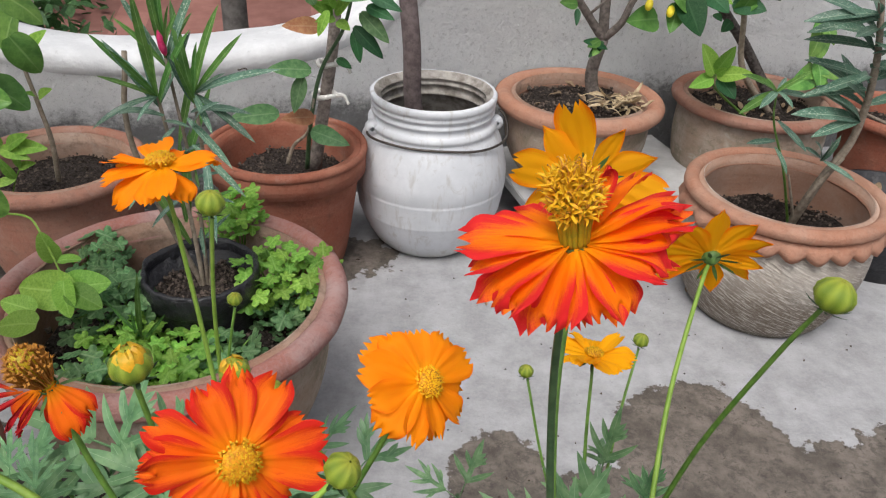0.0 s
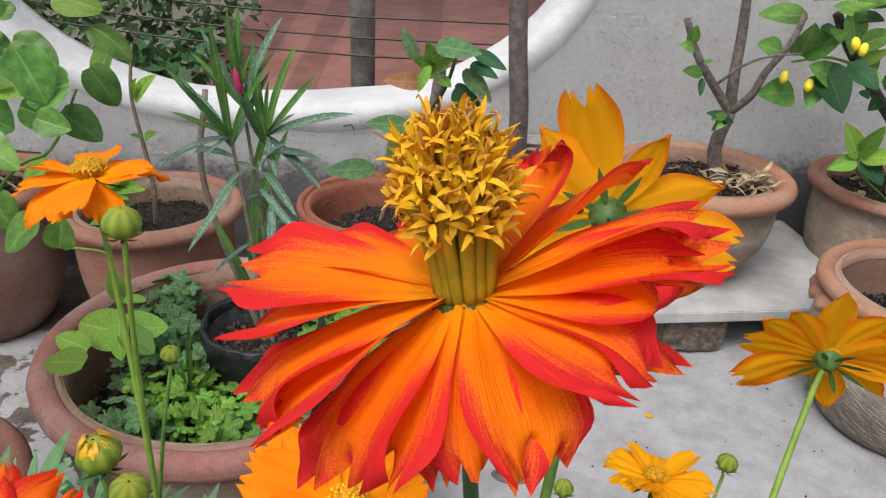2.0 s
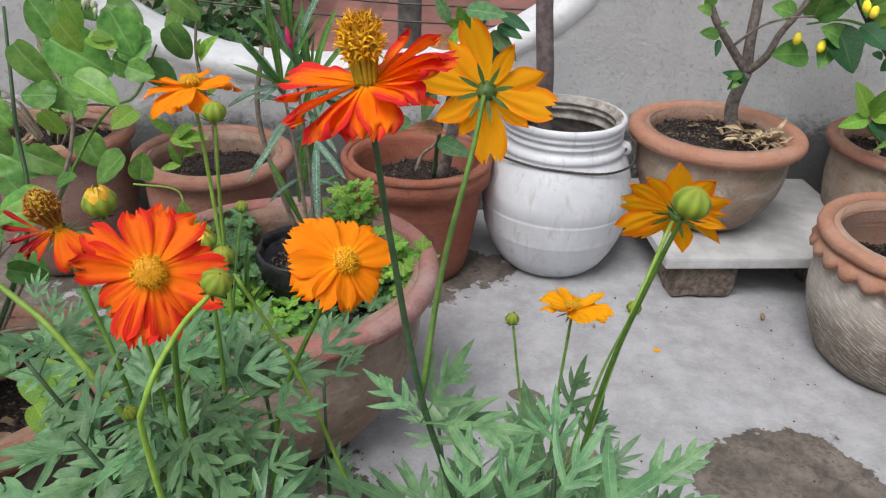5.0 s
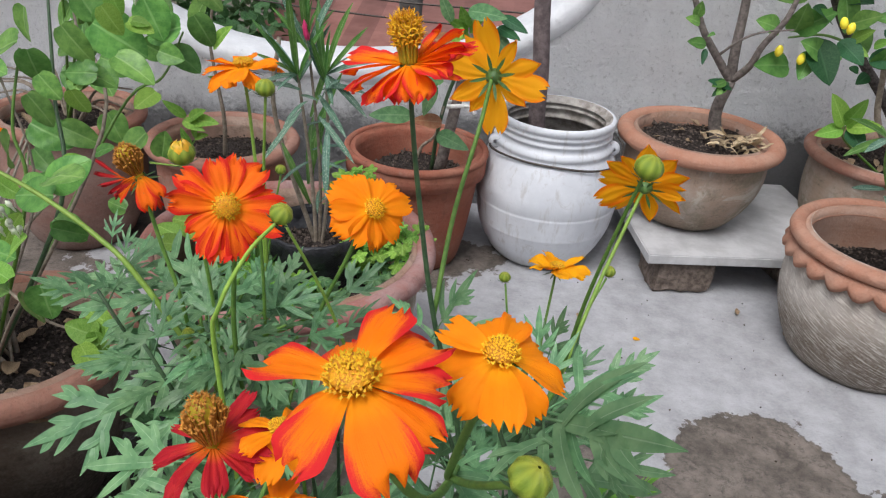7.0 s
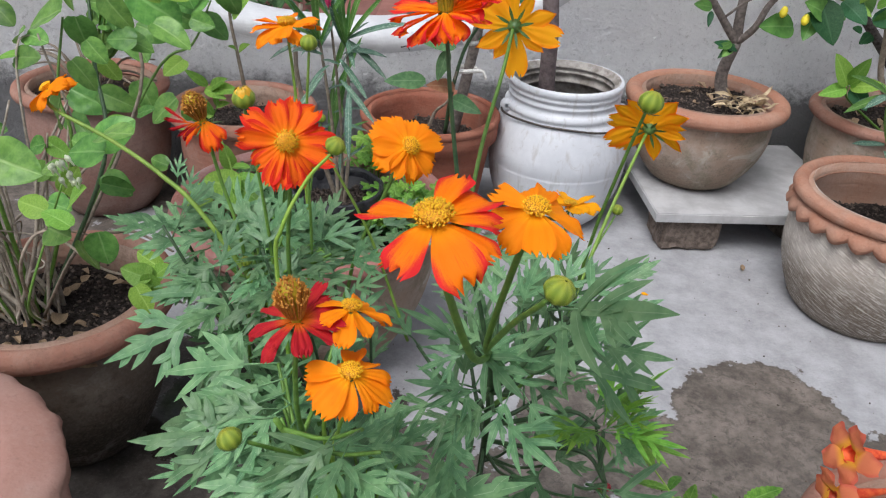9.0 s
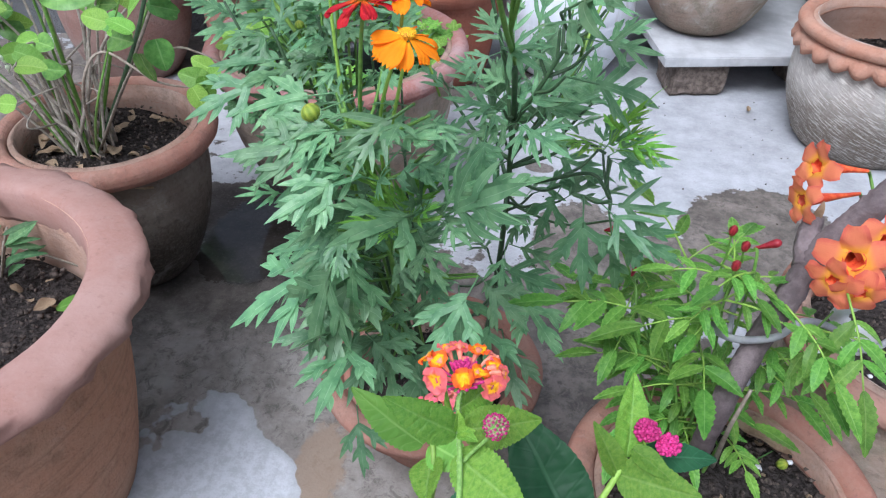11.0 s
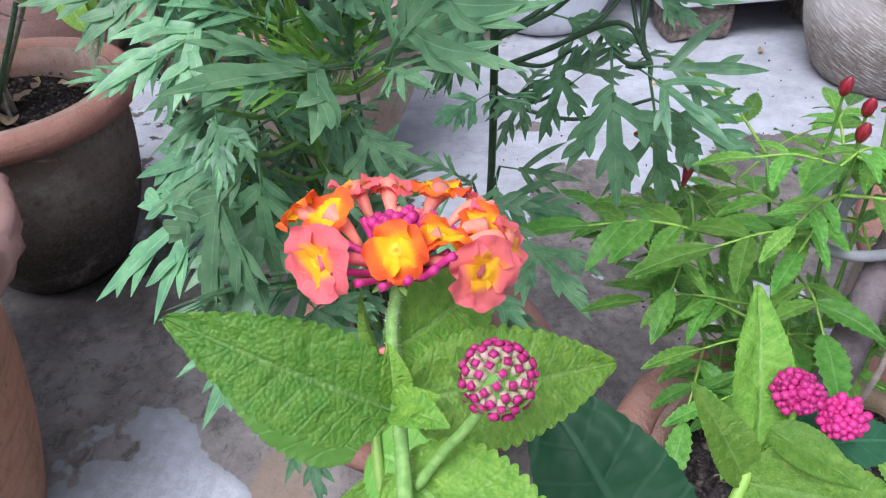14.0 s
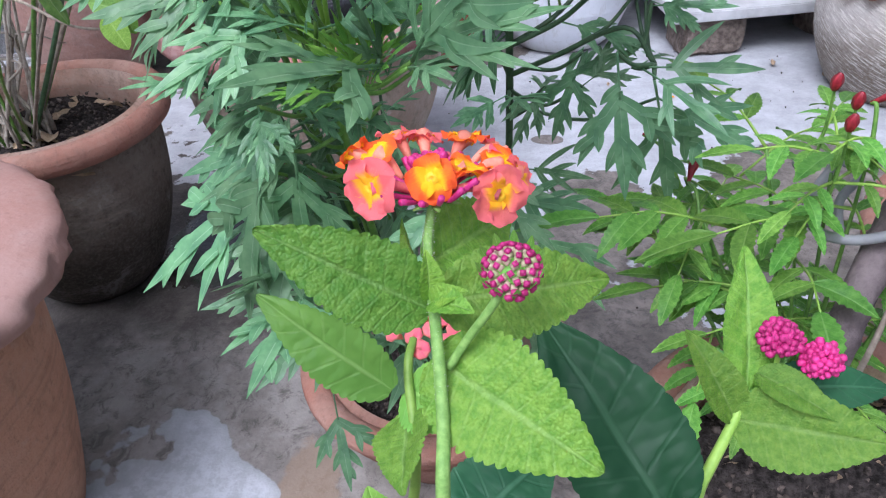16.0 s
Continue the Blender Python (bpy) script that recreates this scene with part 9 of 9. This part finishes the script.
def weeds_in_big_pot():
    rnd = random.Random(66)
    pl = thing("grey_weed", "small frosted grey weed in dark soil", "plant")
    b = Vector((-0.357, 0.070, 0.210))
    dat = blade_set("weed", GREYGREEN_LEAF, 0.2)
    for i in range(26):
        a = rnd.uniform(0, 6.28)
        p = b + Vector((0.02 * math.cos(a), 0.02 * math.sin(a), rnd.uniform(0, 0.05)))
        leaf_line(pl, p, p + Vector((0.035 * math.cos(a), 0.035 * math.sin(a), rnd.uniform(-0.01, 0.03))), dat, rnd)
    for i in range(5):
        stalk(pl, [b + Vector((0, 0, -0.01)), b + Vector((rnd.uniform(-0.01, 0.03), rnd.uniform(-0.02, 0.03), 0.05))], 0.0014, 0.001, TWIG)
    st = thing("dry_stalk", "thin pale dry stalk lying on soil", "debris", group="dry litter")
    part("stalk", tube(Mesh(), [(-0.356, 0.112, 0.215), (-0.320, 0.107, 0.214), (-0.284, 0.102, 0.212)], 0.0016, 0.0012, 5, 8), TWIG, st)
    lf = thing("fallen_leaf", "yellow-green fallen leaf on dark soil", "leaf")
    part("blade", blade(Mesh(), 0.05, 0.024, ovate, 8, 4, droop=0.4, m=aim((-0.266, 0.037, 0.214), (0.6, 0.6, 0.1))), FRESH_LEAF, lf)
    lf = thing("fallen_leaf", "big dry brown leaf on dark soil", "leaf")
    part("blade", blade(Mesh(), 0.075, 0.04, ovate, 8, 6, droop=0.5, wave=0.2, m=aim((-0.375, 0.275, 0.203), (1.0, 0.05, 0.1))), DRY_LEAF, lf)


def stake_pot_bits():
    """What lies and sprouts on the soil of the staked pot."""
    lf = thing("fallen_leaf", "long curled dry leaf against the pot's rim", "leaf")
    part("blade", blade(Mesh(), 0.060, 0.021, strap, 14, 6, droop=0.5, cup=0.5, wave=0.35, twist=0.5, m=aim((0.365, 0.058, 0.208), (0.80, -0.58, 0.06), (-0.3, -0.5, 0.8))), DRY_LEAF, lf)
    sp = thing("seedling", "tiny round-leaved seedling in dark soil", "plant", 0.363, 0.035, 0.200)
    for k in range(4):
        part("leaf", ROUND_FRESH[k % 2], None, sp, m=Matrix.Rotation(k * 1.57, 4, "Z") @ pose(0, 0.001, 0.006, 12, 0, 0) @ Matrix.Scale(0.007, 4))
    part("stem", tube(Mesh(), [(0, 0, -0.004), (0.0005, 0, 0.003), (0, 0, 0.0065)], 0.0006, 0.0005, 6, 4), STEM, sp)
    gs = thing("grass_sprig", "small sprig of pale green grass in soil", "grass")
    dat = blade_set("grass", OLEANDER_YOUNG, 0.07, (0.05, 0.2, 0.4))
    rnd = random.Random(19)
    for d in ((-0.016, -0.002, 0.010), (0.012, 0.004, 0.012), (-0.004, -0.010, 0.012), (0.004, -0.004, 0.016)):
        leaf_line(gs, (0.382, 0.018, 0.199), (0.382 + d[0], 0.018 + d[1], 0.199 + d[2]), dat, rnd, (0, -0.5, 1), 1)
    fr = Mesh()
    lathe(fr, [(0.0002, -0.0045), (0.003, -0.0036), (0.0045, 0.0), (0.0038, 0.003), (0.0015, 0.0046), (0.0002, 0.0042)], 16, lambda a, k: 1 + 0.04 * math.cos(6 * a))
    tagged(part("fallen_fruit", fr, BUD_GREEN, m=pose(0.401, 0.015, 0.204, 20, 30, 0)), "small green fallen fruit on soil", "fruit")


def floor_bits():
    rnd = random.Random(90)
    p = thing("fallen_petal", "yellow petal fallen on the cement floor", "petal")
    part("petal_blade", blade(Mesh(), 0.014, 0.01, round_leaf, 6, 4, droop=0.6, m=aim((0.329, 0.911, 0.003), (1, 0.3, 0.1))), PETAL_YELLOW, p)
    g = Mesh()
    for i in range(260):
        x, y = rnd.uniform(-0.3, 0.9), rnd.uniform(0.3, 1.15)
        s = rnd.uniform(0.0006, 0.0022)
        q = [Vector(v) * s * rnd.uniform(0.5, 1.3) + Vector((x, y, s * 0.5 + 0.001)) for v in ((1, 0, 0), (-1, 0, 0), (0, 1, 0), (0, -1, 0), (0, 0, 1), (0, 0, -1))]
        g.add(q, [(0, 2, 4), (2, 1, 4), (1, 3, 4), (3, 0, 4), (2, 0, 5), (1, 2, 5), (3, 1, 5), (0, 3, 5)])
    tagged(part("floor_grit", g, CRUMB), "specks of dark grit on the floor", "grit", kind="stuff")
    for c, s in (((0.596, 1.004, 0.004), 0.007), ((0.52, 1.05, 0.004), 0.01), ((0.23, 0.95, 0.003), 0.006)):
        t = thing("debris_chip", "dark scrap of dry leaf on the floor", "debris", *c)
        part("scrap", CURLS[1], None, t, m=Matrix.Scale(s * 1.6, 4))


def bushes_beyond():
    """Clumps of greenery in the yard, seen through the opening."""
    rnd = random.Random(99)
    dat = blade_set("bush", DARK_LEAF, 0.5, shape=ovate)
    for cx, cy, cz, r in ((-1.75, 3.3, -0.5, 0.5), (-2.4, 4.4, -0.2, 0.7), (-1.15, 3.25, -0.85, 0.45)):
        pl = thing("yard_bush", "dense dark green bush in the yard below", "bush", group="yard bushes")
        stalk(pl, [(cx, cy, -1.6), (cx + 0.05, cy, -1.0), (cx, cy, cz)], 0.05, 0.02, BARK, 8, "trunk")
        lv = Mesh()
        for i in range(1500):
            d = Vector((rnd.gauss(0, 1), rnd.gauss(0, 1), rnd.gauss(0, 1))).normalized() * r * rnd.uniform(0.55, 1.05)
            k = 1 + 0.35 * noise.noise(d * 4)
            blade(lv, rnd.uniform(0.06, 0.12), 0.05, lance, 2, 2, droop=0.5, m=aim(Vector((cx, cy, cz)) + d * k, (rnd.uniform(-1, 1), rnd.uniform(-1, 1), rnd.uniform(-0.8, 0.6)), roll=rnd.uniform(-1, 1)))
        c = part("crown", lv, leaf_stuff("bush_leaf", (0.035, 0.095, 0.03), (0.10, 0.20, 0.07), (0.1, 0.2, 0.1), 0.2, grain=70.0) if "bush_leaf" not in bpy.data.materials else bpy.data.materials["bush_leaf"], pl)


def pot_scraps():
    """Torn white plastic and pale chips lying in the stained pot."""
    white = plain("white_plastic_scrap", (0.58, 0.58, 0.60), (0.72, 0.72, 0.73), 80, 0.4, 0.3, 0.002)
    th = thing("plastic_scrap", "torn ring of white plastic lying among leaves", "scrap", *(0.4350, 0.0595, 0.3339))
    ring = Mesh()
    pts = [(0.022 * math.cos(a), 0.006 * math.sin(2 * a), 0.022 * math.sin(a)) for a in (0.2, 0.9, 1.6, 2.3, 3.0, 3.7, 4.4, 5.2)]
    path = curve_points(pts, 36)
    vs, fs = [], []
    for i, p in enumerate(path):
        w = 0.007 + 0.003 * noise.noise(Vector((i * 0.4, 0, 3)))
        o = Vector((p.x, 0, p.z)).normalized()
        vs += [p - o * w, p + o * 0.001 + Vector((0, -0.004, 0)), p + o * w]
    for i in range(len(path) - 1):
        for k in range(2):
            a = i * 3 + k
            fs.append((a, a + 1, a + 4, a + 3))
    ring.add(vs, fs)
    part("ring", ring, white, th)
    cord = tube(Mesh(), [(0.3877, 0.0255, 0.3202), (0.3951, 0.0220, 0.3220), (0.4079, 0.0326, 0.3237), (0.4287, 0.0410, 0.3125)], 0.003, 0.0022, 7, 20, lump=0.3)
    tagged(part("white_cord", cord, white), "limp strip of white cord under the shrub", "cord")
    rnd = random.Random(55)
    for p in ((0.496, 0.141, 0.196), (0.497, 0.125, 0.196), (0.409, 0.021, 0.200), (0.382, 0.009, 0.200)):
        s = rnd.uniform(0.0025, 0.0045)
        ch = Mesh()
        lathe(ch, [(0.0002, -s * 0.5), (s * 0.7, -s * 0.35), (s, 0), (s * 0.6, s * 0.4), (0.0002, s * 0.5)], 7, lambda a, k: 1 + 0.4 * noise.noise(Vector((math.cos(a) * 2, math.sin(a) * 2, p[0] * 50 + k))))
        tagged(part("pale_chip", ch, white, m=Matrix.Translation(Vector(p) + Vector((0, 0, s * 0.3)))), "small pale chip lying on dark soil", "chip", group="pale chips")


pot_scraps()
oleander()
bowl_plants()
tied_cutting()
bare_seedling()
small_tree()
leafy_shrub()
oleander_right()
jar_tree()
wilting()
tub()
litter(-0.403, 0.352, 0.201, 0.09, 34, 70, 0.03, "brown leaf litter on the soil of the jasmine pot")
litter(0.348, -0.03, 0.197, 0.09, 44, 71, 0.013, "bits of dry leaf on the soil by the stake")
litter(0.41, 1.262, 0.256, 0.10, 20, 72, 0.025, "dry leaf scraps on the soil of the slab pot")
litter(-0.756, 0.955, 0.235, 0.11, 26, 73, 0.045, "straw-brown dead leaves under the climber")
litter(-0.355, -0.042, 0.212, 0.13, 24, 74, 0.022, "brown scraps on the soil of the big pot")
litter(0.815, 1.40, 0.212, 0.11, 18, 75, 0.025, "dry leaf scraps under the broad-leaved shrub")
weeds_in_big_pot()
stake_pot_bits()
floor_bits()
bushes_beyond()
